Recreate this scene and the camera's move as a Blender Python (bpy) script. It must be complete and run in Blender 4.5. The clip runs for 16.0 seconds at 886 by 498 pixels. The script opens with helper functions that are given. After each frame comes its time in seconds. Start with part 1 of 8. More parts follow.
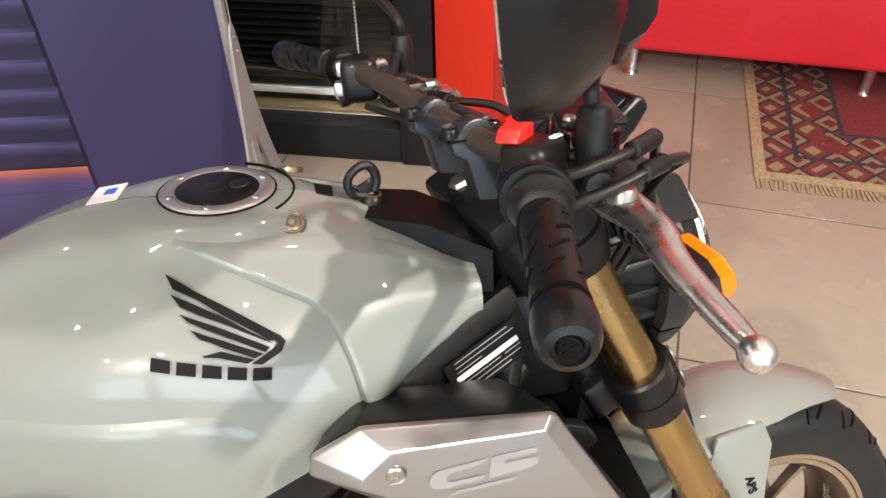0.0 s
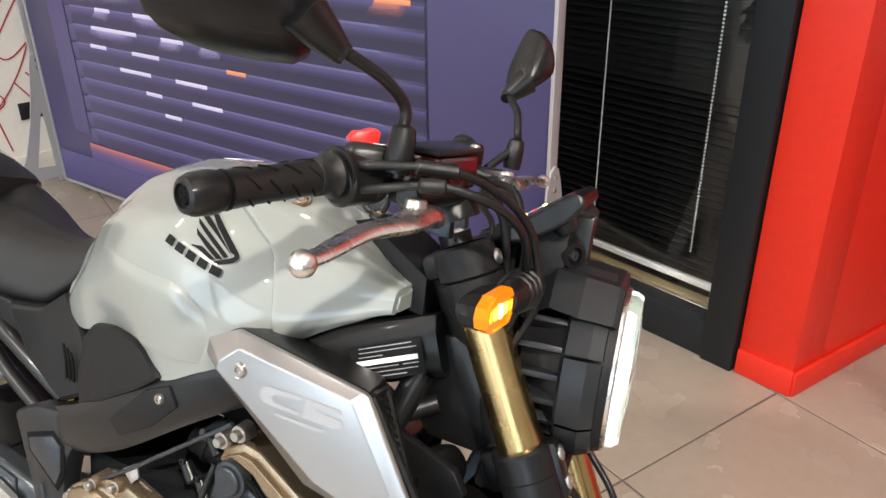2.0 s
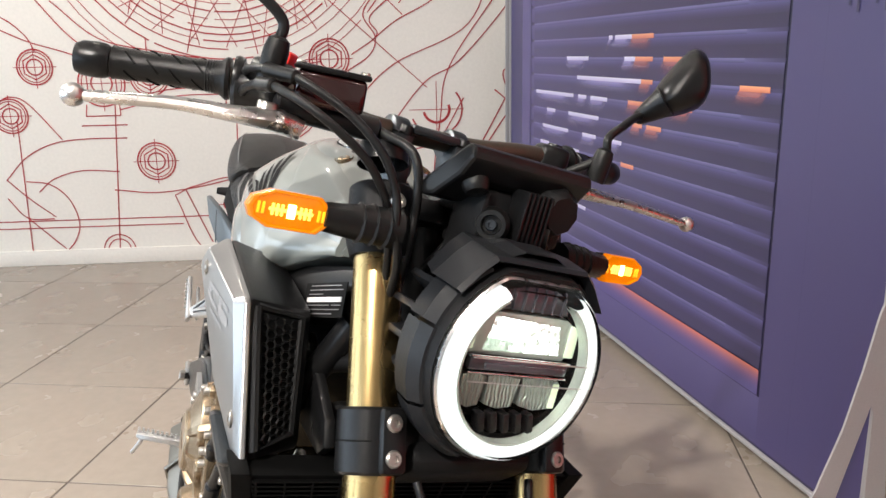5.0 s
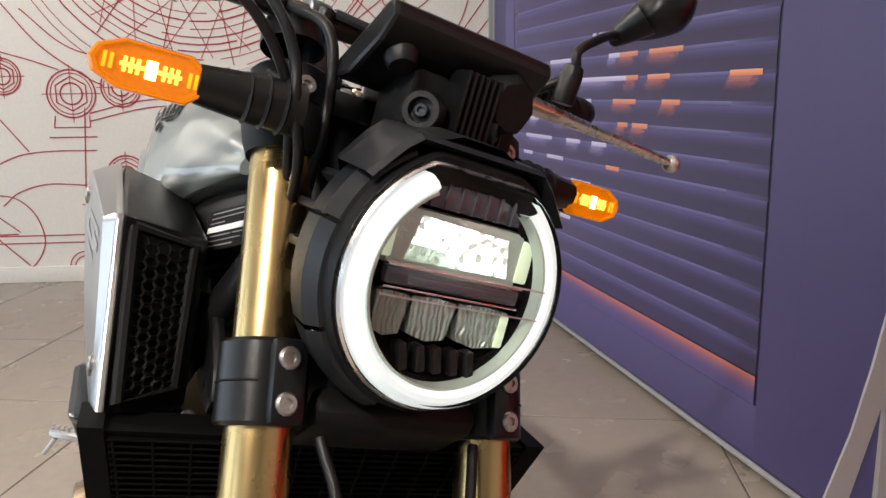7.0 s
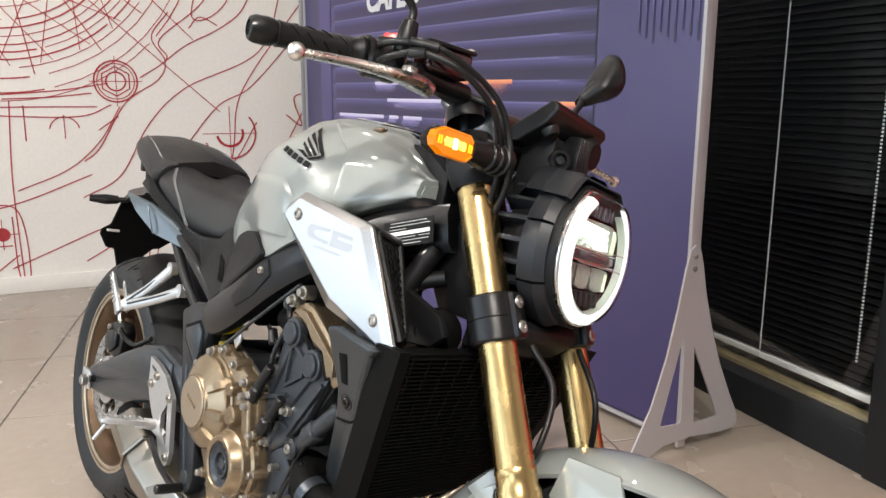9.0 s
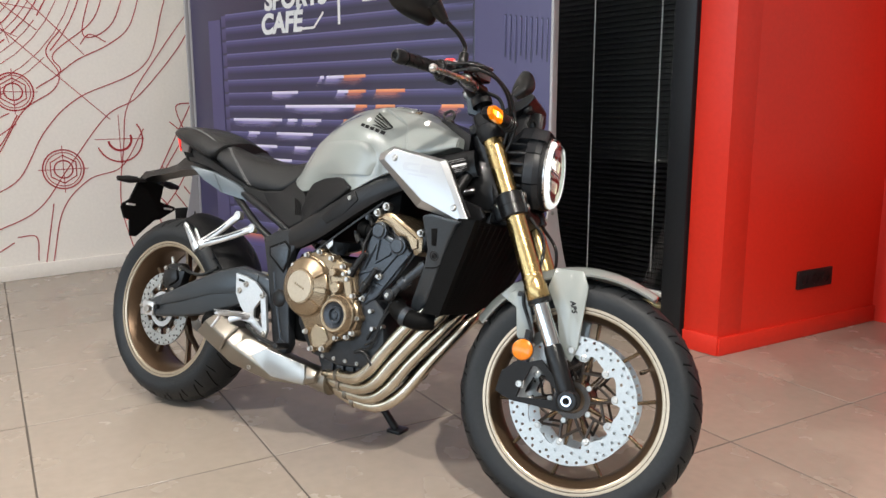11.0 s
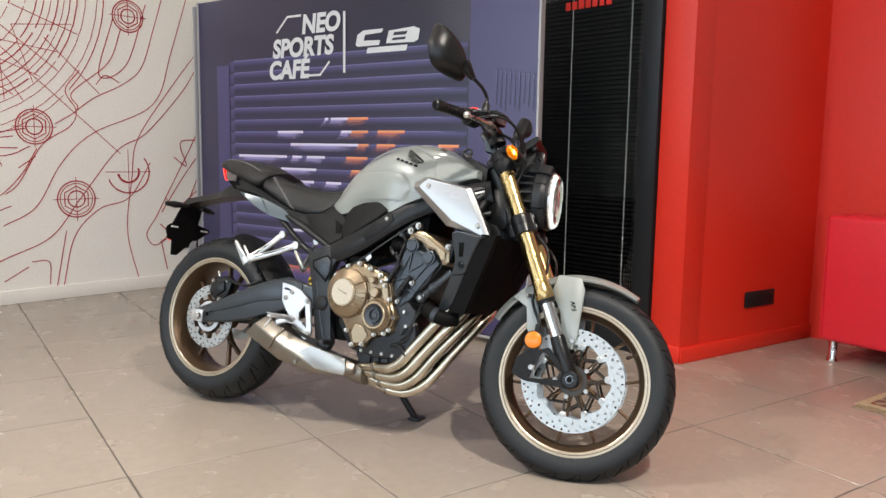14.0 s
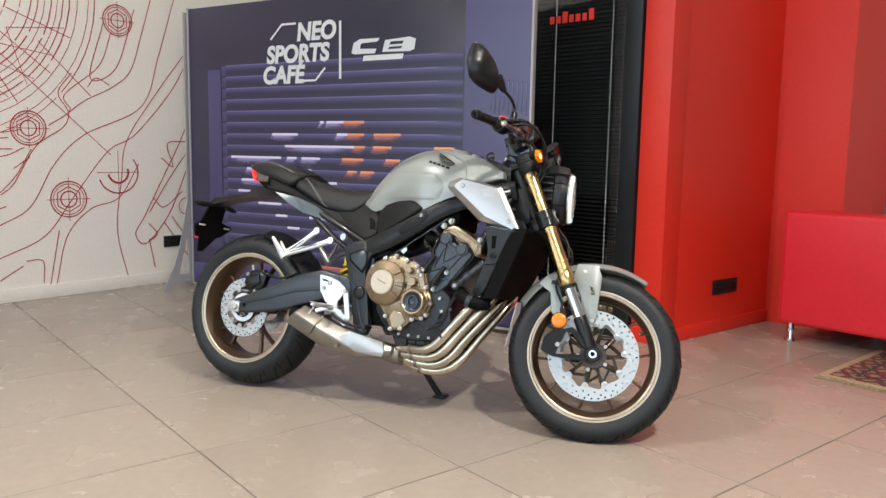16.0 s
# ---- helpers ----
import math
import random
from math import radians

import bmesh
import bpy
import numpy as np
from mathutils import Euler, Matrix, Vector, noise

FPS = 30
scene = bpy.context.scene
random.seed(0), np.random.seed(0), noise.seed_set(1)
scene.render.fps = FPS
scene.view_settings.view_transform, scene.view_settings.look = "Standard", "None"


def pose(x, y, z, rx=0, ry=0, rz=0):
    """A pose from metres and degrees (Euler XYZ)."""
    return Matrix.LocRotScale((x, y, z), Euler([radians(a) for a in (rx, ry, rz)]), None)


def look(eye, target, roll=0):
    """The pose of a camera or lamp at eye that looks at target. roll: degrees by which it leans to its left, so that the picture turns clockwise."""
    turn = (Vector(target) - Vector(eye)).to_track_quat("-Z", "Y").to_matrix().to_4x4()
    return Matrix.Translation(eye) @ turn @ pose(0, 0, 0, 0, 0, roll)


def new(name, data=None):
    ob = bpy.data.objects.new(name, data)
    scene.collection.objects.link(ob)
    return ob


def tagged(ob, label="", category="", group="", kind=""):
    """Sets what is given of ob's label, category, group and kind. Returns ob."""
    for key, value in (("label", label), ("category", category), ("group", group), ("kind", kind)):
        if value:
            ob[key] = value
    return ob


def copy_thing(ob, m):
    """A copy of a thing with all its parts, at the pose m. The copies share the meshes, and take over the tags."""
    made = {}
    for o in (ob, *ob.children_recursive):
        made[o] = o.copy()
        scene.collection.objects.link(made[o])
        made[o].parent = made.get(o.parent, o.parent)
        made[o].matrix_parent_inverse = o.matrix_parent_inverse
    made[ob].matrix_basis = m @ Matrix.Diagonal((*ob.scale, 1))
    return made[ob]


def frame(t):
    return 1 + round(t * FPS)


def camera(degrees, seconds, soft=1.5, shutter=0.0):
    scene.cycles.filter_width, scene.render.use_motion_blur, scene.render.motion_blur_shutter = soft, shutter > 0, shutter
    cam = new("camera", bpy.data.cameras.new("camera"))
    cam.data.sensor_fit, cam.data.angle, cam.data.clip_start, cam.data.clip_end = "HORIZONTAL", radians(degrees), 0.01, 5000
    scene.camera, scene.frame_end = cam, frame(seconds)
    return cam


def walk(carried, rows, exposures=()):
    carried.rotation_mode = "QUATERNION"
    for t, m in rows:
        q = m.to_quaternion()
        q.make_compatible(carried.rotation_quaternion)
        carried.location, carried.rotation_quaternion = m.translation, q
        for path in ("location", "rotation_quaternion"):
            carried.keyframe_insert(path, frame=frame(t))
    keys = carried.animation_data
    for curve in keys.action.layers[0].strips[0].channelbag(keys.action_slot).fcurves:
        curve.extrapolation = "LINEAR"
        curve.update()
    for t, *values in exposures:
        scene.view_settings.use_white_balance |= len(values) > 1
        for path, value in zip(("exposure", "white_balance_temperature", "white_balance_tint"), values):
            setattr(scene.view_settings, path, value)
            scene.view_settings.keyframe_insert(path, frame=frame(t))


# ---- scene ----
cam = camera(59.4, 16.0)
PATH = [
    (0, (0.961, -0.352, 1.39), (1.217, 1.116, 0.056), -1.3),
    (0.5, (1.06, -0.49, 1.383), (0.953, 1.129, 0.214), -2.9),
    (1, (1.164, -0.494, 1.348), (0.82, 1.194, 0.333), -1.4),
    (1.5, (1.309, -0.464, 1.326), (0.705, 1.2, 0.397), -0.6),
    (2, (1.489, -0.489, 1.321), (0.592, 1.069, 0.446), -0.6),
    (2.5, (1.681, -0.529, 1.309), (0.549, 0.895, 0.476), -0.5),
    (3, (1.78, -0.481, 1.294), (0.45, 0.783, 0.497), -0.3),
    (3.5, (1.861, -0.357, 1.272), (0.363, 0.733, 0.518), 0.3),
    (4, (1.913, -0.233, 1.238), (0.262, 0.665, 0.555), 0.2),
    (4.2, (1.933, -0.178, 1.205), (0.225, 0.64, 0.563), -0.0),
    (6.3, (1.837, -0.001, 1.016), (-0.032, 0.584, 0.611), -1.0),
    (6.5, (1.828, 0.008, 0.998), (-0.037, 0.61, 0.599), -1.0),
    (7, (1.804, 0.047, 0.956), (-0.041, 0.713, 0.563), -0.8),
    (7.5, (1.791, 0.026, 0.956), (-0.011, 0.799, 0.566), -0.3),
    (8, (1.83, -0.088, 0.982), (0.101, 0.838, 0.59), 0.2),
    (8.5, (1.927, -0.314, 1.021), (0.303, 0.786, 0.631), 0.4),
    (9, (1.939, -0.565, 1.035), (0.442, 0.701, 0.637), 0.2),
    (9.5, (1.936, -0.813, 1.031), (0.572, 0.595, 0.639), 0.2),
    (10, (2.028, -1.089, 1.013), (0.788, 0.431, 0.623), -0.0),
    (10.2, (2.059, -1.196, 1.003), (0.864, 0.36, 0.614), -0.1),
    (12.3, (2.267, -2.07, 0.979), (1.25, -0.375, 0.671), 0.1),
    (12.5, (2.265, -2.097, 0.974), (1.251, -0.398, 0.684), 0.2),
    (13, (2.241, -2.113, 0.972), (1.236, -0.404, 0.709), 0.7),
    (13.5, (2.237, -2.113, 0.972), (1.239, -0.398, 0.716), 0.8),
    (14, (2.232, -2.117, 0.975), (1.248, -0.394, 0.723), 0.9),
    (14.5, (2.213, -2.159, 0.979), (1.245, -0.427, 0.729), 0.8),
    (15, (2.172, -2.269, 0.994), (1.251, -0.51, 0.753), 0.7),
    (15.5, (2.136, -2.43, 0.993), (1.26, -0.648, 0.752), 0.8),
    (16, (2.069, -2.541, 0.985), (1.238, -0.739, 0.734), 1.0),
]
EXPOSURE = [(0, 0.2, 6850, 13), (1.0, 0.14, 6900, 14), (1.5, 0.24, 6800, 13), (2.5, 0.28, 6550, 12), (4.2, 0.26, 6450, 12), (6.3, -0.26, 6600, 13), (7.0, -0.30, 6600, 13), (8.0, -0.24, 6550, 13), (8.5, -0.08, 6500, 12), (9.0, 0.12, 6500, 12), (10.2, 0.02, 6500, 11), (12.5, -0.06, 6600, 12), (16, -0.10, 6550, 11)]
walk(cam, [(t, look(eye, target, roll)) for t, eye, target, roll in PATH], EXPOSURE)

# ---- world and lights ----
world = bpy.data.worlds.new("showroom_world")
world.use_nodes = True
scene.world = world
bg = world.node_tree.nodes["Background"]
bg.inputs["Color"].default_value = (0.75, 0.85, 1.0, 1)
bg.inputs["Strength"].default_value = 0.12


def area_lamp(name, m, power, sx, sy, colour, disk=False):
    data = bpy.data.lights.new(name, "AREA")
    data.energy, data.color = power, colour
    data.shape = "DISK" if disk else "RECTANGLE"
    data.size = sx
    if not disk:
        data.size_y = sy
    ob = new(name, data)
    ob.matrix_basis = m
    return ob


CEIL = 3.3
DAY = 90.0
SPOT = 5.2
for k in range(3):
    area_lamp("window_daylight", pose(-3.0 + 3.4 * k, -5.6, 1.75, 90, 0, 0), DAY, 2.9, 2.6, (0.70, 0.86, 1.0))
DOWNLIGHTS = [(-1.6 + 1.5 * i + 0.35 * (j % 2), -2.6 + 1.35 * j) for j in range(4) for i in range(4)]
for x, y in DOWNLIGHTS:
    area_lamp("downlight_glow", pose(x, y, CEIL - 0.012, 0, 0, 0), SPOT, 0.11, 0.11, (1.0, 0.93, 0.84), True)
# unseen spots; the third is added only to brighten the wall with the drawing
for x, y, power, aim in ((-0.6, -2.3, 350.0, (1.1, -0.35, 0.0)), (2.9, -1.4, 540.0, (1.5, -0.55, 0.0)), (-0.2, -1.7, 140.0, (-2.2, -0.35, 0.75))):
    spot = bpy.data.lights.new("track_spot", "SPOT")
    spot.energy, spot.color = power, (1.0, 0.95, 0.87)
    spot.spot_size, spot.spot_blend, spot.shadow_soft_size = radians(80), 0.9, 0.045
    new("track_spot", spot).matrix_basis = look((x, y, CEIL - 0.16), aim)



# ---- materials ----
def material(name, colour, rough=0.5, metal=0.0, coat=0.0, grain=0.0, scale=40.0, bump=0.0, bscale=200.0, stain=0.0, sscale=3.0,
             emit=None, power=0.0, glass=0.0, random_amount=0.0, coat_rough=0.05, ior=1.5, spec=0.5):
    mat = bpy.data.materials.new(name)
    mat.use_nodes = True
    nt = mat.node_tree
    b = nt.nodes["Principled BSDF"]
    b.inputs["Base Color"].default_value = (*colour, 1)
    b.inputs["Roughness"].default_value = rough
    b.inputs["Metallic"].default_value = metal
    b.inputs["Coat Weight"].default_value = coat
    b.inputs["Coat Roughness"].default_value = coat_rough
    b.inputs["Transmission Weight"].default_value = glass
    b.inputs["IOR"].default_value = ior
    b.inputs["Specular IOR Level"].default_value = spec
    if emit:
        b.inputs["Emission Color"].default_value = (*emit, 1)
        b.inputs["Emission Strength"].default_value = power
    coord = nt.nodes.new("ShaderNodeTexCoord")
    out = None

    def noise_of(size, detail, lo, hi):
        n = nt.nodes.new("ShaderNodeTexNoise")
        n.inputs["Scale"].default_value, n.inputs["Detail"].default_value = size, detail
        nt.links.new(coord.outputs["Object"], n.inputs["Vector"])
        r = nt.nodes.new("ShaderNodeMapRange")
        r.inputs["From Min"].default_value, r.inputs["From Max"].default_value = 0.3, 0.7
        r.inputs["To Min"].default_value, r.inputs["To Max"].default_value = lo, hi
        nt.links.new(n.outputs["Fac"], r.inputs["Value"])
        return n, r

    def times(a, value):
        m = nt.nodes.new("ShaderNodeMix")
        m.data_type, m.blend_type = "RGBA", "MULTIPLY"
        m.inputs["Factor"].default_value = 1.0
        if a is None:
            m.inputs["A"].default_value = (*colour, 1)
        else:
            nt.links.new(a, m.inputs["A"])
        nt.links.new(value, m.inputs["B"])
        return m.outputs["Result"]

    if grain:
        out = times(out, noise_of(scale, 6, 1 - grain, 1 + grain * 0.4)[1].outputs["Result"])
    if stain:
        n, r = noise_of(sscale, 4, 1 - stain, 1 + stain * 0.3)
        out = times(out, r.outputs["Result"])
        r2 = nt.nodes.new("ShaderNodeMapRange")
        r2.inputs["To Min"].default_value, r2.inputs["To Max"].default_value = max(0.02, rough - 0.08), min(1, rough + 0.1)
        nt.links.new(n.outputs["Fac"], r2.inputs["Value"])
        nt.links.new(r2.outputs["Result"], b.inputs["Roughness"])
    if random_amount:
        info = nt.nodes.new("ShaderNodeObjectInfo")
        r3 = nt.nodes.new("ShaderNodeMapRange")
        r3.inputs["To Min"].default_value, r3.inputs["To Max"].default_value = 1 - random_amount, 1 + random_amount * 0.5
        nt.links.new(info.outputs["Random"], r3.inputs["Value"])
        out = times(out, r3.outputs["Result"])
    if out is not None:
        nt.links.new(out, b.inputs["Base Color"])
    if bump:
        n = nt.nodes.new("ShaderNodeTexNoise")
        n.inputs["Scale"].default_value, n.inputs["Detail"].default_value = bscale, 5
        nt.links.new(coord.outputs["Object"], n.inputs["Vector"])
        bp = nt.nodes.new("ShaderNodeBump")
        bp.inputs["Strength"].default_value, bp.inputs["Distance"].default_value = bump, 0.002
        nt.links.new(n.outputs["Fac"], bp.inputs["Height"])
        nt.links.new(bp.outputs["Normal"], b.inputs["Normal"])
    return mat


def glow_material(name, colour, low, high, size):
    """Lit faceted reflector: cells of different brightness."""
    mat = material(name, (0.6, 0.66, 0.6), 0.25, 0.4, emit=colour, power=1.0)
    nt = mat.node_tree
    b = nt.nodes["Principled BSDF"]
    c = nt.nodes.new("ShaderNodeTexCoord")
    v = nt.nodes.new("ShaderNodeTexVoronoi")
    v.inputs["Scale"].default_value = size
    s = nt.nodes.new("ShaderNodeSeparateColor")
    r = nt.nodes.new("ShaderNodeMapRange")
    r.inputs["From Min"].default_value, r.inputs["From Max"].default_value = 0.15, 0.75
    r.inputs["To Min"].default_value, r.inputs["To Max"].default_value = low, high
    nt.links.new(c.outputs["Object"], v.inputs["Vector"])
    nt.links.new(v.outputs["Color"], s.inputs["Color"])
    nt.links.new(s.outputs["Red"], r.inputs["Value"])
    nt.links.new(r.outputs["Result"], b.inputs["Emission Strength"])
    return mat


def fluted_material(name, colour):
    """Chrome with fine wavy flutes."""
    mat = material(name, colour, 0.28, 0.7)
    nt = mat.node_tree
    b = nt.nodes["Principled BSDF"]
    c = nt.nodes.new("ShaderNodeTexCoord")
    w = nt.nodes.new("ShaderNodeTexWave")
    w.bands_direction = "Y"
    w.inputs["Scale"].default_value, w.inputs["Distortion"].default_value = 75.0, 5.0
    w.inputs["Detail"].default_value, w.inputs["Detail Scale"].default_value = 1.0, 1.2
    bp = nt.nodes.new("ShaderNodeBump")
    bp.inputs["Strength"].default_value, bp.inputs["Distance"].default_value = 0.9, 0.003
    nt.links.new(c.outputs["Object"], w.inputs["Vector"])
    nt.links.new(w.outputs["Fac"], bp.inputs["Height"])
    nt.links.new(bp.outputs["Normal"], b.inputs["Normal"])
    return mat


PAINT = material("grey_gloss_paint", (0.205, 0.222, 0.209), 0.36, 0.0, 1.0, stain=0.04, sscale=1.5, coat_rough=0.012)
BLACK = material("black_satin_plastic", (0.0065, 0.0065, 0.007), 0.28, grain=0.25, scale=300, bump=0.12, bscale=900, spec=0.32)
MATTE = material("black_matte_plastic", (0.0085, 0.0085, 0.009), 0.42, grain=0.2, scale=250, bump=0.25, bscale=1200, spec=0.17)
GREYP = material("dark_grey_metallic_plastic", (0.050, 0.057, 0.064), 0.30, 0.6, grain=0.15, scale=400, bump=0.1, bscale=900)
FRAME = material("black_frame_paint", (0.008, 0.008, 0.0085), 0.36, 0.0, 0.12, grain=0.2, scale=120, spec=0.25)
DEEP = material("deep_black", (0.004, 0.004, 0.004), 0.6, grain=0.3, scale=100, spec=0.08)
ENGINE = material("dark_grey_engine_paint", (0.048, 0.055, 0.064), 0.30, 0.6, grain=0.3, scale=160, bump=0.2, bscale=500)
# engine paint darkened: deep shade round the crankcase is put into the colour
CASE = material("shaded_crankcase", (0.020, 0.022, 0.025), 0.36, 0.4, grain=0.3, scale=160, bump=0.2, bscale=500)
BRONZE = material("bronze_engine_paint", (0.285, 0.215, 0.140), 0.27, 0.8, grain=0.12, scale=200, bump=0.08, bscale=500)
RIM = material("bronze_wheel_paint", (0.125, 0.080, 0.048), 0.35, 0.7, grain=0.1, scale=200)
RIMLIP = material("pale_bronze_rim_lip", (0.42, 0.34, 0.25), 0.3, 0.8, grain=0.1, scale=200)
GOLD = material("gold_anodised_tube", (0.50, 0.35, 0.155), 0.25, 1.0, stain=0.06, sscale=25)
ALU = material("satin_aluminium", (0.62, 0.62, 0.62), 0.34, 0.9, grain=0.08, scale=200, bump=0.05, bscale=600)
SILVER = material("silver_painted_panel", (0.41, 0.41, 0.41), 0.32, 0.9, 0.3, grain=0.04, scale=900)
POLISHED = material("polished_alloy", (0.78, 0.76, 0.74), 0.27, 1.0, stain=0.1, sscale=60)
CHROME = material("bright_chrome", (0.75, 0.75, 0.76), 0.08, 1.0)
STEEL = material("drilled_disc_steel", (0.42, 0.42, 0.405), 0.36, 0.9, grain=0.12, scale=300)
PIPE = material("heat_tinted_steel", (0.56, 0.50, 0.40), 0.2, 1.0, stain=0.22, sscale=14)
CAN = material("brushed_silencer_steel", (0.27, 0.245, 0.21), 0.32, 0.95, stain=0.12, sscale=12)
SHEEN = material("pale_brushed_steel", (0.40, 0.385, 0.36), 0.30, 0.95, stain=0.12, sscale=14)
BOLT = material("zinc_bolt", (0.44, 0.42, 0.39), 0.3, 0.9, grain=0.2, scale=300)
RUBBER = material("black_grip_rubber", (0.007, 0.007, 0.007), 0.3, grain=0.2, scale=400, bump=0.2, bscale=1500, spec=0.3)
TYRE = material("tyre_rubber", (0.0085, 0.0100, 0.0115), 0.50, grain=0.25, scale=120, bump=0.3, bscale=700, spec=0.34)
SEAT = material("black_seat_vinyl", (0.0075, 0.0075, 0.0080), 0.36, grain=0.15, scale=60, bump=0.4, bscale=1400, spec=0.30)
STITCH = material("grey_stitching", (0.2, 0.2, 0.2), 0.8)
BARM = material("bronze_handlebar", (0.11, 0.09, 0.07), 0.4, 0.7, grain=0.1, scale=300)
AMBER = material("amber_lens", (0.50, 0.13, 0.0), 0.16, 0.0, 0.4, emit=(1.0, 0.26, 0.0), power=0.5, grain=0.15, scale=300)
AMBERRIB = material("amber_rib", (0.9, 0.4, 0.01), 0.2, emit=(1.0, 0.42, 0.02), power=1.0)
AMBERWARM = material("amber_bright_rib", (1.0, 0.5, 0.05), 0.2, emit=(1.0, 0.55, 0.08), power=2.4)
AMBERHOT = material("amber_bulb_glow", (1.0, 0.6, 0.1), 0.3, emit=(1.0, 0.68, 0.22), power=9.0)
# faint emission added: light thrown back by the reflector is put into the material
REFLECT = material("orange_reflector", (0.66, 0.17, 0.0), 0.22, 0.0, 0.3, grain=0.3, scale=350, emit=(1.0, 0.26, 0.0), power=0.05)
SHIELD = material("charcoal_lamp_plastic", (0.012, 0.013, 0.015), 0.38, grain=0.2, scale=300, bump=0.15, bscale=900, spec=0.3)
CHEEK = material("taupe_grey_plastic", (0.105, 0.092, 0.088), 0.42, grain=0.1, scale=200, bump=0.1, bscale=900)
TAILP = material("slate_tail_panel", (0.075, 0.092, 0.105), 0.3, 0.3, 0.3, grain=0.08, scale=300)
BEAM = glow_material("low_beam_glow", (0.93, 1.0, 0.95), 0.35, 3.8, 210.0)
DRL = material("white_light_ring", (0.4, 0.4, 0.4), 0.25, emit=(0.92, 1.0, 0.965), power=0.82)
REDLAMP = material("red_tail_lamp", (0.7, 0.01, 0.01), 0.2, 0, 0.6, emit=(1.0, 0.03, 0.02), power=1.2)
REDSWITCH = material("red_switch", (0.75, 0.02, 0.015), 0.35, 0, 0.3)
MIRROR = material("mirror_glass", (0.8, 0.82, 0.84), 0.02, 1.0)
LENS = material("clear_lens", (1, 1, 1), 0.02, glass=1.0, ior=1.1)
SMOKE = material("smoked_lens", (0.05, 0.05, 0.06), 0.12, 0.0, 0.5)
REFL = material("reflector_chrome", (0.50, 0.57, 0.51), 0.34, 0.45, bump=0.5, bscale=240)
FLUTED = fluted_material("fluted_reflector_chrome", (0.36, 0.40, 0.36))
# emission stands for the beam's light falling on the reflector's sides
PALEGLOW = material("pale_side_glow", (0.6, 0.7, 0.5), 0.4, emit=(0.85, 1.0, 0.7), power=0.35)
CARRIER = material("dark_bronze_carrier", (0.055, 0.046, 0.040), 0.32, 0.7, grain=0.1, scale=200)
YELLOW = material("yellow_spring", (0.75, 0.55, 0.01), 0.4)
WHITEINK = material("white_print", (0.75, 0.75, 0.75), 0.5)
BLACKINK = material("black_print", (0.006, 0.006, 0.0066), 0.6, 0, 0.0, spec=0.12)
GREYINK = material("grey_print", (0.36, 0.36, 0.37), 0.4, 0.5)
FLUID = material("dark_red_reservoir", (0.02, 0.003, 0.003), 0.15, 0.0, 0.6)
BLUEINK = material("blue_print", (0.05, 0.1, 0.55), 0.5)
DASH = material("dark_display", (0.012, 0.010, 0.016), 0.08, 0.0, 0.6)

TILE = material("beige_floor_tile", (0.320, 0.270, 0.222), 0.25, 0.0, 0.0, grain=0.06, scale=28, stain=0.045, sscale=5.0, random_amount=0.05, bump=0.02, bscale=60)
GROUT = material("brown_grout", (0.095, 0.078, 0.065), 0.85, grain=0.25, scale=60)
WALLW = material("warm_white_wall_paint", (0.84, 0.79, 0.72), 0.7, grain=0.04, scale=60, stain=0.05, sscale=0.9, bump=0.08, bscale=350)
MURAL = material("red_wall_ink", (0.45, 0.035, 0.04), 0.65, grain=0.25, scale=120)
REDWALL = material("red_wall_paint", (0.72, 0.026, 0.010), 0.5, grain=0.05, scale=50, stain=0.07, sscale=1.2, bump=0.08, bscale=350)
SOFA = material("red_leatherette", (0.74, 0.020, 0.036), 0.42, grain=0.06, scale=40, stain=0.06, sscale=4, bump=0.25, bscale=700)
JAMB = material("dark_grey_aluminium", (0.02, 0.022, 0.025), 0.4, 0.3, grain=0.1, scale=100, spec=0.25)
GLASS = material("dark_window_glass", (0.9, 0.95, 0.95), 0.0, glass=1.0, ior=1.45)
BLIND = material("black_blind_slat", (0.0055, 0.0053, 0.005), 0.6, grain=0.1, scale=80, spec=0.09)
CORD = material("white_cord", (0.55, 0.53, 0.5), 0.7)
SILL = material("ochre_sill", (0.16, 0.12, 0.06), 0.5, grain=0.1, scale=50)
STANDM = material("grey_powder_coat", (0.40, 0.39, 0.40), 0.5, 0.2, grain=0.05, scale=300)
SOCKET = material("black_socket_plastic", (0.015, 0.015, 0.015), 0.4, spec=0.3)
CEILM = material("white_ceiling", (0.7, 0.68, 0.65), 0.9, grain=0.03, scale=20)
LAMPGLOW = material("lamp_glow", (1, 1, 1), 0.4, emit=(1.0, 0.9, 0.78), power=12.0)
REDSIGN = material("red_sign_ink", (0.75, 0.03, 0.02), 0.5)


# ---- mesh helpers ----
def cat(*gs):
    V, F = [], []
    for v, f in gs:
        n = len(V)
        V += [tuple(p) for p in v]
        F += [tuple(i + n for i in face) for face in f]
    return V, F


def moved(g, m):
    return [tuple(m @ Vector(p)) for p in g[0]], g[1]


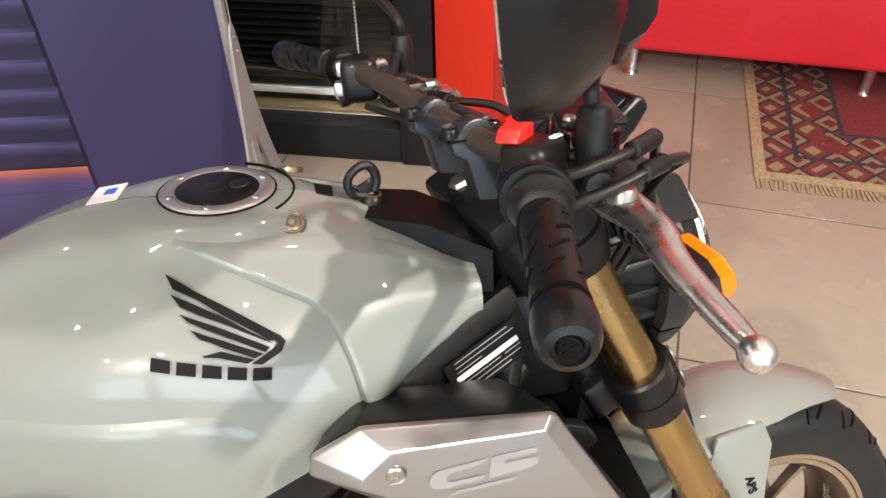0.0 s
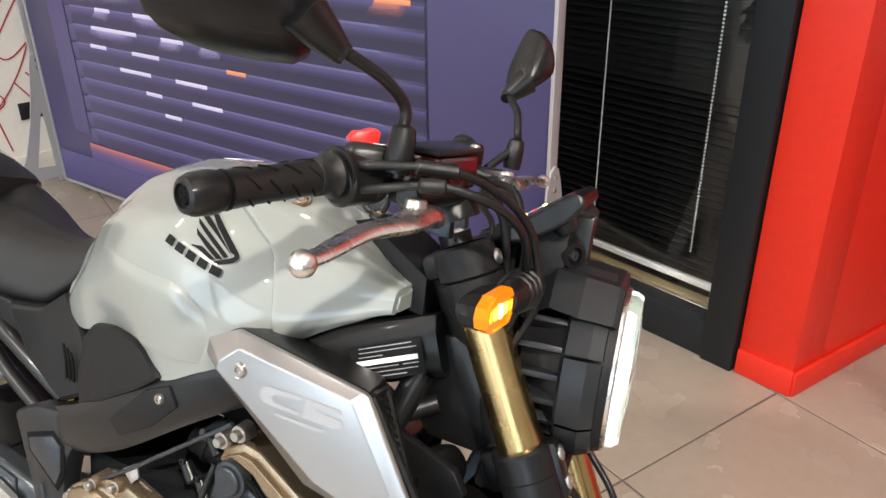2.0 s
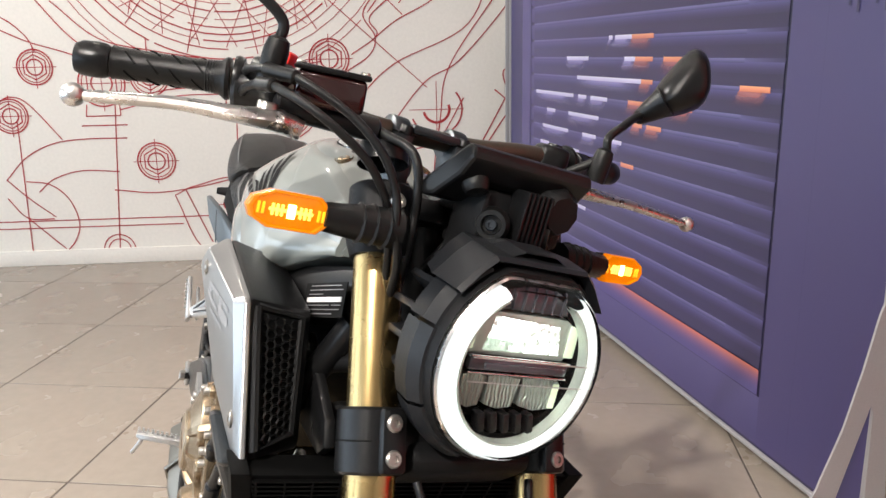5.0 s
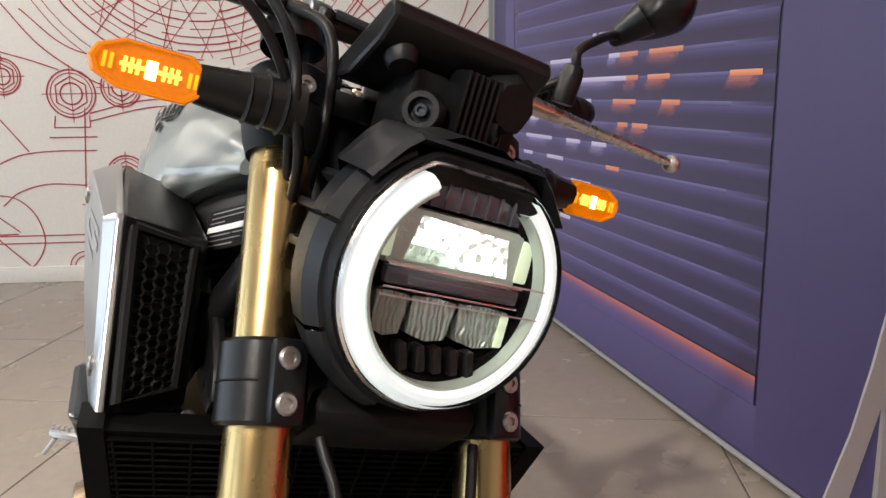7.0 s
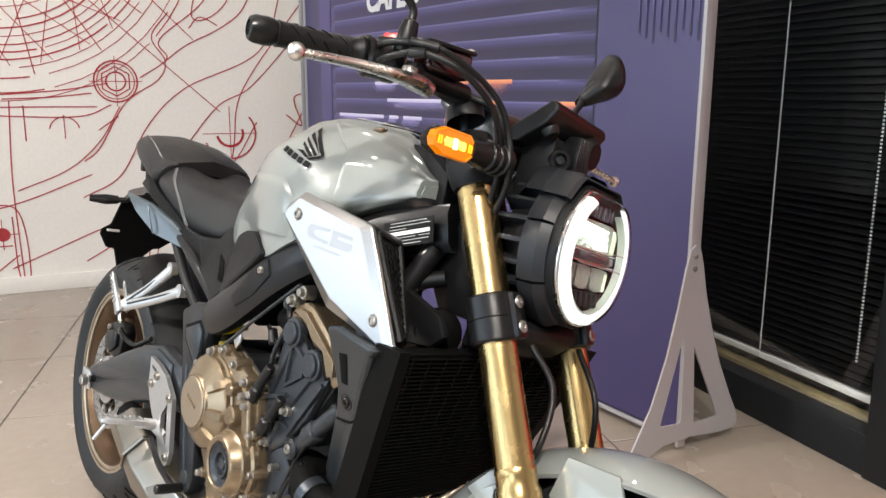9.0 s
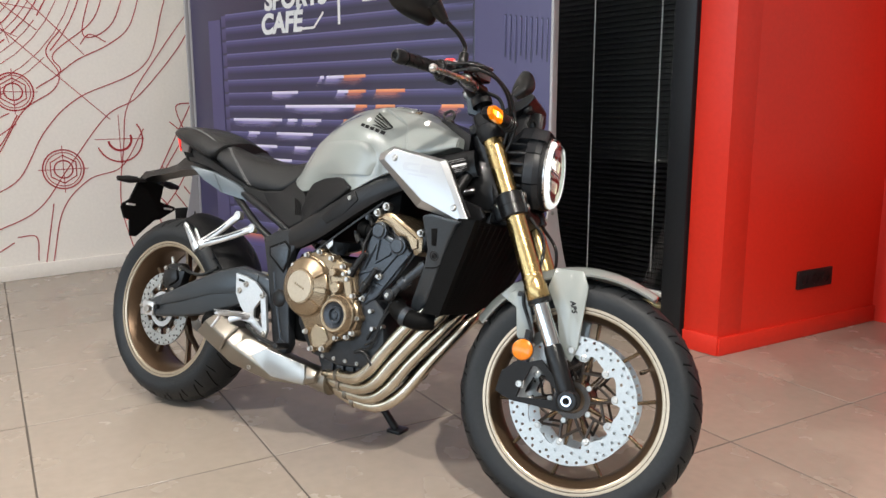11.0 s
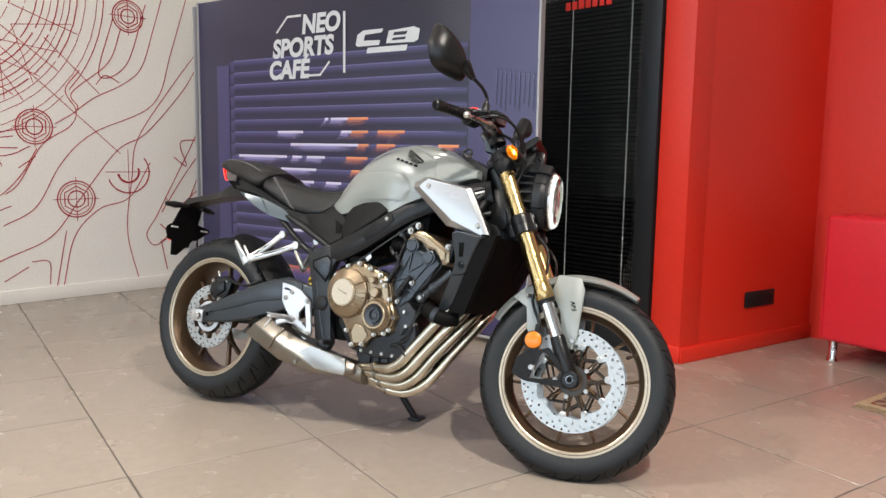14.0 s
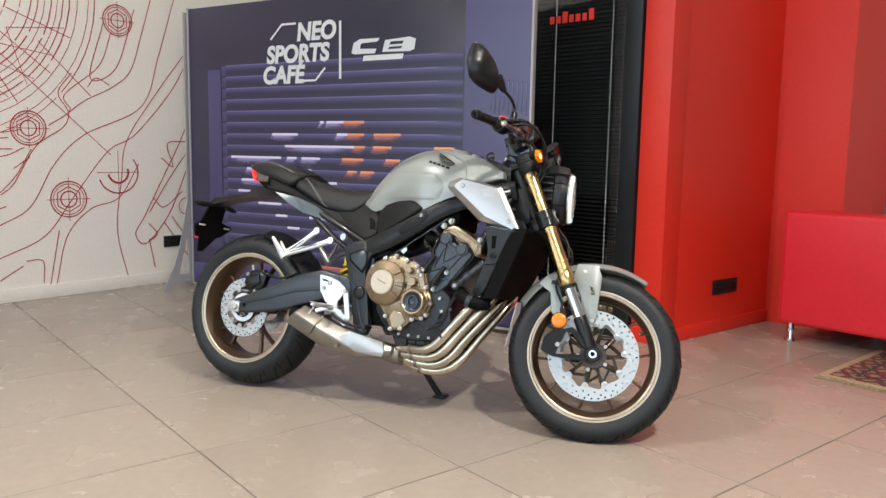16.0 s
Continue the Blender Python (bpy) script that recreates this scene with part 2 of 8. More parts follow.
def part(name, g, mat, parent=None, label="", m=None, sharp=38, smooth=True):
    if m is not None:
        g = moved(g, m)
    me = bpy.data.meshes.new(name)
    me.from_pydata([tuple(p) for p in g[0]], [], g[1])
    bm = bmesh.new()
    bm.from_mesh(me)
    bmesh.ops.recalc_face_normals(bm, faces=bm.faces)
    bm.to_mesh(me)
    bm.free()
    me.materials.append(mat)
    if smooth:
        me.polygons.foreach_set("use_smooth", [True] * len(me.polygons))
        me.set_sharp_from_angle(angle=radians(sharp))
    ob = new(name, me)
    if parent:
        if parent.parent and parent.parent.parent:
            parent = parent.parent
        ob.parent = parent
    if label:
        tagged(ob, label)
    return ob


def of_bm(bm):
    bm.verts.index_update()
    g = [tuple(v.co) for v in bm.verts], [tuple(v.index for v in f.verts) for f in bm.faces]
    bm.free()
    return g


def bevelled(g, width, seg=2, angle=30):
    if width <= 0:
        return g
    me = bpy.data.meshes.new("tmp")
    me.from_pydata([tuple(p) for p in g[0]], [], g[1])
    bm = bmesh.new()
    bm.from_mesh(me)
    bpy.data.meshes.remove(me)
    bmesh.ops.recalc_face_normals(bm, faces=bm.faces)
    es = [e for e in bm.edges if len(e.link_faces) == 2 and e.calc_face_angle(0) > radians(angle)]
    bmesh.ops.bevel(bm, geom=es, offset=width, segments=seg, affect="EDGES", profile=0.5, clamp_overlap=True)
    return of_bm(bm)


def box(c, size, bev=0.004, m=None, seg=2):
    x, y, z = (s / 2 for s in size)
    V = [(sx * x, sy * y, sz * z) for sx in (-1, 1) for sy in (-1, 1) for sz in (-1, 1)]
    F = [(0, 1, 3, 2), (4, 6, 7, 5), (0, 4, 5, 1), (2, 3, 7, 6), (0, 2, 6, 4), (1, 5, 7, 3)]
    g = bevelled((V, F), min(bev, min(size) * 0.45), seg)
    if m is not None:
        g = moved(g, m.to_3x3().to_4x4())
    return moved(g, Matrix.Translation(c))


def prism(poly, v0, v1, bev=0.004, seg=2):
    """A plate whose outline lies in the (x, z) plane, from y = v0 to y = v1."""
    n = len(poly)
    V = [(u, v0, w) for u, w in poly] + [(u, v1, w) for u, w in poly]
    F = [tuple(range(n)), tuple(range(2 * n - 1, n - 1, -1))] + [(i, (i + 1) % n, n + (i + 1) % n, n + i) for i in range(n)]
    return bevelled((V, F), bev, seg, 25)


def shell(poly, shift, bev=0.004, seg=2):
    """A plate from a 3D outline and the vector of its thickness."""
    n = len(poly)
    V = [tuple(p) for p in poly] + [tuple(Vector(p) + Vector(shift)) for p in poly]
    F = [tuple(range(n)), tuple(range(2 * n - 1, n - 1, -1))] + [(i, (i + 1) % n, n + (i + 1) % n, n + i) for i in range(n)]
    return bevelled((V, F), bev, seg, 25)


def basis(d):
    d = Vector(d).normalized()
    a = d.orthogonal().normalized()
    return a, d.cross(a), d


def lathe(profile, o=(0, 0, 0), d=(0, 1, 0), seg=48, closed=False):
    """Turns (radius, height) pairs round the axis d from o."""
    a, b, d = basis(d)
    o = Vector(o)
    V, F = [], []
    n = len(profile)
    for i in range(seg):
        t = 2 * math.pi * i / seg
        way = a * math.cos(t) + b * math.sin(t)
        V += [tuple(o + way * max(r, 1e-5) + d * h) for r, h in profile]
    for i in range(seg):
        j = (i + 1) % seg
        for k in range(n if closed else n - 1):
            k2 = (k + 1) % n
            F.append((i * n + k, i * n + k2, j * n + k2, j * n + k))
    return V, F


def rod(a, b, r, seg=14, r2=None, bev=0.0):
    a, b = Vector(a), Vector(b)
    L = (b - a).length
    r2 = r if r2 is None else r2
    e = min(bev, r * 0.6, L * 0.4)
    pr = [(0, 0), (r - e, 0), (r, e), (r2, L - e), (r2 - e, L), (0, L)] if e > 0 else [(0, 0), (r, 0), (r2, L), (0, L)]
    return lathe(pr, a, b - a, seg)


def smooth_path(pts, per=8):
    pts = [Vector(p) for p in pts]
    P = [pts[0] * 2 - pts[1]] + pts + [pts[-1] * 2 - pts[-2]]
    out = []
    for i in range(1, len(P) - 2):
        for k in range(per):
            t = k / per
            a, b, c, d = P[i - 1], P[i], P[i + 1], P[i + 2]
            out.append(0.5 * ((2 * b) + (c - a) * t + (2 * a - 5 * b + 4 * c - d) * t * t + (3 * b - a - 3 * c + d) * t ** 3))
    out.append(pts[-1])
    return out


def tube(pts, r, seg=12, per=8, radii=None, flat=None):
    path = smooth_path(pts, per) if per > 1 else [Vector(p) for p in pts]
    n = len(path)
    V, F = [], []
    ref = None
    for i, p in enumerate(path):
        d = (path[min(i + 1, n - 1)] - path[max(i - 1, 0)]).normalized()
        if ref is None:
            ref = d.orthogonal().normalized() if flat is None else Vector(flat)
        ref = (ref - d * ref.dot(d)).normalized()
        side = d.cross(ref)
        ra = rb = r
        if radii is not None:
            A = np.asarray(radii, float).reshape(len(radii), -1)
            ra, rb = [float(np.interp(i / (n - 1), np.linspace(0, 1, len(A)), A[:, c])) for c in (0, -1)]
        elif not np.isscalar(r):
            ra, rb = r
        for k in range(seg):
            t = 2 * math.pi * k / seg
            V.append(tuple(p + ref * math.cos(t) * ra + side * math.sin(t) * rb))
    for i in range(n - 1):
        for k in range(seg):
            k2 = (k + 1) % seg
            F.append((i * seg + k, i * seg + k2, (i + 1) * seg + k2, (i + 1) * seg + k))
    F += [tuple(range(seg)), tuple(range((n - 1) * seg, n * seg))]
    return V, F


def loft(rings, caps=True, closed=True):
    """Skins a row of rings with the same number of points."""
    n = len(rings[0])
    V = [tuple(p) for ring in rings for p in ring]
    F = []
    for i in range(len(rings) - 1):
        for k in range(n if closed else n - 1):
            k2 = (k + 1) % n
            F.append((i * n + k, i * n + k2, (i + 1) * n + k2, (i + 1) * n + k))
    if caps and closed:
        F += [tuple(range(n)), tuple(range((len(rings) - 1) * n, len(rings) * n))]
    return V, F


def spline(values, t):
    """Catmull-Rom through evenly spaced rows of numbers, t from 0 to 1."""
    A = np.asarray(values, float)
    x = min(max(t, 0), 1) * (len(A) - 1)
    i = min(int(x), len(A) - 2)
    f = x - i
    p0, p1, p2, p3 = A[max(i - 1, 0)], A[i], A[i + 1], A[min(i + 2, len(A) - 1)]
    return 0.5 * (2 * p1 + (p2 - p0) * f + (2 * p0 - 5 * p1 + 4 * p2 - p3) * f * f + (3 * p1 - p0 - 3 * p2 + p3) * f ** 3)


def bolt_head(c, d, r=0.006, h=0.004):
    """A button-head screw with a socket, facing d."""
    return lathe([(r, 0), (r, h * 0.55), (r * 0.8, h), (r * 0.45, h), (r * 0.42, h * 0.4), (0, h * 0.4)], c, d, 12)


def thing(name, label, category, m=None, kind="", group=""):
    ob = new(name)
    ob.empty_display_size = 0.05
    if m is not None:
        ob.matrix_basis = m
    return tagged(ob, label, category, group, kind)


def words(name, text, size, mat, parent, m, label="", bold=0.0, shear=0.0):
    cu = bpy.data.curves.new(name, "FONT")
    cu.body, cu.size, cu.offset, cu.shear, cu.extrude = text, size, bold, shear, 0.0004
    ob = new(name, cu)
    me = bpy.data.meshes.new_from_object(ob.evaluated_get(bpy.context.evaluated_depsgraph_get()))
    bpy.data.objects.remove(ob)
    me.transform(m)
    me.materials.clear()
    me.materials.append(mat)
    ob = new(name, me)
    ob.parent = parent
    return tagged(ob, label) if label else ob


# ---- room: walls, ceiling ----
def slab(name, m, x0, x1, z0, z1, mat, thick=0.12, label="", bev=0.0):
    """A wall in its own frame: front face in the plane y = 0, facing -y."""
    g = box(((x0 + x1) / 2, thick / 2, (z0 + z1) / 2), (x1 - x0, thick, z1 - z0), bev)
    ob = part(name, g, mat)
    ob.matrix_basis = m
    return tagged(ob, label, "wall", kind="structure")


W_MURAL = pose(-2.3, 0.9, 0, 0, 0, 74.5)
W_GLASS = pose(1.285, 1.566, 0, 0, 0, -19.0)
W_RED = pose(1.437, 1.513, 0, 0, 0, 63.5)
W_RED2 = pose(1.937, 2.452, 0, 0, 0, -19.0)
wall_mural = slab("wall_mural", W_MURAL, -5.6, 2.25, 0, CEIL, WALLW, label="warm white painted wall with red line drawing")
slab("wall_behind_banner", W_GLASS, -3.75, -2.12, 0, CEIL, WALLW, label="plain warm white wall behind the banner")
slab("wall_red_side", W_RED, 0.0, 1.085, 0, CEIL, REDWALL, 0.12, "bright red painted wall with power socket")
# red pier between the window and the side wall
pier = part("wall_red_pier", shell([(1.286, 1.565, 0), (1.437, 1.513, 0), (1.50, 1.638, 0), (1.35, 1.70, 0)], (0, 0, CEIL), 0.003), REDWALL)
tagged(pier, "bright red painted corner pier", "wall", kind="structure")
slab("wall_red_far", W_RED2, -0.10, 0.36, 0, CEIL, REDWALL, 0.3, "red painted pilaster beside the sofa")
slab("wall_red_return", pose(2.277, 2.335, 0, 0, 0, 63.5), 0.0, 0.55, 0, CEIL, REDWALL, 0.1, "red painted return wall")
slab("wall_far_right", pose(2.55, 2.85, 0, 0, 0, -19.0), 0.0, 5.2, 0, CEIL, WALLW, 0.12, "pale greenish white far wall")
slab("wall_east", pose(7.4, 1.2, 0, 0, 0, -90), 0.0, 7.3, 0, CEIL, WALLW, 0.12, "plain white showroom wall")
# window front of the showroom: piers, sill and lintel round three openings
W_SOUTH = pose(7.4, -6.1, 0, 0, 0, 180)
for x0, x1, z0, z1 in ((0, 11.8, 0, 0.35), (0, 11.8, 3.15, CEIL), (0, 1.2, 0.35, 3.15), (4.2, 4.6, 0.35, 3.15), (7.6, 8.0, 0.35, 3.15), (11.0, 11.8, 0.35, 3.15)):
    slab("wall_south", W_SOUTH, x0, x1, z0, z1, WALLW, 0.2, "white window-front wall")
slab("wall_west", pose(-4.3, -6.1, 0, 0, 0, 80), 0.0, 1.9, 0, CEIL, WALLW, 0.12, "plain white wall beside the window front")

ceiling = part("ceiling", box((1.6, -1.6, CEIL + 0.06), (13.0, 11.0, 0.12), 0), CEILM)
tagged(ceiling, "white flat showroom ceiling", "ceiling", kind="structure")
ring_g = lathe([(0.062, 0.0), (0.085, 0.0), (0.085, -0.008), (0.066, -0.012), (0.062, -0.006)], (0, 0, 0), (0, 0, 1), 24, True)
disc_g = lathe([(0, -0.002), (0.06, -0.002), (0.06, -0.004), (0, -0.004)], (0, 0, 0), (0, 0, 1), 24)
first = None
for x, y in DOWNLIGHTS:
    if first is None:
        first = thing("ceiling_downlight", "round white recessed downlight in the ceiling", "lamp", pose(x, y, CEIL), group="ceiling downlights")
        part("trim_ring", ring_g, CEILM, first)
        part("diffuser", disc_g, LAMPGLOW, first)
    else:
        copy_thing(first, pose(x, y, CEIL))


def baseboard(m, x0, x1, mat, h=0.075, label=""):
    ob = part("baseboard", box(((x0 + x1) / 2, -0.007, h / 2), (x1 - x0, 0.014, h), 0.003), mat)
    ob.matrix_basis = m
    tagged(ob, label, "baseboard", kind="structure")


baseboard(W_MURAL, -5.6, 2.2, WALLW, 0.085, "white painted skirting board")
baseboard(W_RED, 0.0, 1.06, REDWALL, 0.075, "red painted skirting board")
bb = part("baseboard", shell([(1.284, 1.556, 0), (1.440, 1.503, 0), (1.444, 1.517, 0), (1.288, 1.570, 0)], (0, 0, 0.08), 0.003), REDWALL)
tagged(bb, "red painted skirting of the pier", "baseboard", kind="structure")


# ---- red line drawing on the wall ----
def ribbon(pts, w=0.006, per=8, y=-0.003):
    path = smooth_path([Vector((a, 0, b)) for a, b in pts], per) if len(pts) > 2 and per > 1 else [Vector((a, 0, b)) for a, b in pts]
    V, F = [], []
    n = len(path)
    for i, p in enumerate(path):
        d = (path[min(i + 1, n - 1)] - path[max(i - 1, 0)]).normalized()
        s = Vector((-d.z, 0, d.x)) * (w / 2)
        V += [(p.x + s.x, y, p.z + s.z), (p.x - s.x, y, p.z - s.z)]
    for i in range(n - 1):
        F.append((2 * i, 2 * i + 1, 2 * i + 3, 2 * i + 2))
    return V, F


def arc(cx, cz, r, a0=0, a1=360, w=0.006, n=None):
    n = n or max(8, int(abs(a1 - a0) / 8))
    return ribbon([(cx + r * math.cos(radians(a0 + (a1 - a0) * i / n)), cz + r * math.sin(radians(a0 + (a1 - a0) * i / n))) for i in range(n + 1)], w, 1)


def hexagon(cx, cz, r, turn=0):
    return ribbon([(cx + r * math.cos(radians(60 * i + turn)), cz + r * math.sin(radians(60 * i + turn))) for i in range(7)], 0.007, 1)


def cross(cx, cz, r):
    return cat(ribbon([(cx - r, cz), (cx + r, cz)], 0.004, 1), ribbon([(cx, cz - r), (cx, cz + r)], 0.004, 1))


def nut(cx, cz, r):
    return cat(arc(cx, cz, r, w=0.008), arc(cx, cz, r * 0.86, w=0.005), hexagon(cx, cz, r * 0.72, 30), arc(cx, cz, r * 0.45, w=0.008), cross(cx, cz, r * 1.22))


rnd = random.Random(5)
ink = []
for cx, cz, r in ((-0.10, 1.08, 0.105), (0.13, 0.63, 0.115), (0.5, 1.81, 0.10), (-1.05, 1.01, 0.10), (-1.06, 0.56, 0.10), (-1.30, 0.98, 0.12), (-1.63, 1.07, 0.09), (-1.91, 1.08, 0.08), (-1.79, 0.82, 0.09)):
    ink.append(nut(cx, cz, r))
ink.append(cat(arc(-0.69, 0.31, 0.028, w=0.014), arc(-0.69, 0.31, 0.012, w=0.02), cross(-0.69, 0.31, 0.08)))
# turbine-like rings, upper part of the drawing
for i, r in enumerate((0.30, 0.36, 0.44, 0.52, 0.58, 0.62, 0.66, 0.70, 0.735, 0.77, 0.81, 0.86, 0.93, 0.97)):
    a = 190 + rnd.uniform(-20, 20)
    while a < 385:
        step = rnd.uniform(30, 90)
        ink.append(arc(-0.62, 1.95, r, a, min(a + step, 400), rnd.choice((0.004, 0.006, 0.007))))
        a += step + rnd.choice((2, 3, 6))
for a in (205, 232, 255, 280, 303, 322, 340):
    c, s = math.cos(radians(a)), math.sin(radians(a))
    ink.append(ribbon([(-0.62 + 0.45 * c, 1.95 + 0.45 * s), (-0.62 + 0.85 * c, 1.95 + 0.85 * s)], 0.005, 1))
for k in range(9):
    a = radians(215 + 14 * k)
    ink.append(ribbon([(-0.62 + 0.5 * math.cos(a), 1.95 + 0.5 * math.sin(a)), (-0.62 + 0.80 * math.cos(a + 0.28), 1.95 + 0.80 * math.sin(a + 0.28))], 0.004, 1))
    ink.append(ribbon([(-0.62 + 0.5 * math.cos(a), 1.95 + 0.5 * math.sin(a)), (-0.62 + 0.80 * math.cos(a - 0.28), 1.95 + 0.80 * math.sin(a - 0.28))], 0.004, 1))
ink.append(ribbon([(-0.35, 1.62), (0.42, 0.92)], 0.005, 1))
ink.append(ribbon([(-0.02, 1.62), (0.3, 1.30)], 0.005, 1))
# long flowing contours
for pts in (((-0.60, 0.53), (-0.36, 0.63), (-0.2, 0.77), (-0.09, 0.95)), ((-0.30, 0.48), (-0.11, 0.59), (0.05, 0.86), (0.25, 1.05), (0.65, 1.25), (0.79, 1.61), (0.93, 2.05)),
            ((-0.66, 0.13), (-0.3, 0.28), (-0.03, 0.4), (0.16, 0.64), (0.4, 0.94), (0.6, 1.06), (0.87, 1.36), (1.01, 1.59)),
            ((0.52, 0.06), (0.45, 0.4), (0.49, 0.75), (0.54, 1.02), (0.78, 1.37), (1.03, 1.69)), ((-0.01, 0.08), (0.06, 0.43)), ((0.03, 0.08), (0.11, 0.39), (0.27, 0.56), (0.47, 0.63), (0.62, 0.86)),
            ((-0.31, 0.14), (-0.17, 0.22)), ((-0.15, 0.25), (-0.05, 0.24), (-0.05, 0.10)), ((-0.63, 0.99), (-0.40, 1.0), (-0.22, 1.02)), ((0.02, 1.10), (0.16, 1.2), (0.13, 1.30), (0.36, 1.5), (0.45, 1.72)),
            ((0.40, 1.78), (0.30, 1.42), (0.48, 1.50), (0.62, 1.9)), ((0.28, 1.36), (0.34, 1.42), (0.43, 1.38)), ((-1.30, 0.41), (-1.03, 0.39), (-0.63, 0.46), (-0.25, 0.60)), ((-1.22, 0.84), (-0.95, 0.90), (-0.74, 0.91), (-0.3, 0.90), (-0.13, 0.96)),
            ((-1.22, 0.88), (-0.95, 0.94), (-0.6, 0.95), (-0.2, 0.95)), ((-0.60, 0.98), (-0.62, 0.57), (-0.61, 0.07)), ((-0.66, 0.98), (-0.66, 0.80)), ((-0.54, 0.96), (-0.54, 0.78)),
            ((-0.98, 0.37), (-0.86, 0.42), (-0.62, 0.44), (-0.58, 0.10), (-0.63, 0.09), (-0.64, 0.40)), ((-0.98, 0.37), (-0.85, 0.07), (-0.62, 0.20)), ((-0.92, 0.40), (-0.80, 0.10)),
            ((-1.86, 0.48), (-1.74, 0.60), (-1.59, 0.67), (-1.42, 0.69), (-1.20, 0.69)), ((-1.70, 0.41), (-1.61, 0.48), (-1.46, 0.52), (-1.26, 0.51)), ((-1.39, 0.87), (-1.40, 0.81)), ((-1.22, 0.81), (-1.22, 0.87)),
            ((-1.76, 0.47), (-1.64, 0.45), (-1.55, 0.37), (-1.51, 0.24), (-1.54, 0.14), (-1.61, 0.06)), ((-1.87, 0.38), (-1.78, 0.27), (-1.64, 0.26)), ((-1.78, 0.27), (-1.60, 0.09)), ((-1.86, 0.48), (-1.75, 0.37), (-1.63, 0.27)),
            ((-2.03, 0.25), (-0.65, 0.25)), ((-2.03, 0.21), (-0.95, 0.21)), ((-1.24, 0.91), (-1.31, 0.08)), ((-1.76, 0.79), (-1.78, 0.07)), ((-1.05, 1.21), (-1.05, 0.90)), ((-1.47, 0.07), (-1.16, 0.07)),
            ((-1.84, 1.36), (-1.73, 1.30), (-1.65, 1.22), (-1.62, 1.15)), ((-1.80, 1.27), (-1.65, 1.20), (-1.49, 1.15), (-1.35, 1.10)), ((-1.85, 0.89), (-1.78, 0.92), (-1.69, 0.88), (-1.54, 0.69)),
            ((-1.60, 1.43), (-1.43, 1.22), (-1.23, 1.07), (-1.14, 1.02)), ((-1.51, 1.40), (-1.29, 1.21), (-1.01, 1.14), (-0.78, 1.10)), ((-1.02, 1.05), (-0.78, 1.01), (-0.40, 1.03), (-0.14, 1.07)),
            ((0.74, 1.98), (0.67, 1.75), (0.58, 1.49), (0.45, 1.37), (0.26, 1.27), (0.13, 1.17)), ((0.18, 1.44), (0.09, 1.31), (0.15, 1.19), (0.11, 1.09), (-0.06, 0.97), (-0.20, 0.74), (-0.28, 0.67))):
    ink.append(ribbon(pts, 0.006, 8 if len(pts) > 2 else 1))
ink.append(cat(arc(0.47, 0.80, 0.07, 190, 380, 0.014), arc(0.47, 0.80, 0.14, 200, 400, 0.009), cross(0.47, 0.80, 0.15)))
ink.append(cat(arc(-0.36, 0.83, 0.07, 10, 170), ribbon([(-0.36, 0.79), (-0.36, 0.91)], 0.005, 1), ribbon([(-0.2, 0.83), (-0.1, 0.9)], 0.006, 1)))
ink.append(cat(arc(-1.31, 0.075, 0.085, 0, 180), arc(-1.31, 0.075, 0.060, 0, 180)))
ink.append(cat(ribbon([(-1.43, 0.76), (-1.19, 0.76)], 0.006, 1), ribbon([(-1.40, 0.81), (-1.22, 0.81)], 0.006, 1)))
# sketched machine part beside the banner
for pts in (((0.65, 0.49), (0.58, 0.37), (0.66, 0.30), (0.84, 0.50), (0.99, 0.82)), ((0.65, 0.49), (0.81, 0.78), (0.93, 1.0), (1.02, 1.19)), ((0.69, 0.52), (0.86, 0.77), (1.04, 1.0)), ((0.72, 0.62), (0.80, 0.55), (0.95, 0.66)),
            ((0.79, 0.9), (0.88, 0.84), (0.84, 1.0), (1.0, 1.02)), ((0.66, 0.30), (0.74, 0.36), (0.68, 0.44)), ((0.68, 0.33), (0.72, 0.12)), ((0.86, 0.48), (1.05, 0.22)), ((0.80, 0.44), (1.0, 0.16))):
    ink.append(ribbon(pts, 0.007, 6))
ink.append(arc(0.98, 0.55, 0.06))
part("wall_drawing", cat(*ink), MURAL, wall_mural, "red technical line drawing on the wall", smooth=False)

# ---- power sockets ----
def socket(m, n, label):
    ob = thing("power_socket", label, "socket", m)
    part("plate", box((0, -0.006, 0), (0.075 * n + 0.01, 0.012, 0.08), 0.003), SOCKET, ob)
    for i in range(n):
        x = (i - (n - 1) / 2) * 0.072
        part("outlet", cat(lathe([(0.019, -0.010), (0.019, 0.0015), (0.022, 0.0015), (0.022, -0.010)], (x, -0.0125, 0), (0, -1, 0), 20, True),
                           box((x - 0.009, -0.013, 0), (0.005, 0.004, 0.005), 0.001), box((x + 0.009, -0.013, 0), (0.005, 0.004, 0.005), 0.001)), BLACK, ob)


socket(W_RED @ pose(0.592, 0, 0.258), 3, "black triple power socket on the red wall")
socket(W_MURAL @ pose(0.87, 0, 0.30), 2, "black double power socket on the white wall")

# ---- window with blinds ----
window = thing("window_1", "dark framed interior window with black blinds", "window", W_GLASS, kind="structure")
LEFT, RIGHT = -2.1, -0.005
part("jamb", box((-0.055, 0.03, CEIL / 2), (0.10, 0.10, CEIL), 0.004), JAMB, window)
part("jamb", box((LEFT + 0.04, 0.03, CEIL / 2), (0.08, 0.10, CEIL), 0.004), JAMB, window)
part("bottom_rail", box(((LEFT - 0.05) / 2, 0.035, 0.06), (-LEFT - 0.10, 0.09, 0.12), 0.004), JAMB, window)
part("sill", box(((LEFT - 0.05) / 2, 0.081, 0.128), (-LEFT - 0.12, 0.042, 0.018), 0.003), SILL, window, "ochre sill strip")
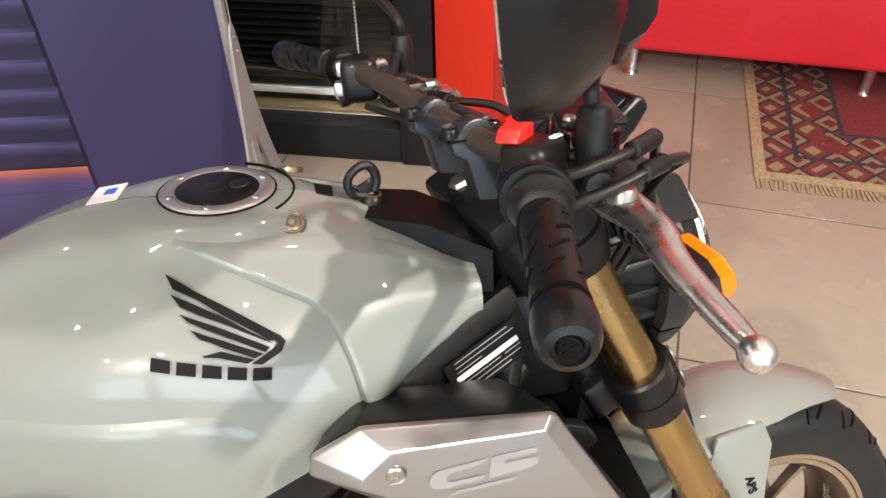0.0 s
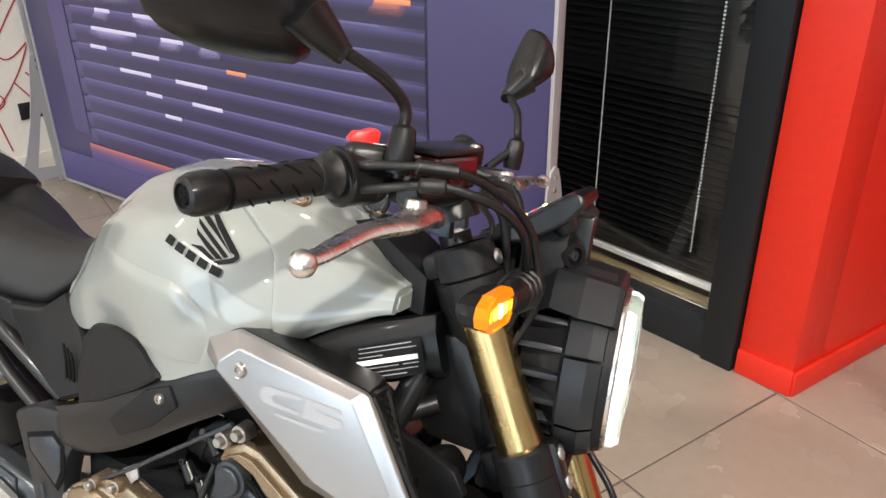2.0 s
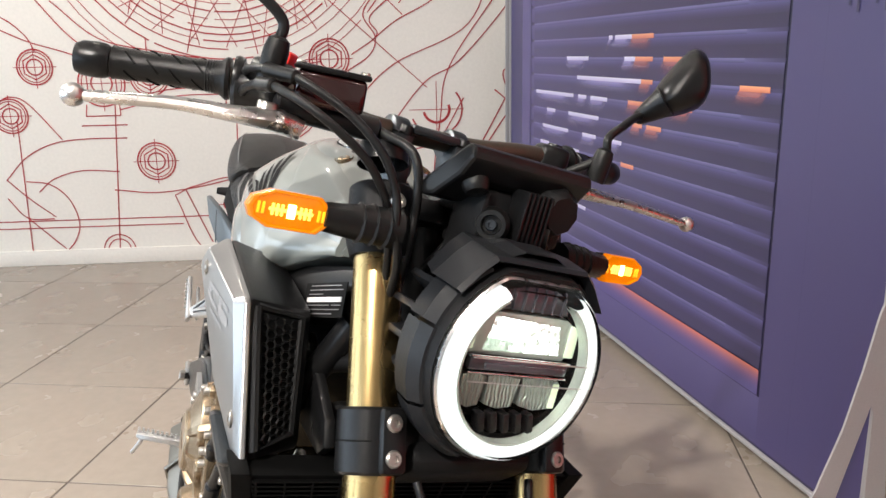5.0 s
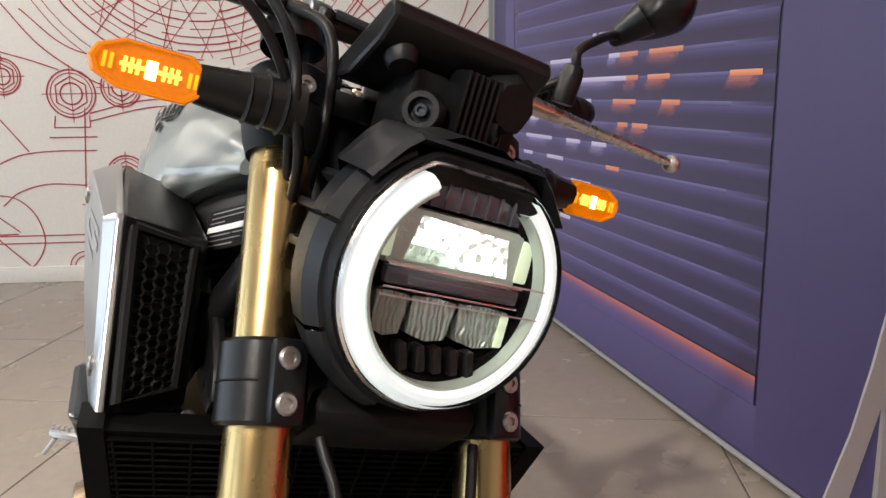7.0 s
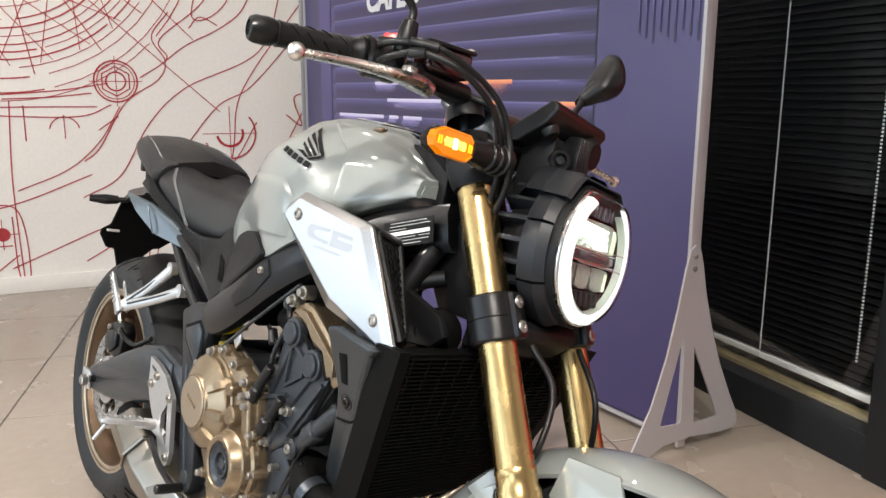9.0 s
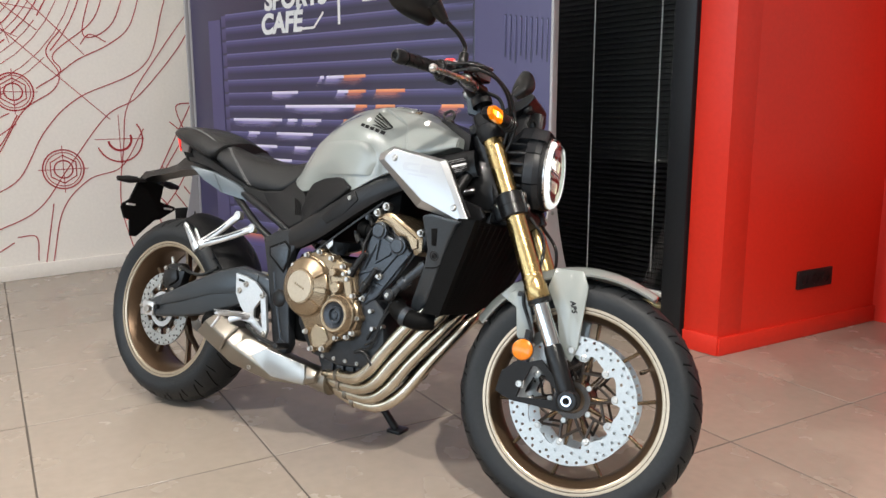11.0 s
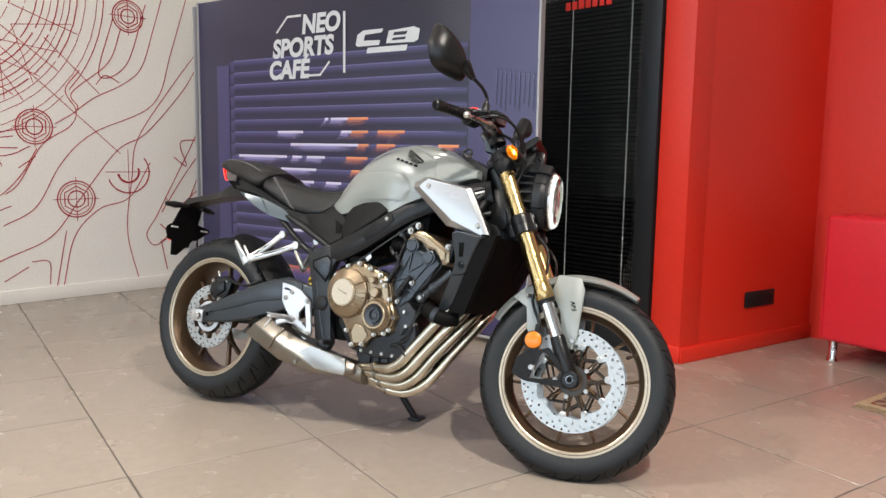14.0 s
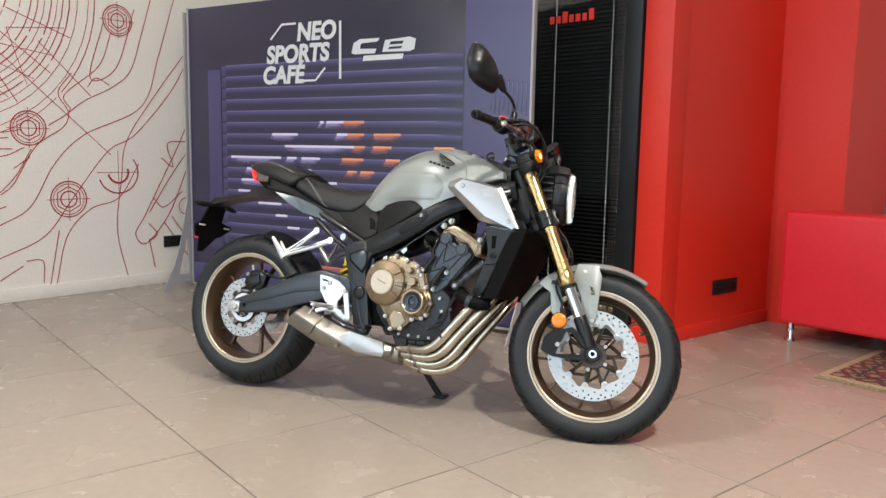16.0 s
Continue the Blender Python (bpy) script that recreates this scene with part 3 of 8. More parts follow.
part("top_rail", box(((LEFT - 0.05) / 2, 0.035, CEIL - 0.1), (-LEFT - 0.10, 0.09, 0.2), 0.004), JAMB, window)
part("mullion", box((-1.12, 0.04, CEIL / 2), (0.045, 0.06, CEIL - 0.3), 0.003), JAMB, window)
for a, b in ((-1.098, -0.105), (LEFT + 0.08, -1.143)):
    pane = part("pane", box(((a + b) / 2, 0.03, 1.63), (b - a, 0.006, 2.98), 0), GLASS, window)
    pane.visible_shadow = False
CORDS = (-0.61, -1.0)
blind = thing("window_blind", "black horizontal slat blind behind the glass", "blind", W_GLASS)
slat_g = bevelled(box((0, 0, 0), (0.92, 0.024, 0.0012), 0), 0)
nsl = 0
for k, z in enumerate(np.arange(0.20, 2.9, 0.0235)):
    g = moved(slat_g, pose(-0.60, 0.10, z, 62 if z > 0.75 else 25, 0, 0))
    if nsl < 120:
        part("slat", g, BLIND, blind, smooth=False)
        nsl += 1
part("bottom_bar", box((-0.60, 0.10, 0.175), (0.93, 0.026, 0.022), 0.004), CORD, blind, "white bottom bar")
for x in CORDS:
    part("cord", rod((x, 0.082, 0.17), (x, 0.082, 2.95), 0.0022, 6), CORD, blind)
part("bead_chain", cat(*[lathe([(0, -0.003), (0.003, -0.002), (0.003, 0.002), (0, 0.003)], (-0.235, 0.075, 0.28 + 0.0105 * i), (0, 0, 1), 6) for i in range(250)]), CORD, blind, "white bead chain")
# added black sheet: the darkness behind the glass is put into its colour
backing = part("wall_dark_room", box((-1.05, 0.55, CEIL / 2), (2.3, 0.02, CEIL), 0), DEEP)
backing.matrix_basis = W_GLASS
tagged(backing, "added black sheet standing for the dark behind the window", "wall", kind="structure")
# red sign on the glass, its letters as plain bars
sign = thing("glass_sign", "red lettering drawn as plain bars on the window glass", "sign", W_GLASS @ pose(0, 0.024, 1.70))
for i, (w, h) in enumerate(((0.03, 0.04), (0.03, 0.04), (0.034, 0.06), (0.03, 0.04), (0.03, 0.04), (0.026, 0.04), (0.03, 0.06))):
    part("letter_bar", box((-0.60 + 0.043 * i, 0, h / 2), (w, 0.002, h), 0.0), REDSIGN, sign, smooth=False)

# ---- banner ----
def gradient(name, low, high, rough=0.4, axis="Z", power=1.0, coat=0.35, sheen=1.0):
    mat = bpy.data.materials.new(name)
    mat.use_nodes = True
    nt = mat.node_tree
    b = nt.nodes["Principled BSDF"]
    b.inputs["Roughness"].default_value = rough
    b.inputs["Coat Weight"].default_value, b.inputs["Coat Roughness"].default_value = coat, 0.24
    b.inputs["Sheen Weight"].default_value, b.inputs["Sheen Roughness"].default_value = sheen, 0.42
    b.inputs["Sheen Tint"].default_value = (0.36, 0.32, 0.95, 1)
    c = nt.nodes.new("ShaderNodeTexCoord")
    s = nt.nodes.new("ShaderNodeSeparateXYZ")
    p = nt.nodes.new("ShaderNodeMath")
    p.operation = "POWER"
    p.inputs[1].default_value = power
    mx = nt.nodes.new("ShaderNodeMix")
    mx.data_type = "RGBA"
    mx.inputs["A"].default_value, mx.inputs["B"].default_value = (*low, 1), (*high, 1)
    nt.links.new(c.outputs["Generated"], s.inputs["Vector"])
    nt.links.new(s.outputs[axis], p.inputs[0])
    nt.links.new(p.outputs["Value"], mx.inputs["Factor"])
    nt.links.new(mx.outputs["Result"], b.inputs["Base Color"])
    return mat


def fading(name, colour, most):
    """Printed glow that thins out downwards and towards both ends."""
    mat = gradient(name, colour, colour)
    nt = mat.node_tree
    b = nt.nodes["Principled BSDF"]
    c = nt.nodes.new("ShaderNodeTexCoord")
    s = nt.nodes.new("ShaderNodeSeparateXYZ")
    nt.links.new(c.outputs["Generated"], s.inputs["Vector"])

    def ramp(value, lo, hi, top):
        r = nt.nodes.new("ShaderNodeMapRange")
        r.interpolation_type = "SMOOTHERSTEP"
        r.inputs["From Min"].default_value, r.inputs["From Max"].default_value, r.inputs["To Max"].default_value = lo, hi, top
        nt.links.new(value, r.inputs["Value"])
        return r.outputs["Result"]

    def product(a, z):
        m = nt.nodes.new("ShaderNodeMath")
        m.operation = "MULTIPLY"
        nt.links.new(a, m.inputs[0])
        nt.links.new(z, m.inputs[1])
        return m.outputs["Value"]

    up = ramp(s.outputs["Z"], 0.05, 1.25, most)
    nt.links.new(product(up, product(ramp(s.outputs["X"], 0.0, 0.34, 1.0), ramp(s.outputs["X"], 1.0, 0.66, 1.0))), b.inputs["Alpha"])
    return mat


PURPLE = gradient("banner_purple", (0.0155, 0.0120, 0.0428), (0.0099, 0.0089, 0.0284), 0.36, "Z", 0.8, sheen=0.45)
PURPLE2 = gradient("banner_pale_purple", (0.0365, 0.0298, 0.0941), (0.0661, 0.0581, 0.1540), 0.36)
SLATP = gradient("banner_slat", (0.0197, 0.0170, 0.0527), (0.0092, 0.0078, 0.0263), 0.36, "Z", 0.6)
SLATGLOW = gradient("banner_slat_glow", (0.0205, 0.0180, 0.0557), (0.0836, 0.0761, 0.2183), 0.40, "Z", 1.8)
EDGEFADE = gradient("banner_slat_edge_fade", (0.0972, 0.0914, 0.2286), (0.0285, 0.0257, 0.0714), 0.42, "X", 0.8)
EDGEP = gradient("banner_slat_edge", (0.0412, 0.0377, 0.1166), (0.1715, 0.1642, 0.3573), 0.42)
STREAKW = gradient("banner_white_streak", (0.62, 0.55, 0.80), (0.92, 0.88, 1.0), 0.42)
STREAKO = gradient("banner_orange_streak", (0.75, 0.20, 0.08), (1.0, 0.42, 0.18), 0.42)
GLOWW = fading("banner_white_fade", (0.46, 0.40, 0.74), 0.92)
GLOWO = fading("banner_orange_fade", (0.62, 0.22, 0.18), 0.92)
FLOORGLOW = gradient("banner_floor_glow", (0.0697, 0.0574, 0.1804), (0.6970, 0.1804, 0.0656), 0.42, "Z", 3.0)
BANNER = pose(0, 1.42, 0, 0, 0, -6.34)
banner = thing("display_banner", "purple printed exhibition banner on grey metal stands", "banner", BANNER)
part("panel", box((-0.5075, 0.014, 0.97), (2.545, 0.026, 1.86), 0.002), PURPLE, banner, "purple printed panel")
for x in (-1.785, 0.772):
    part("edge_profile", box((x, 0.012, 0.97), (0.014, 0.036, 1.875), 0.003), STANDM, banner, "grey metal edge profile")
part("edge_profile", box((-0.5065, 0.012, 0.033), (2.54, 0.036, 0.012), 0.003), STANDM, banner, "grey metal edge profile")


def flat(name, x0, x1, z0, z1, mat, lift=0.001, skew=0.0, label=""):
    V = [(x0 - skew, -lift, z0), (x1 - skew, -lift, z0), (x1, -lift, z1), (x0, -lift, z1)]
    return part(name, (V, [(0, 1, 2, 3)]), mat, banner, label, smooth=False)


flat("print_column", -1.60, -1.48, 0.30, 1.49, PURPLE2)
flat("print_column", 0.375, 0.50, 0.05, 1.88, PURPLE2)
flat("print_base", -1.775, 0.375, 0.05, 0.188, PURPLE2, 0.0008)
flat("print_column", 0.50, 0.764, 0.05, 1.88, PURPLE2, 0.0008)
PITCH = 0.0735
for k in range(17):
    z = 1.515 - PITCH * k
    flat("print_slat", -1.43, 0.365, z - PITCH, z, SLATP)
    flat("print_slat_glow", -1.43, 0.365, z - PITCH * 0.52, z - 0.010, SLATGLOW, 0.0015)
    flat("print_slat_edge", -1.43, 0.20, z - 0.012, z, EDGEP, 0.002)
    flat("print_slat_edge", 0.20, 0.37, z - 0.010, z, EDGEFADE, 0.002)
    flat("print_column_step", -1.47, -1.43, z - PITCH * 0.92, z - 0.006, PURPLE2, 0.0015)
flat("print_floor_glow", -1.5, 0.365, 0.19, 0.262, FLOORGLOW, 0.002)
for x0, x1, row, hot in ((-0.63, -0.60, 5, 0), (-0.58, -0.45, 5, 0), (-0.45, -0.296, 5, 1), (-1.026, -0.808, 6, 0), (-0.50, -0.42, 6, 0), (-0.42, -0.296, 6, 1), (-0.226, -0.035, 6, 1), (-0.916, -0.37, 7, 0), (-0.37, -0.29, 7, 1), (-0.23, -0.10, 7, 1), (0.19, 0.32, 7, 1),
                       (-1.391, -0.95, 8, 0), (-0.90, -0.82, 8, 0), (-0.78, -0.63, 8, 0), (-0.46, -0.30, 8, 1), (-0.14, -0.04, 8, 1), (-1.25, -1.15, 9, 0), (-1.0, -0.70, 9, 0), (-0.42, -0.35, 9, 1), (-0.32, -0.22, 9, 1), (-1.30, -1.0, 10, 0), (-0.85, -0.72, 10, 0), (-0.62, -0.5, 10, 0),
                       (-1.33, -1.22, 11, 0), (-1.05, -0.88, 11, 0), (-0.5, -0.4, 11, 1), (-1.15, -0.95, 12, 0), (-0.80, -0.62, 12, 0), (-1.0, -0.9, 13, 0), (-0.72, -0.55, 13, 0), (-0.9, -0.8, 14, 0)):
    z = 1.515 - PITCH * row
    if row < 11:
        flat("print_fade", x0, x1, z - PITCH * 0.85, z - 0.006, GLOWO if hot else GLOWW, 0.003, 0.05)
    flat("print_streak", x0, x1, z - 0.012, z + 0.003, STREAKO if hot else STREAKW, 0.004)
# hanging tools printed on the side wall
for i in range(9):
    x = 0.535 + 0.026 * i
    flat("print_tool", x, x + 0.007, 1.20 - 0.015 * (i % 3), 1.375 - 0.004 * i, SLATP, 0.003)
    flat("print_tool", x + 0.001, x + 0.004, 1.22, 1.37 - 0.004 * i, EDGEP, 0.004)
TXT = pose(0, -0.004, 0, 90, 0, 0)
words("slogan", "NEO", 0.145, WHITEINK, banner, TXT @ pose(-0.815, 1.640, 0), "white printed words", 0.006, 0.12)
words("slogan", "SPORTS", 0.145, WHITEINK, banner, TXT @ pose(-1.065, 1.513, 0), "white printed words", 0.006, 0.12)
words("slogan", "CAF\u00c9", 0.145, WHITEINK, banner, TXT @ pose(-1.10, 1.388, 0), "white printed words", 0.006, 0.12)
for pts in ([(-1.03, 1.655), (-0.935, 1.742), (-0.82, 1.742)], [(-0.77, 1.396), (-0.665, 1.396), (-0.59, 1.468)]):
    part("slogan_line", ribbon(pts, 0.013, 1, -0.004), WHITEINK, banner, "white printed line", smooth=False)
flat("divider_line", -0.484, -0.466, 1.40, 1.735, WHITEINK, 0.004)
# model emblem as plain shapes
part("emblem_shape", cat(*[([(a, -0.004, b) for a, b in pts], [tuple(range(len(pts)))]) for pts in (
    ((-0.39, 1.545), (-0.375, 1.60), (-0.33, 1.62), (-0.19, 1.62), (-0.20, 1.60), (-0.32, 1.595), (-0.33, 1.565), (-0.21, 1.56), (-0.22, 1.535), (-0.37, 1.535)),
    ((-0.17, 1.54), (-0.15, 1.605), (0.02, 1.615), (0.06, 1.60), (0.05, 1.545), (0.02, 1.535)),
    ((-0.31, 1.495), (-0.30, 1.525), (-0.02, 1.525), (-0.03, 1.495)))]), WHITEINK, banner, "white printed emblem", smooth=False)
part("emblem_shape", cat(*[([(a, -0.005, b) for a, b in pts], [tuple(range(len(pts)))]) for pts in (((-0.12, 1.578), (-0.11, 1.595), (-0.02, 1.595), (-0.03, 1.578)), ((-0.13, 1.553), (-0.12, 1.566), (-0.03, 1.566), (-0.04, 1.553)))]), PURPLE, banner, smooth=False)


def stand_foot(m):
    """A slim triangular sheet-metal foot with a cut-out, and its upright."""
    outer = [(-0.292, 0.0), (-0.278, 0.030), (-0.198, 0.175), (-0.150, 0.310), (-0.118, 0.440), (-0.094, 0.560), (-0.080, 0.608), (-0.062, 0.622), (-0.044, 0.610), (-0.030, 0.570), (-0.006, 0.470), (0.028, 0.365),
             (0.072, 0.255), (0.128, 0.145), (0.166, 0.078), (0.168, 0.050), (0.150, 0.036), (0.084, 0.036), (-0.040, 0.050), (-0.142, 0.046), (-0.210, 0.022), (-0.255, 0.0)]
    a = [(-0.090, 0.362), (-0.083, 0.345), (-0.078, 0.106), (-0.086, 0.100), (-0.156, 0.106), (-0.160, 0.114)]
    b = [(-0.043, 0.325), (-0.010, 0.262), (0.073, 0.098), (0.070, 0.090), (-0.016, 0.088), (-0.024, 0.094)]
    bm = bmesh.new()
    loops = []
    for ring in (outer, a, b):
        vs = [bm.verts.new((0, y, z)) for y, z in ring]
        loops += [bm.edges.new((vs[i], vs[(i + 1) % len(vs)])) for i in range(len(vs))]
    bmesh.ops.triangle_fill(bm, edges=loops, use_beauty=True)
    ret = bmesh.ops.extrude_face_region(bm, geom=list(bm.faces))
    bmesh.ops.translate(bm, vec=(0.006, 0, 0), verts=[e for e in ret["geom"] if isinstance(e, bmesh.types.BMVert)])
    f = part("stand_foot", of_bm(bm), STANDM, banner, "grey sheet-metal stand foot", m, smooth=False)
    part("upright", box((-0.008, -0.060, 0.95), (0.012, 0.03, 1.86), 0.002), STANDM, f, "grey upright", m)
    for z in (0.555, 0.590):
        part("bolt", bolt_head(m @ Vector((0.006, -0.062, z)), m.to_3x3() @ Vector((1, 0, 0)), 0.008, 0.005), BOLT, f)


stand_foot(pose(0.79, 0.055, 0, 0, 0, -3))
stand_foot(pose(-1.80, 0.055, 0, 0, 0, -3))

# ---- sofa ----
SOFAM = pose(1.99, 1.965, 0, 0, 0, -24.5)
sofa = thing("sofa", "red leatherette sofa on short chrome legs", "sofa", SOFAM)
part("base", box((1.0, 0.42, 0.215), (2.0, 0.82, 0.22), 0.03, seg=3), SOFA, sofa)
part("backrest", box((1.0, 0.13, 0.40), (2.0, 0.26, 0.60), 0.022, seg=4), SOFA, sofa)
part("armrest", box((0.11, 0.55, 0.36), (0.22, 0.58, 0.50), 0.03, seg=4), SOFA, sofa)
part("armrest", box((1.89, 0.55, 0.36), (0.22, 0.58, 0.50), 0.03, seg=4), SOFA, sofa)
for x in (0.61, 1.39):
    part("seat_cushion", box((x, 0.55, 0.385), (0.76, 0.56, 0.13), 0.04, seg=4), SOFA, sofa)
for x in (0.0, 2.0):
    part("seam", tube([(x, 0.012, 0.12), (x, 0.012, 0.68)], 0.003, 6, 1), SOFA, sofa)
for x, y in ((0.06, 0.03), (0.83, 0.03), (1.9, 0.03), (0.06, 0.78), (1.9, 0.78)):
    part("leg", lathe([(0, 0), (0.024, 0), (0.026, 0.006), (0.019, 0.02), (0.019, 0.108), (0, 0.108)], (x, y, 0), (0, 0, 1), 20), CHROME, sofa, "short chrome leg")

# ---- rug ----
def rug_material():
    mat = bpy.data.materials.new("woven_rug")
    mat.use_nodes = True
    nt = mat.node_tree
    b = nt.nodes["Principled BSDF"]
    b.inputs["Roughness"].default_value = 0.95
    c = nt.nodes.new("ShaderNodeTexCoord")
    v = nt.nodes.new("ShaderNodeTexVoronoi")
    v.distance = "MANHATTAN"
    v.inputs["Scale"].default_value, v.inputs["Randomness"].default_value = 9.0, 0.25
    nt.links.new(c.outputs["Object"], v.inputs["Vector"])
    r = nt.nodes.new("ShaderNodeValToRGB")
    r.color_ramp.interpolation = "CONSTANT"
    els = r.color_ramp.elements
    els[0].color, els[1].color = (0.16, 0.02, 0.02, 1), (0.30, 0.20, 0.11, 1)
    els[1].position = 0.3
    for pos, col in ((0.5, (0.03, 0.03, 0.045)), (0.62, (0.20, 0.035, 0.03)), (0.85, (0.32, 0.24, 0.14))):
        e = els.new(pos)
        e.color = (*col, 1)
    nt.links.new(v.outputs["Distance"], r.inputs["Fac"])
    n = nt.nodes.new("ShaderNodeTexNoise")
    n.inputs["Scale"].default_value = 220
    nt.links.new(c.outputs["Object"], n.inputs["Vector"])
    m = nt.nodes.new("ShaderNodeMix")
    m.data_type, m.blend_type = "RGBA", "MULTIPLY"
    m.inputs["Factor"].default_value = 0.6
    nt.links.new(r.outputs["Color"], m.inputs["A"])
    nt.links.new(n.outputs["Color"], m.inputs["B"])
    nt.links.new(m.outputs["Result"], b.inputs["Base Color"])
    bp = nt.nodes.new("ShaderNodeBump")
    bp.inputs["Strength"].default_value = 0.5
    nt.links.new(n.outputs["Fac"], bp.inputs["Height"])
    nt.links.new(bp.outputs["Normal"], b.inputs["Normal"])
    return mat


RUGM = rug_material()
RUGC = material("rug_cream_wool", (0.36, 0.27, 0.16), 0.95, grain=0.35, scale=90, bump=0.5, bscale=400)
RUGR = material("rug_red_wool", (0.17, 0.025, 0.025), 0.95, grain=0.35, scale=90, bump=0.5, bscale=400)
RUGD = material("rug_dark_wool", (0.035, 0.03, 0.04), 0.95, grain=0.35, scale=90, bump=0.5, bscale=400)
rug = thing("rug", "worn red and cream patterned rug with fringe under the sofa", "rug", pose(2.185, 1.295, 0, 0, 0, -24.0))
L, D = 2.3, 1.5
part("field", box((L / 2, D / 2, 0.004), (L, D, 0.007), 0.002), RUGC, rug)
for inset, mat, top in ((0.035, RUGM, 0.0085), (0.12, RUGD, 0.0095), (0.135, RUGM, 0.0105), (0.27, RUGD, 0.0115), (0.285, RUGR, 0.0125)):
    part("border_field", box((L / 2, D / 2, top - 0.002), (L - 2 * inset, D - 2 * inset, 0.004), 0.0005), mat, rug)
dia = []
for i in range(13):
    for inset in (0.2,):
        x = 0.25 + 0.165 * i
        if x < L - 0.2:
            dia.append(([(x - 0.05, 0.2, 0.0112), (x, 0.16, 0.0112), (x + 0.05, 0.2, 0.0112), (x, 0.24, 0.0112)], [(0, 1, 2, 3)]))
for i in range(8):
    y = 0.25 + 0.165 * i
    if y < D - 0.2:
        dia.append(([(0.16, y, 0.0112), (0.2, y - 0.05, 0.0112), (0.24, y, 0.0112), (0.2, y + 0.05, 0.0112)], [(0, 1, 2, 3)]))
for g in dia:
    part("diamond_motif", g, RUGR, rug, "dark red diamond", smooth=False)
fr = random.Random(3)
part("fringe", cat(*[box((0.008 + 0.0125 * i, -0.022 + fr.uniform(-0.004, 0.004), 0.003), (0.007, 0.05, 0.003), 0, pose(0, 0, 0, 0, 0, fr.uniform(-14, 14))) for i in range(180)]), RUGC, rug, "cream wool fringe", smooth=False)


# ---- motorcycle: frames of reference ----
# x runs forward along the machine, y to its left, z up; the rear axle stands over the origin.
BIKE = pose(0, 0, 0.0043, -12.3, 0, 0) @ pose(0, 0, 0, 0, 0.47, 0)
RAKE = radians(25.5)
UP = Vector((-math.sin(RAKE), 0, math.cos(RAKE)))
FWD = Vector((math.cos(RAKE), 0, math.sin(RAKE)))
AXLE = Vector((1.45, 0, 0.30))
HEAD = AXLE - 0.036 * FWD


def steered(degrees):
    return Matrix.Translation(HEAD) @ Matrix.Rotation(radians(degrees), 4, UP) @ Matrix.Translation(-HEAD)


FORK = pose(-0.0140, 0.0370, 0) @ steered(13.3)
BARS = steered(16.8)
bike = thing("motorcycle", "grey naked street motorcycle with gold forks on its side stand", "motorcycle", BIKE)
R = Vector((0, -1, 0))


# ---- wheels ----
def holed_disc(r0, r1, holes, hr, thick, scallop=0.0, n=60):
    bm = bmesh.new()
    edges = []

    def ring(pts):
        vs = [bm.verts.new((x, 0, z)) for x, z in pts]
        edges.extend(bm.edges.new((vs[i], vs[(i + 1) % len(vs)])) for i in range(len(vs)))
    ring([(r1 * math.cos(2 * math.pi * i / n), r1 * math.sin(2 * math.pi * i / n)) for i in range(n)])
    ring([((r0 + scallop * math.cos(20 * math.pi * i / n)) * math.cos(2 * math.pi * i / n), (r0 + scallop * math.cos(20 * math.pi * i / n)) * math.sin(2 * math.pi * i / n)) for i in range(n)])
    for a, r in holes:
        ring([(r * math.cos(a) + hr * math.cos(2 * math.pi * k / 7), r * math.sin(a) + hr * math.sin(2 * math.pi * k / 7)) for k in range(7)])
    bmesh.ops.triangle_fill(bm, edges=edges, use_beauty=True)
    ret = bmesh.ops.extrude_face_region(bm, geom=list(bm.faces))
    bmesh.ops.translate(bm, vec=(0, thick, 0), verts=[e for e in ret["geom"] if isinstance(e, bmesh.types.BMVert)])
    return of_bm(bm)


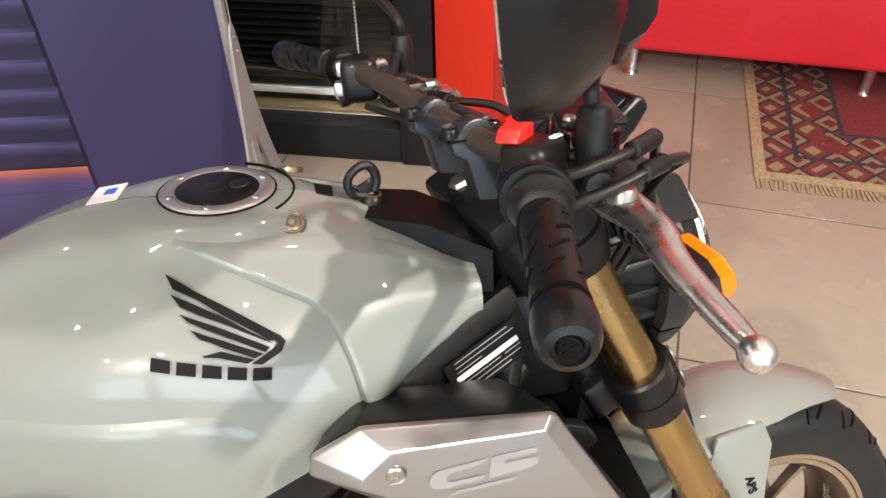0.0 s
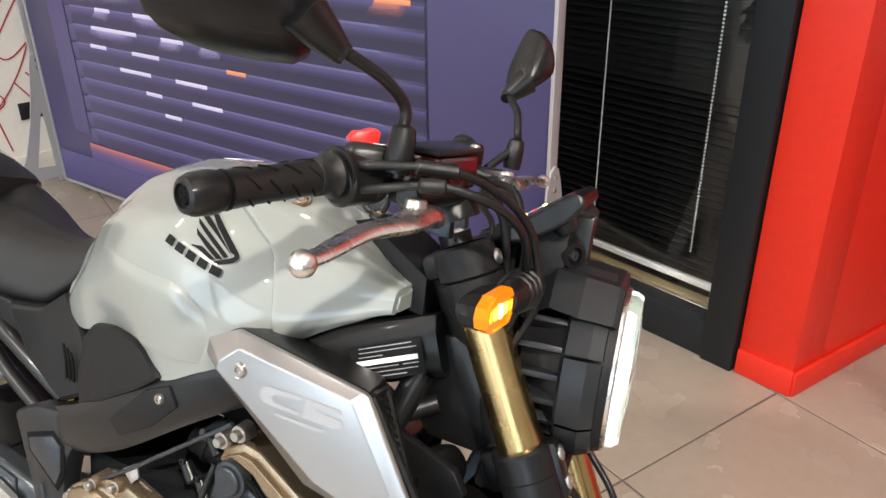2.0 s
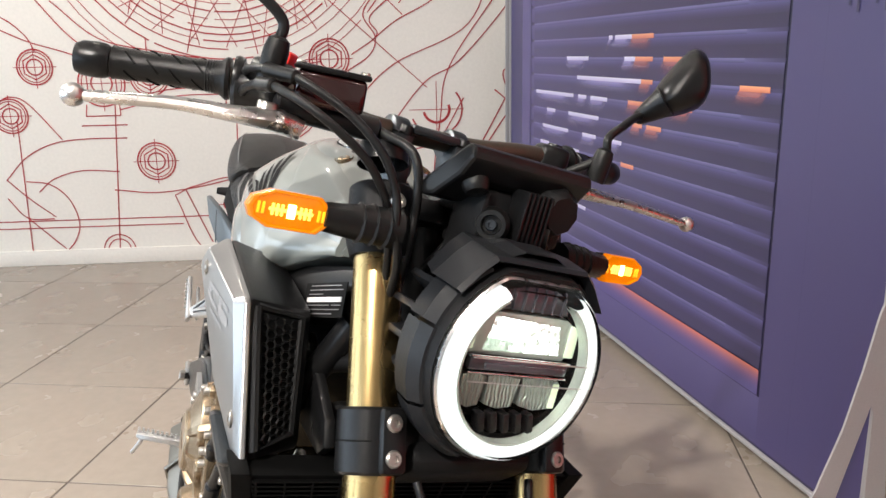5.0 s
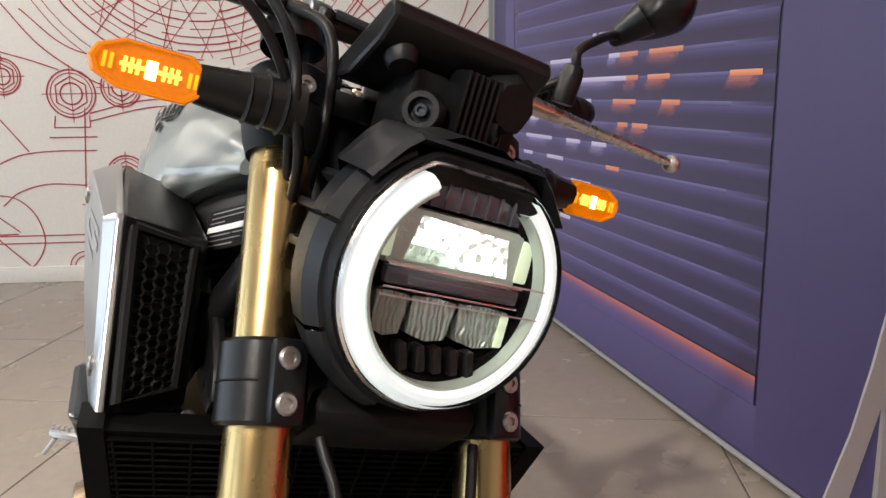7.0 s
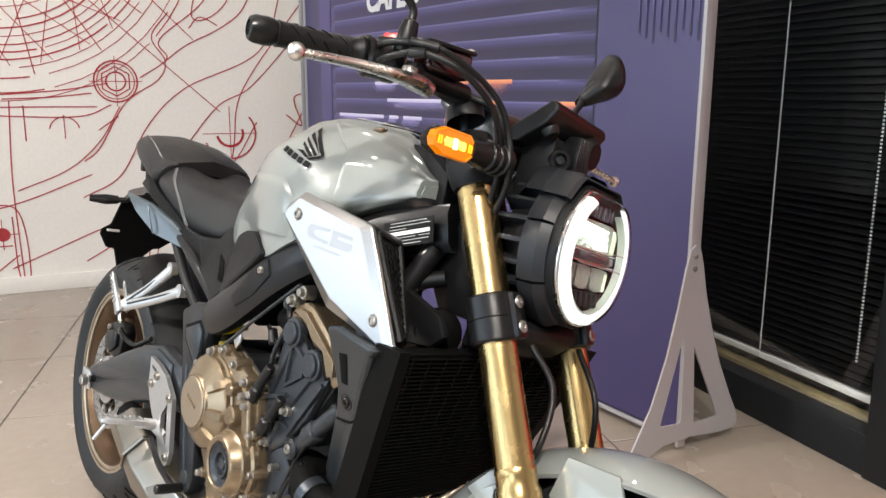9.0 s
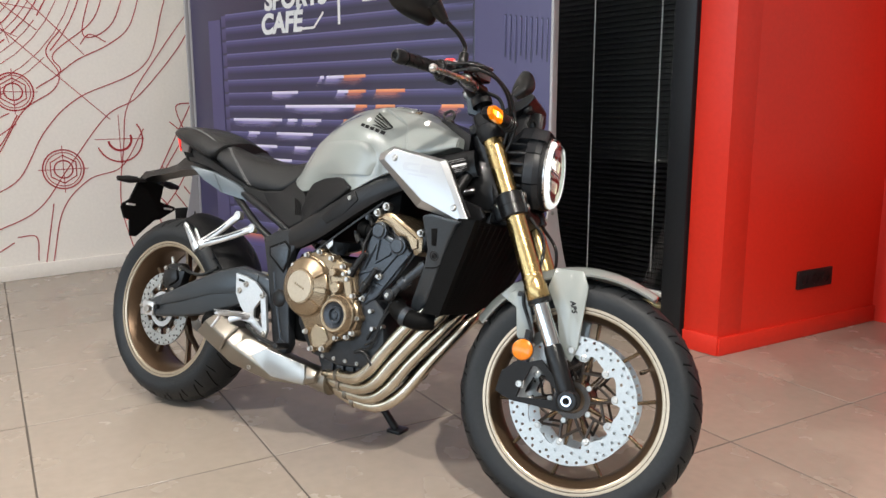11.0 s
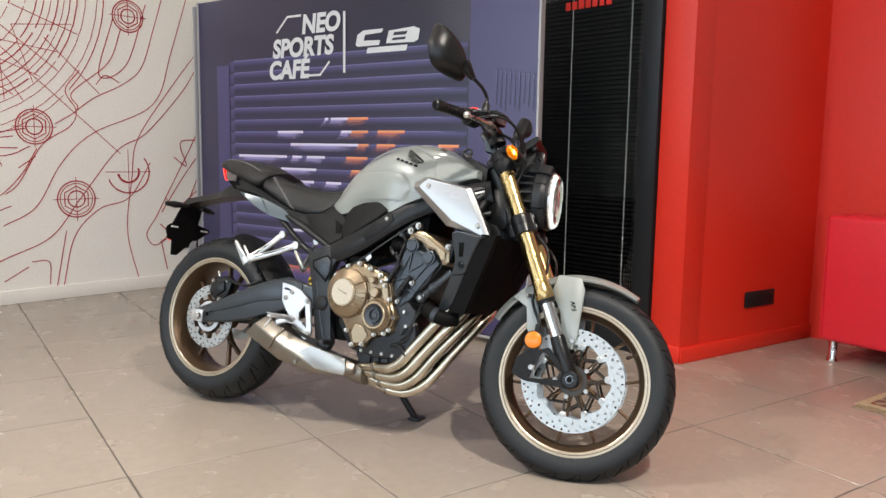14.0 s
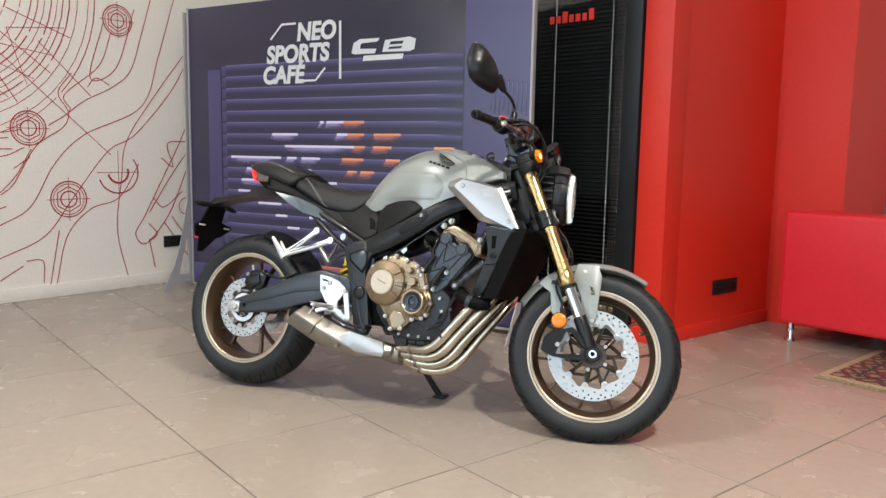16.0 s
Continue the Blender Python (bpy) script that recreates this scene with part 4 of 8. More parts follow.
def wheel(name, centre, R_out, half, rim_half, disc_r, disc_in, disc_v, spokes, m, fork, label):
    c = Vector(centre)
    at = m @ Matrix.Translation(c)
    rs = 0.216
    prof = [(rs - 0.018, -rim_half * 0.55), (rs - 0.006, -rim_half * 0.8), (rs, -rim_half + 0.004), (rs + 0.012, -rim_half), (rs + 0.012, -rim_half + 0.006), (rs + 0.002, -rim_half + 0.008), (rs + 0.002, rim_half - 0.008), (rs + 0.012, rim_half - 0.006),
            (rs + 0.012, rim_half), (rs, rim_half - 0.004), (rs - 0.006, rim_half * 0.8), (rs - 0.018, rim_half * 0.55), (rs - 0.024, 0)]
    rim = part(name, lathe(prof, (0, 0, 0), (0, 1, 0), 72, True), RIM, bike, label, at)
    for s in (-1, 1):
        part("rim_lip", lathe([(rs + 0.0045, s * (rim_half + 0.0008)), (rs + 0.0085, s * (rim_half + 0.0018)), (rs + 0.0125, s * (rim_half + 0.0008)), (rs + 0.0125, s * (rim_half - 0.002)), (rs + 0.0045, s * (rim_half - 0.003))], (0, 0, 0), (0, 1, 0), 72, True), RIMLIP, rim, "pale bronze rim edge", at)
        part("rim_step", lathe([(rs - 0.0055, s * (rim_half - 0.0035)), (rs - 0.002, s * (rim_half - 0.001)), (rs + 0.0025, s * (rim_half - 0.001)), (rs + 0.0025, s * (rim_half - 0.006)), (rs - 0.0055, s * (rim_half - 0.008))], (0, 0, 0), (0, 1, 0), 72, True), RIMLIP, rim, "pale bronze inner rim step", at)
    # tyre
    tp = []
    for k in range(17):
        a = -1 + k / 8
        tp.append((R_out - (1 - math.sqrt(max(0, 1 - (a * 0.93) ** 2))) * half * 0.86, a * half))
    tp = [(rs + 0.011, -rim_half - 0.001), (rs + 0.03, -half * 0.97)] + tp + [(rs + 0.03, half * 0.97), (rs + 0.011, rim_half + 0.001)]
    tyre = part("tyre", lathe(tp, (0, 0, 0), (0, 1, 0), 96), TYRE, rim, "black road tyre", at, 80)
    gr = []
    for k in range(24):
        for s in (-1, 1):
            a0 = 2 * math.pi * (k + (0.5 if s > 0 else 0)) / 24
            pts = []
            for q in np.linspace(0.12, 0.82, 6):
                rr = R_out - (1 - math.sqrt(max(0, 1 - (q * 0.93) ** 2))) * half * 0.86 - 0.0012
                a = a0 + 0.22 * q ** 1.5
                pts.append((rr * math.cos(a), s * q * half, rr * math.sin(a)))
            gr.append(tube(pts, 0.0028, 5, 2))
            short = []
            for q in np.linspace(0.58, 0.90, 4):
                rr = R_out - (1 - math.sqrt(max(0, 1 - (q * 0.93) ** 2))) * half * 0.86 - 0.0010
                a = a0 + 0.14 + 0.10 * q
                short.append((rr * math.cos(a), s * q * half, rr * math.sin(a)))
            gr.append(tube(short, 0.0024, 5, 2))
    tagged(part("tread_groove", cat(*gr), DEEP, rim, "curved tread grooves", at), kind="stuff")
    # hub and spokes
    part("hub", lathe([(0, -0.05), (0.03, -0.05), (0.045, -0.035), (0.038, 0), (0.045, 0.035), (0.03, 0.05), (0, 0.05)], (0, 0, 0), (0, 1, 0), 32), RIM, rim, "", at)
    for k in range(spokes):
        a = 2 * math.pi * k / spokes + 0.16
        d, t = Vector((math.cos(a), 0, math.sin(a))), Vector((-math.sin(a), 0, math.cos(a)))
        if spokes == 5:
            g = cat(tube([d * 0.035, d * 0.10], 0.012, 8, 1, [(0.016, 0.013), (0.014, 0.011)], (0, 1, 0)), tube([d * 0.09, d * 0.13 + t * 0.016, d * 0.207 + t * 0.048], 0.01, 8, 4, [(0.013, 0.009), (0.011, 0.007), (0.014, 0.009)], (0, 1, 0)),
                    tube([d * 0.09, d * 0.13 - t * 0.016, d * 0.207 - t * 0.048], 0.01, 8, 4, [(0.013, 0.009), (0.011, 0.007), (0.014, 0.009)], (0, 1, 0)))
        else:
            g = tube([d * 0.036, d * 0.12 + t * (0.008 if k % 2 else -0.008), d * 0.206], 0.008, 8, 4, [(0.014, 0.007), (0.008, 0.0040), (0.011, 0.0055)], (0, 1, 0))
        part("spoke", g, BRONZE if fork else RIM, rim, "", at)
    va = 0.55
    part("valve", cat(rod((0.20 * math.cos(va), -0.02, 0.20 * math.sin(va)), (0.185 * math.cos(va), -0.035, 0.185 * math.sin(va)), 0.004, 8), rod((0.186 * math.cos(va), -0.034, 0.186 * math.sin(va)), (0.176 * math.cos(va), -0.045, 0.176 * math.sin(va)), 0.0055, 8)), CHROME, rim, "", at)
    sides = (-1, 1) if fork else (-1,)
    for s in sides:
        holes = []
        nh = 40 if fork else 30
        for k in range(nh):
            a = 2 * math.pi * k / nh
            holes += [(a, disc_in + (disc_r - disc_in) * (0.30 if k % 2 else 0.55)), (a + math.pi / nh, disc_in + (disc_r - disc_in) * 0.82)]
        dg = moved(holed_disc(disc_in, disc_r, holes, 0.0040, 0.005, 0.004 if fork else 0.0), Matrix.Translation((0, s * disc_v - 0.0025, 0)))
        disc = part("brake_disc", dg, STEEL, rim, "drilled steel brake disc", at, smooth=False)
        part("disc_carrier", lathe([(0.032, -0.004), (0.045, -0.004), (0.045, 0.004), (0.032, 0.004)], (0, s * (disc_v - 0.004), 0), (0, 1, 0), 32, True), CARRIER, rim, "dark bronze disc carrier", at)

        def spot(r, a, v):
            return Vector((r * math.cos(a), s * v, r * math.sin(a)))
        for q in range(10):
            a = 2 * math.pi * q / 10
            part("carrier_arm", tube([spot(0.04, a, disc_v - 0.006), spot(disc_in * 0.66, a + 0.10, disc_v - 0.004), spot(disc_in - 0.012, a + 0.176, disc_v - 0.003)], 0.0042, 6, 3), CARRIER, rim, "", at)
            part("carrier_branch", tube([spot(disc_in * 0.62, a + 0.10, disc_v - 0.004), spot(disc_in - 0.016, a - 0.452, disc_v - 0.003)], 0.0038, 6, 1), CARRIER, rim, "", at)
            tab = [(0.004, -0.017), (-0.004, -0.0115), (-0.012, -0.0095), (-0.0165, -0.005), (-0.0165, 0.005), (-0.012, 0.0095), (-0.004, 0.0115), (0.004, 0.017)]
            e = a + 0.176
            part("disc_tab", prism([((disc_in + u) * math.cos(e) - w * math.sin(e), (disc_in + u) * math.sin(e) + w * math.cos(e)) for u, w in tab], s * (disc_v - 0.0022), s * (disc_v + 0.0022), 0), STEEL, disc, "", at)
            part("disc_rivet", lathe([(0, -0.005), (0.0072, -0.005), (0.0072, 0.004), (0.005, 0.005), (0.0045, 0.0035), (0, 0.0035)], spot(disc_in - 0.0075, e, disc_v), (0, s, 0), 14), BOLT, rim, "", at)
            part("carrier_bolt", bolt_head(spot(disc_in * 0.46, a + 0.10, disc_v + 0.002), (0, s, 0), 0.0075, 0.005), BOLT, rim, "", at) if q % 2 else None
    return rim


front = wheel("front_wheel", AXLE, 0.299, 0.060, 0.051, 0.155, 0.112, 0.063, 10, FORK, True, "bronze cast front wheel")
rear = wheel("rear_wheel", (0, 0, 0.313), 0.314, 0.090, 0.078, 0.120, 0.085, 0.083, 5, Matrix.Identity(4), False, "bronze cast rear wheel")

# ---- front fork ----
def P(s, v, f=0.0):
    """A point along a fork leg: s up from the axle, v sideways, f in front of the tube's line."""
    q = AXLE + UP * s + FWD * f
    return Vector((q.x, v, q.z))


for v in (-0.104, 0.104):
    o = -1 if v < 0 else 1
    leg = part("fork_leg", rod(P(0.285, v), P(0.745, v), 0.0252, 40, bev=0.002), GOLD, bike, "gold anodised fork tube", FORK)
    part("tube_end", lathe([(0.0252, 0.0), (0.0285, 0.006), (0.0285, 0.035), (0.0262, 0.042), (0.0262, 0.055), (0.027, 0.058), (0.0252, 0.064)], P(0.25, v), UP, 40), GOLD, leg, "", FORK)
    part("dust_seal", lathe([(0.021, 0.0), (0.0285, 0.002), (0.0295, 0.012), (0.021, 0.013)], P(0.238, v), UP, 32, True), RUBBER, leg, "black dust seal", FORK)
    part("slider", rod(P(0.12, v), P(0.245, v), 0.0205, 36), CHROME, leg, "chromed inner tube", FORK)
    part("fork_bottom", cat(lathe([(0.0, 0.135), (0.0215, 0.135), (0.0235, 0.125), (0.0225, 0.05), (0.0230, 0.0), (0.016, -0.024), (0, -0.027)], P(0, v), UP, 28), rod(P(0, v - 0.026), P(0, v + 0.026), 0.0255, 28, bev=0.004)), BLACK, leg, "black cast fork bottom", FORK)
    part("axle_nut", lathe([(0.0085, 0.0), (0.0125, 0.0), (0.0132, 0.005), (0.0125, 0.007), (0.0085, 0.007), (0.0080, 0.0)], P(0, v + o * 0.025), (0, o, 0), 24, True), CHROME, leg, "", FORK)
    part("axle_bore", lathe([(0, 0.002), (0.0085, 0.002), (0.0085, 0.0)], P(0, v + o * 0.025), (0, o, 0), 20), DEEP, leg, "", FORK)
    part("top_cap", lathe([(0.0, 0.028), (0.015, 0.028), (0.017, 0.024), (0.025, 0.022), (0.027, 0.016), (0.027, 0.0)], P(0.775, v), UP, 28), BLACK, leg, "black fork top cap", FORK)
    # four-piston brake calliper and its carrier
    car = [(1.462, 0.318), (1.430, 0.332), (1.374, 0.384), (1.342, 0.372), (1.318, 0.374), (1.281, 0.340), (1.274, 0.292), (1.315, 0.276), (1.44, 0.272), (1.466, 0.285)]
    hole = [(1.422, 0.316), (1.369, 0.366), (1.354, 0.366), (1.331, 0.306), (1.326, 0.286), (1.416, 0.294)]
    bm = bmesh.new()
    eds = []
    for ring in (car, hole):
        vs = [bm.verts.new((x, 0, z)) for x, z in ring]
        eds += [bm.edges.new((vs[i], vs[(i + 1) % len(vs)])) for i in range(len(vs))]
    bmesh.ops.triangle_fill(bm, edges=eds, use_beauty=True)
    ret = bmesh.ops.extrude_face_region(bm, geom=list(bm.faces))
    bmesh.ops.translate(bm, vec=(0, o * 0.016, 0), verts=[e for e in ret["geom"] if isinstance(e, bmesh.types.BMVert)])
    bracket = part("calliper_bracket", moved(of_bm(bm), Matrix.Translation((0, v, 0))), MATTE, leg, "black brake bracket", FORK, smooth=False)
    cal = part("brake_calliper", cat(prism([(1.285, 0.340), (1.302, 0.368), (1.324, 0.370), (1.330, 0.34), (1.322, 0.296), (1.300, 0.282), (1.276, 0.292)], o * 0.068, o * 0.108, 0.006), prism([(1.285, 0.340), (1.302, 0.368), (1.324, 0.370), (1.330, 0.34), (1.322, 0.296), (1.300, 0.282), (1.276, 0.292)], o * 0.030, o * 0.056, 0.006),
                               box((1.300, o * 0.06, 0.325), (0.03, 0.06, 0.06), 0.005), *[lathe([(0, 0.004), (0.009, 0.004), (0.0105, 0.002), (0.0105, 0), (0, 0)], (1.289 - 0.003 * k, o * 0.108, 0.322 - 0.022 * k), (0, o, 0), 18) for k in range(2)]), BLACK, leg, "black four-piston calliper", FORK)
    for q in ((1.287, 0.338), (1.281, 0.298)):
        part("calliper_bolt", bolt_head((q[0], o * 0.1075, q[1]), (0, o, 0), 0.008, 0.006), BOLT, leg, "", FORK)
    part("calliper_pin", cat(bolt_head((1.330, o * 0.119, 0.318), (0, o, 0), 0.009, 0.006), box((1.330, o * 0.112, 0.318), (0.022, 0.012, 0.020), 0.003)), BOLT, leg, "", FORK)
    for k in range(3):
        part("calliper_mark", box((1.301 + 0.003 * k, o * 0.1085, 0.325 + 0.011 * k), (0.006, 0.002, 0.008), 0.0005), WHITEINK, leg, "white print as plain bars", FORK)
    part("fork_reflector", cat(lathe([(0, 0.008), (0.02, 0.007), (0.025, 0.004), (0.026, 0.0), (0, 0.0)], (1.325, o * 0.118, 0.400), (0, o, 0), 36)), REFLECT, leg, "round orange reflector", FORK)
    part("reflector_cup", lathe([(0.0275, -0.004), (0.0275, 0.003), (0.026, 0.003), (0.026, -0.004)], (1.325, o * 0.118, 0.400), (0, o, 0), 36, True), BLACK, leg, "", FORK)
    part("reflector_stay", box((1.330, o * 0.112, 0.425), (0.014, 0.006, 0.05), 0.002), BLACK, leg, "", FORK)

# lower and upper yokes
for s, h, name in ((0.497, 0.062, "lower_yoke"), (0.732, 0.036, "upper_yoke")):
    g = []
    for v in (-0.104, 0.104):
        rr = 0.0335 if s < 0.6 else 0.033
        g.append(lathe([(0.0252, -h / 2), (rr - 0.003, -h / 2), (rr, -h / 2 + 0.003), (rr, h / 2 - 0.003), (rr - 0.003, h / 2), (0.0252, h / 2)], P(s, v), UP, 36))
    g.append(moved(box((0, 0, 0), (0.075, 0.17, h * 0.8), 0.008), Matrix.Translation(P(s, 0, -0.02)) @ Matrix.Rotation(-RAKE, 4, "Y")))
    yoke = part(name, cat(*g), BLACK if s < 0.6 else MATTE, bike, "black cast fork yoke", FORK)
    if s < 0.6:
        for v in (-0.104, 0.104):
            o = -1 if v < 0 else 1
            part("clamp_ear", moved(box((0, 0, 0), (0.020, 0.028, h), 0.006), Matrix.Translation(P(s, v - o * 0.004, 0.029)) @ Matrix.Rotation(-RAKE, 4, "Y")), BLACK, yoke, "", FORK)
            for ds in (-0.016, 0.016):
                part("clamp_bolt", bolt_head(P(s + ds, v - o * 0.002, 0.038), FWD, 0.0085, 0.004), BOLT, yoke, "", FORK)
            part("clamp_seam", tube([P(s, v, 0.0) + (Vector((0, math.sin(t) * o, 0)) + FWD * math.cos(t)) * 0.0337 for t in np.linspace(0.5, 2.6, 10)], 0.0009, 5, 1), DEEP, yoke, "", FORK)
    else:
        for v in (-0.104, 0.104):
            o = -1 if v < 0 else 1
            part("clamp_bolt", bolt_head(P(s - 0.004, v, 0.0315), FWD, 0.009, 0.005), BOLT, yoke, "", FORK)
        part("stem_nut", lathe([(0, 0.016), (0.012, 0.016), (0.014, 0.013), (0.016, 0.0), (0, 0)], P(s + 0.016, 0, -0.036), UP, 6), BOLT, yoke, "", FORK)
# indicator sleeve on the upper fork
for v in (-0.104, 0.104):
    part("fork_sleeve", lathe([(0.0254, -0.026), (0.0295, -0.026), (0.033, -0.014), (0.0355, 0.0), (0.0355, 0.012), (0.0254, 0.012)], P(0.702, v), UP, 32, True), MATTE, bike, "black plastic fork sleeve", FORK)
part("steering_stem", rod(P(0.46, 0, -0.036), P(0.76, 0, -0.036), 0.02, 20), FRAME, bike, "", FORK)

# ---- front mudguard ----
def fender_ring(a, r, w, drop):
    c, s = math.cos(radians(a)), math.sin(radians(a))
    pts = []
    for q in np.linspace(-1, 1, 15):
        rr = r - drop * abs(q) ** 2.4
        pts.append((AXLE.x + rr * c, q * w, AXLE.z + rr * s))
    for q in np.linspace(1, -1, 15):
        rr = r - 0.005 - drop * abs(q) ** 2.4
        pts.append((AXLE.x + rr * c, q * (w - 0.003), AXLE.z + rr * s))
    return pts


rings = []
for a in np.linspace(60, 150, 40):
    t = (a - 60) / 90
    w = 0.030 + 0.043 * min(1, t * 3.2) ** 0.6 if t < 0.35 else 0.073 - 0.012 * max(0, (t - 0.75) / 0.25)
    rings.append(fender_ring(a, 0.324 + 0.006 * math.sin(t * math.pi), w, 0.014 + 0.014 * min(1, t * 2)))
mudguard = part("front_mudguard", loft(rings), PAINT, bike, "gloss grey front mudguard", FORK)
for o in (-1, 1):
    fa = [(1.365, 0.612), (1.435, 0.612), (1.452, 0.575), (1.448, 0.425), (1.436, 0.388), (1.418, 0.402), (1.398, 0.44), (1.385, 0.50), (1.352, 0.56)]
    ra = [(1.235, 0.525), (1.265, 0.56), (1.305, 0.575), (1.305, 0.54), (1.338, 0.44), (1.332, 0.412), (1.315, 0.408), (1.292, 0.43), (1.28, 0.50)]
    part("mudguard_leg", prism(fa, o * 0.066, o * 0.074, 0.003), PAINT, mudguard, "", FORK)
    part("mudguard_leg", prism(ra, o * 0.064, o * 0.072, 0.003), PAINT, mudguard, "", FORK)
    for q in ((1.434, 0.417), (1.323, 0.430)):
        part("mudguard_bolt", bolt_head((q[0], o * 0.0735, q[1]), (0, o, 0), 0.009, 0.005), BOLT, mudguard, "", FORK)
words("mudguard_letters", "ABS", 0.018, BLACKINK, mudguard, FORK @ Matrix(((0.30, 0.954, 0, 1.413), (0, 0, -1, -0.0746), (-0.954, 0.30, 0, 0.535), (0, 0, 0, 1))), "black printed letters", 0.0006, 0.2)
part("hose_clip", box((1.300, -0.076, 0.535), (0.04, 0.008, 0.014), 0.003), BLACK, mudguard, "", FORK)

# ---- headlight ----
LC = Vector((1.298, -0.0086, 0.8577))
LF = Vector((1.0, 0, 0.012)).normalized()
LU = Vector((-LF.z, 0, LF.x))
LS = Vector((0, 1, 0))


def lp(a, r, f, flat=0.094):
    """A point of the lamp: angle, radius, forward; the circle is cut flat at the top."""
    y, z = 0.928 * r * math.cos(a), 0.928 * r * math.sin(a)
    z = min(z, flat * 0.97)
    return LC + LS * y + LU * z + LF * f


def lamp_ring(r, f, flat=0.094, n=64):
    return [lp(2 * math.pi * k / n, r, f, flat) for k in range(n)]


shell_g = loft([lamp_ring(0.002, -0.102, 0.060), lamp_ring(0.060, -0.100, 0.060), lamp_ring(0.078, -0.095, 0.078), lamp_ring(0.084, -0.070, 0.086), lamp_ring(0.099, -0.048, 0.100), lamp_ring(0.106, -0.020, 0.102), lamp_ring(0.107, -0.006, 0.096), lamp_ring(0.104, 0.002, 0.091), lamp_ring(0.100, 0.0, 0.085)], False)
lamp = part("headlight", shell_g, MATTE, bike, "round black led headlight, lit", FORK, 25)
# cooling fins round the back
for k in range(20):
    a = 2 * math.pi * k / 20
    if 60 < math.degrees(a) < 120:
        continue
    c = lp(a, 0.089, -0.072, 0.2)
    q = Matrix.Translation(c) @ Matrix(((LF.x, 0, -LF.z, 0), (0, 1, 0, 0), (LF.z, 0, LF.x, 0), (0, 0, 0, 1))) @ Matrix.Rotation(a - math.pi / 2, 4, "X")
    part("cooling_fin", moved(box((0, 0, 0), (0.056, 0.0068, 0.026), 0.0012), q), SHIELD, lamp, "", FORK)
# stepped outer shield
for a0, a1 in ((-72, -29), (-27, 14), (16, 58), (122, 164), (166, 207), (209, 252)):
    ang = [radians(a0 + (a1 - a0) * q / 8) for q in range(9)]
    ring_o = [[lp(a, 0.104, -0.050, 0.2) for a in ang], [lp(a, 0.1145, -0.046, 0.2) for a in ang], [lp(a, 0.1165, -0.022, 0.2) for a in ang], [lp(a, 0.110, -0.008, 0.2) for a in ang], [lp(a, 0.104, -0.006, 0.2) for a in ang]]
    part("shield_segment", loft(ring_o, False, False), SHIELD, lamp, "", FORK, 20)
# faceted brow over the lens
brow = [(-0.082, 0.058), (-0.064, 0.080), (-0.052, 0.090), (0.052, 0.090), (0.064, 0.080), (0.082, 0.058)]


def brow_row(f, grow, squeeze=1.0, lift=0.0):
    return [LC + LS * (y * squeeze * (1 + grow)) + LU * (z * (1 + grow) + lift) + LF * f for y, z in brow]


part("brow", loft([brow_row(-0.010, 0.02), brow_row(0.001, 0.06), brow_row(-0.004, 0.10), brow_row(-0.040, 0.155), brow_row(-0.072, 0.125, 0.88, 0.004), brow_row(-0.098, -0.06, 0.8, -0.004)], False, False), SHIELD, lamp, "faceted black brow", FORK, 12)
part("brow_ridge", loft([[LC + LS * a + LU * (z + h) + LF * f for a, h in ((-w, 0), (-w * 0.55, 0.006), (w * 0.55, 0.006), (w, 0))] for f, z, w in ((-0.010, 0.0995, 0.034), (-0.040, 0.1035, 0.040), (-0.075, 0.1035, 0.032))], False, False), SHIELD, lamp, "", FORK, 12)
part("lamp_bowl", loft([lamp_ring(0.1, 0.0, 0.085), lamp_ring(0.075, -0.006, 0.072), lamp_ring(0.071, -0.034, 0.068), lamp_ring(0.002, -0.036, 0.07)], False), DEEP, lamp, "black inner bowl", FORK)
# light ring with a gap at the top
ang = [radians(a) for a in np.linspace(123, 417, 60)]
ringg = loft([[lp(a, 0.0950, 0.000, 0.2) for a in ang], [lp(a, 0.0940, 0.011, 0.2) for a in ang], [lp(a, 0.090, 0.016, 0.2) for a in ang], [lp(a, 0.0855, 0.017, 0.2) for a in ang], [lp(a, 0.0820, 0.012, 0.2) for a in ang], [lp(a, 0.0812, -0.002, 0.2) for a in ang]], False, False)
part("ring_rim", loft([[lp(a, 0.0811, -0.002, 0.2) for a in ang], [lp(a, 0.0811, 0.012, 0.2) for a in ang], [lp(a, 0.0790, 0.012, 0.2) for a in ang], [lp(a, 0.0785, -0.002, 0.2) for a in ang]], False, False), REFL, lamp, "dull chrome rim inside the light ring", FORK)
part("light_ring", ringg, DRL, lamp, "bright white daytime light ring", FORK)
mm = Matrix(((LF.x, 0, LU.x, LC.x), (0, 1, 0, LC.y), (LF.z, 0, LU.z, LC.z), (0, 0, 0, 1))) @ Matrix.Scale(0.93, 4)


def lbox(y, z, f, w, h, d, bev=0.002):
    return moved(box((f, y, z), (d, w, h), bev), mm)


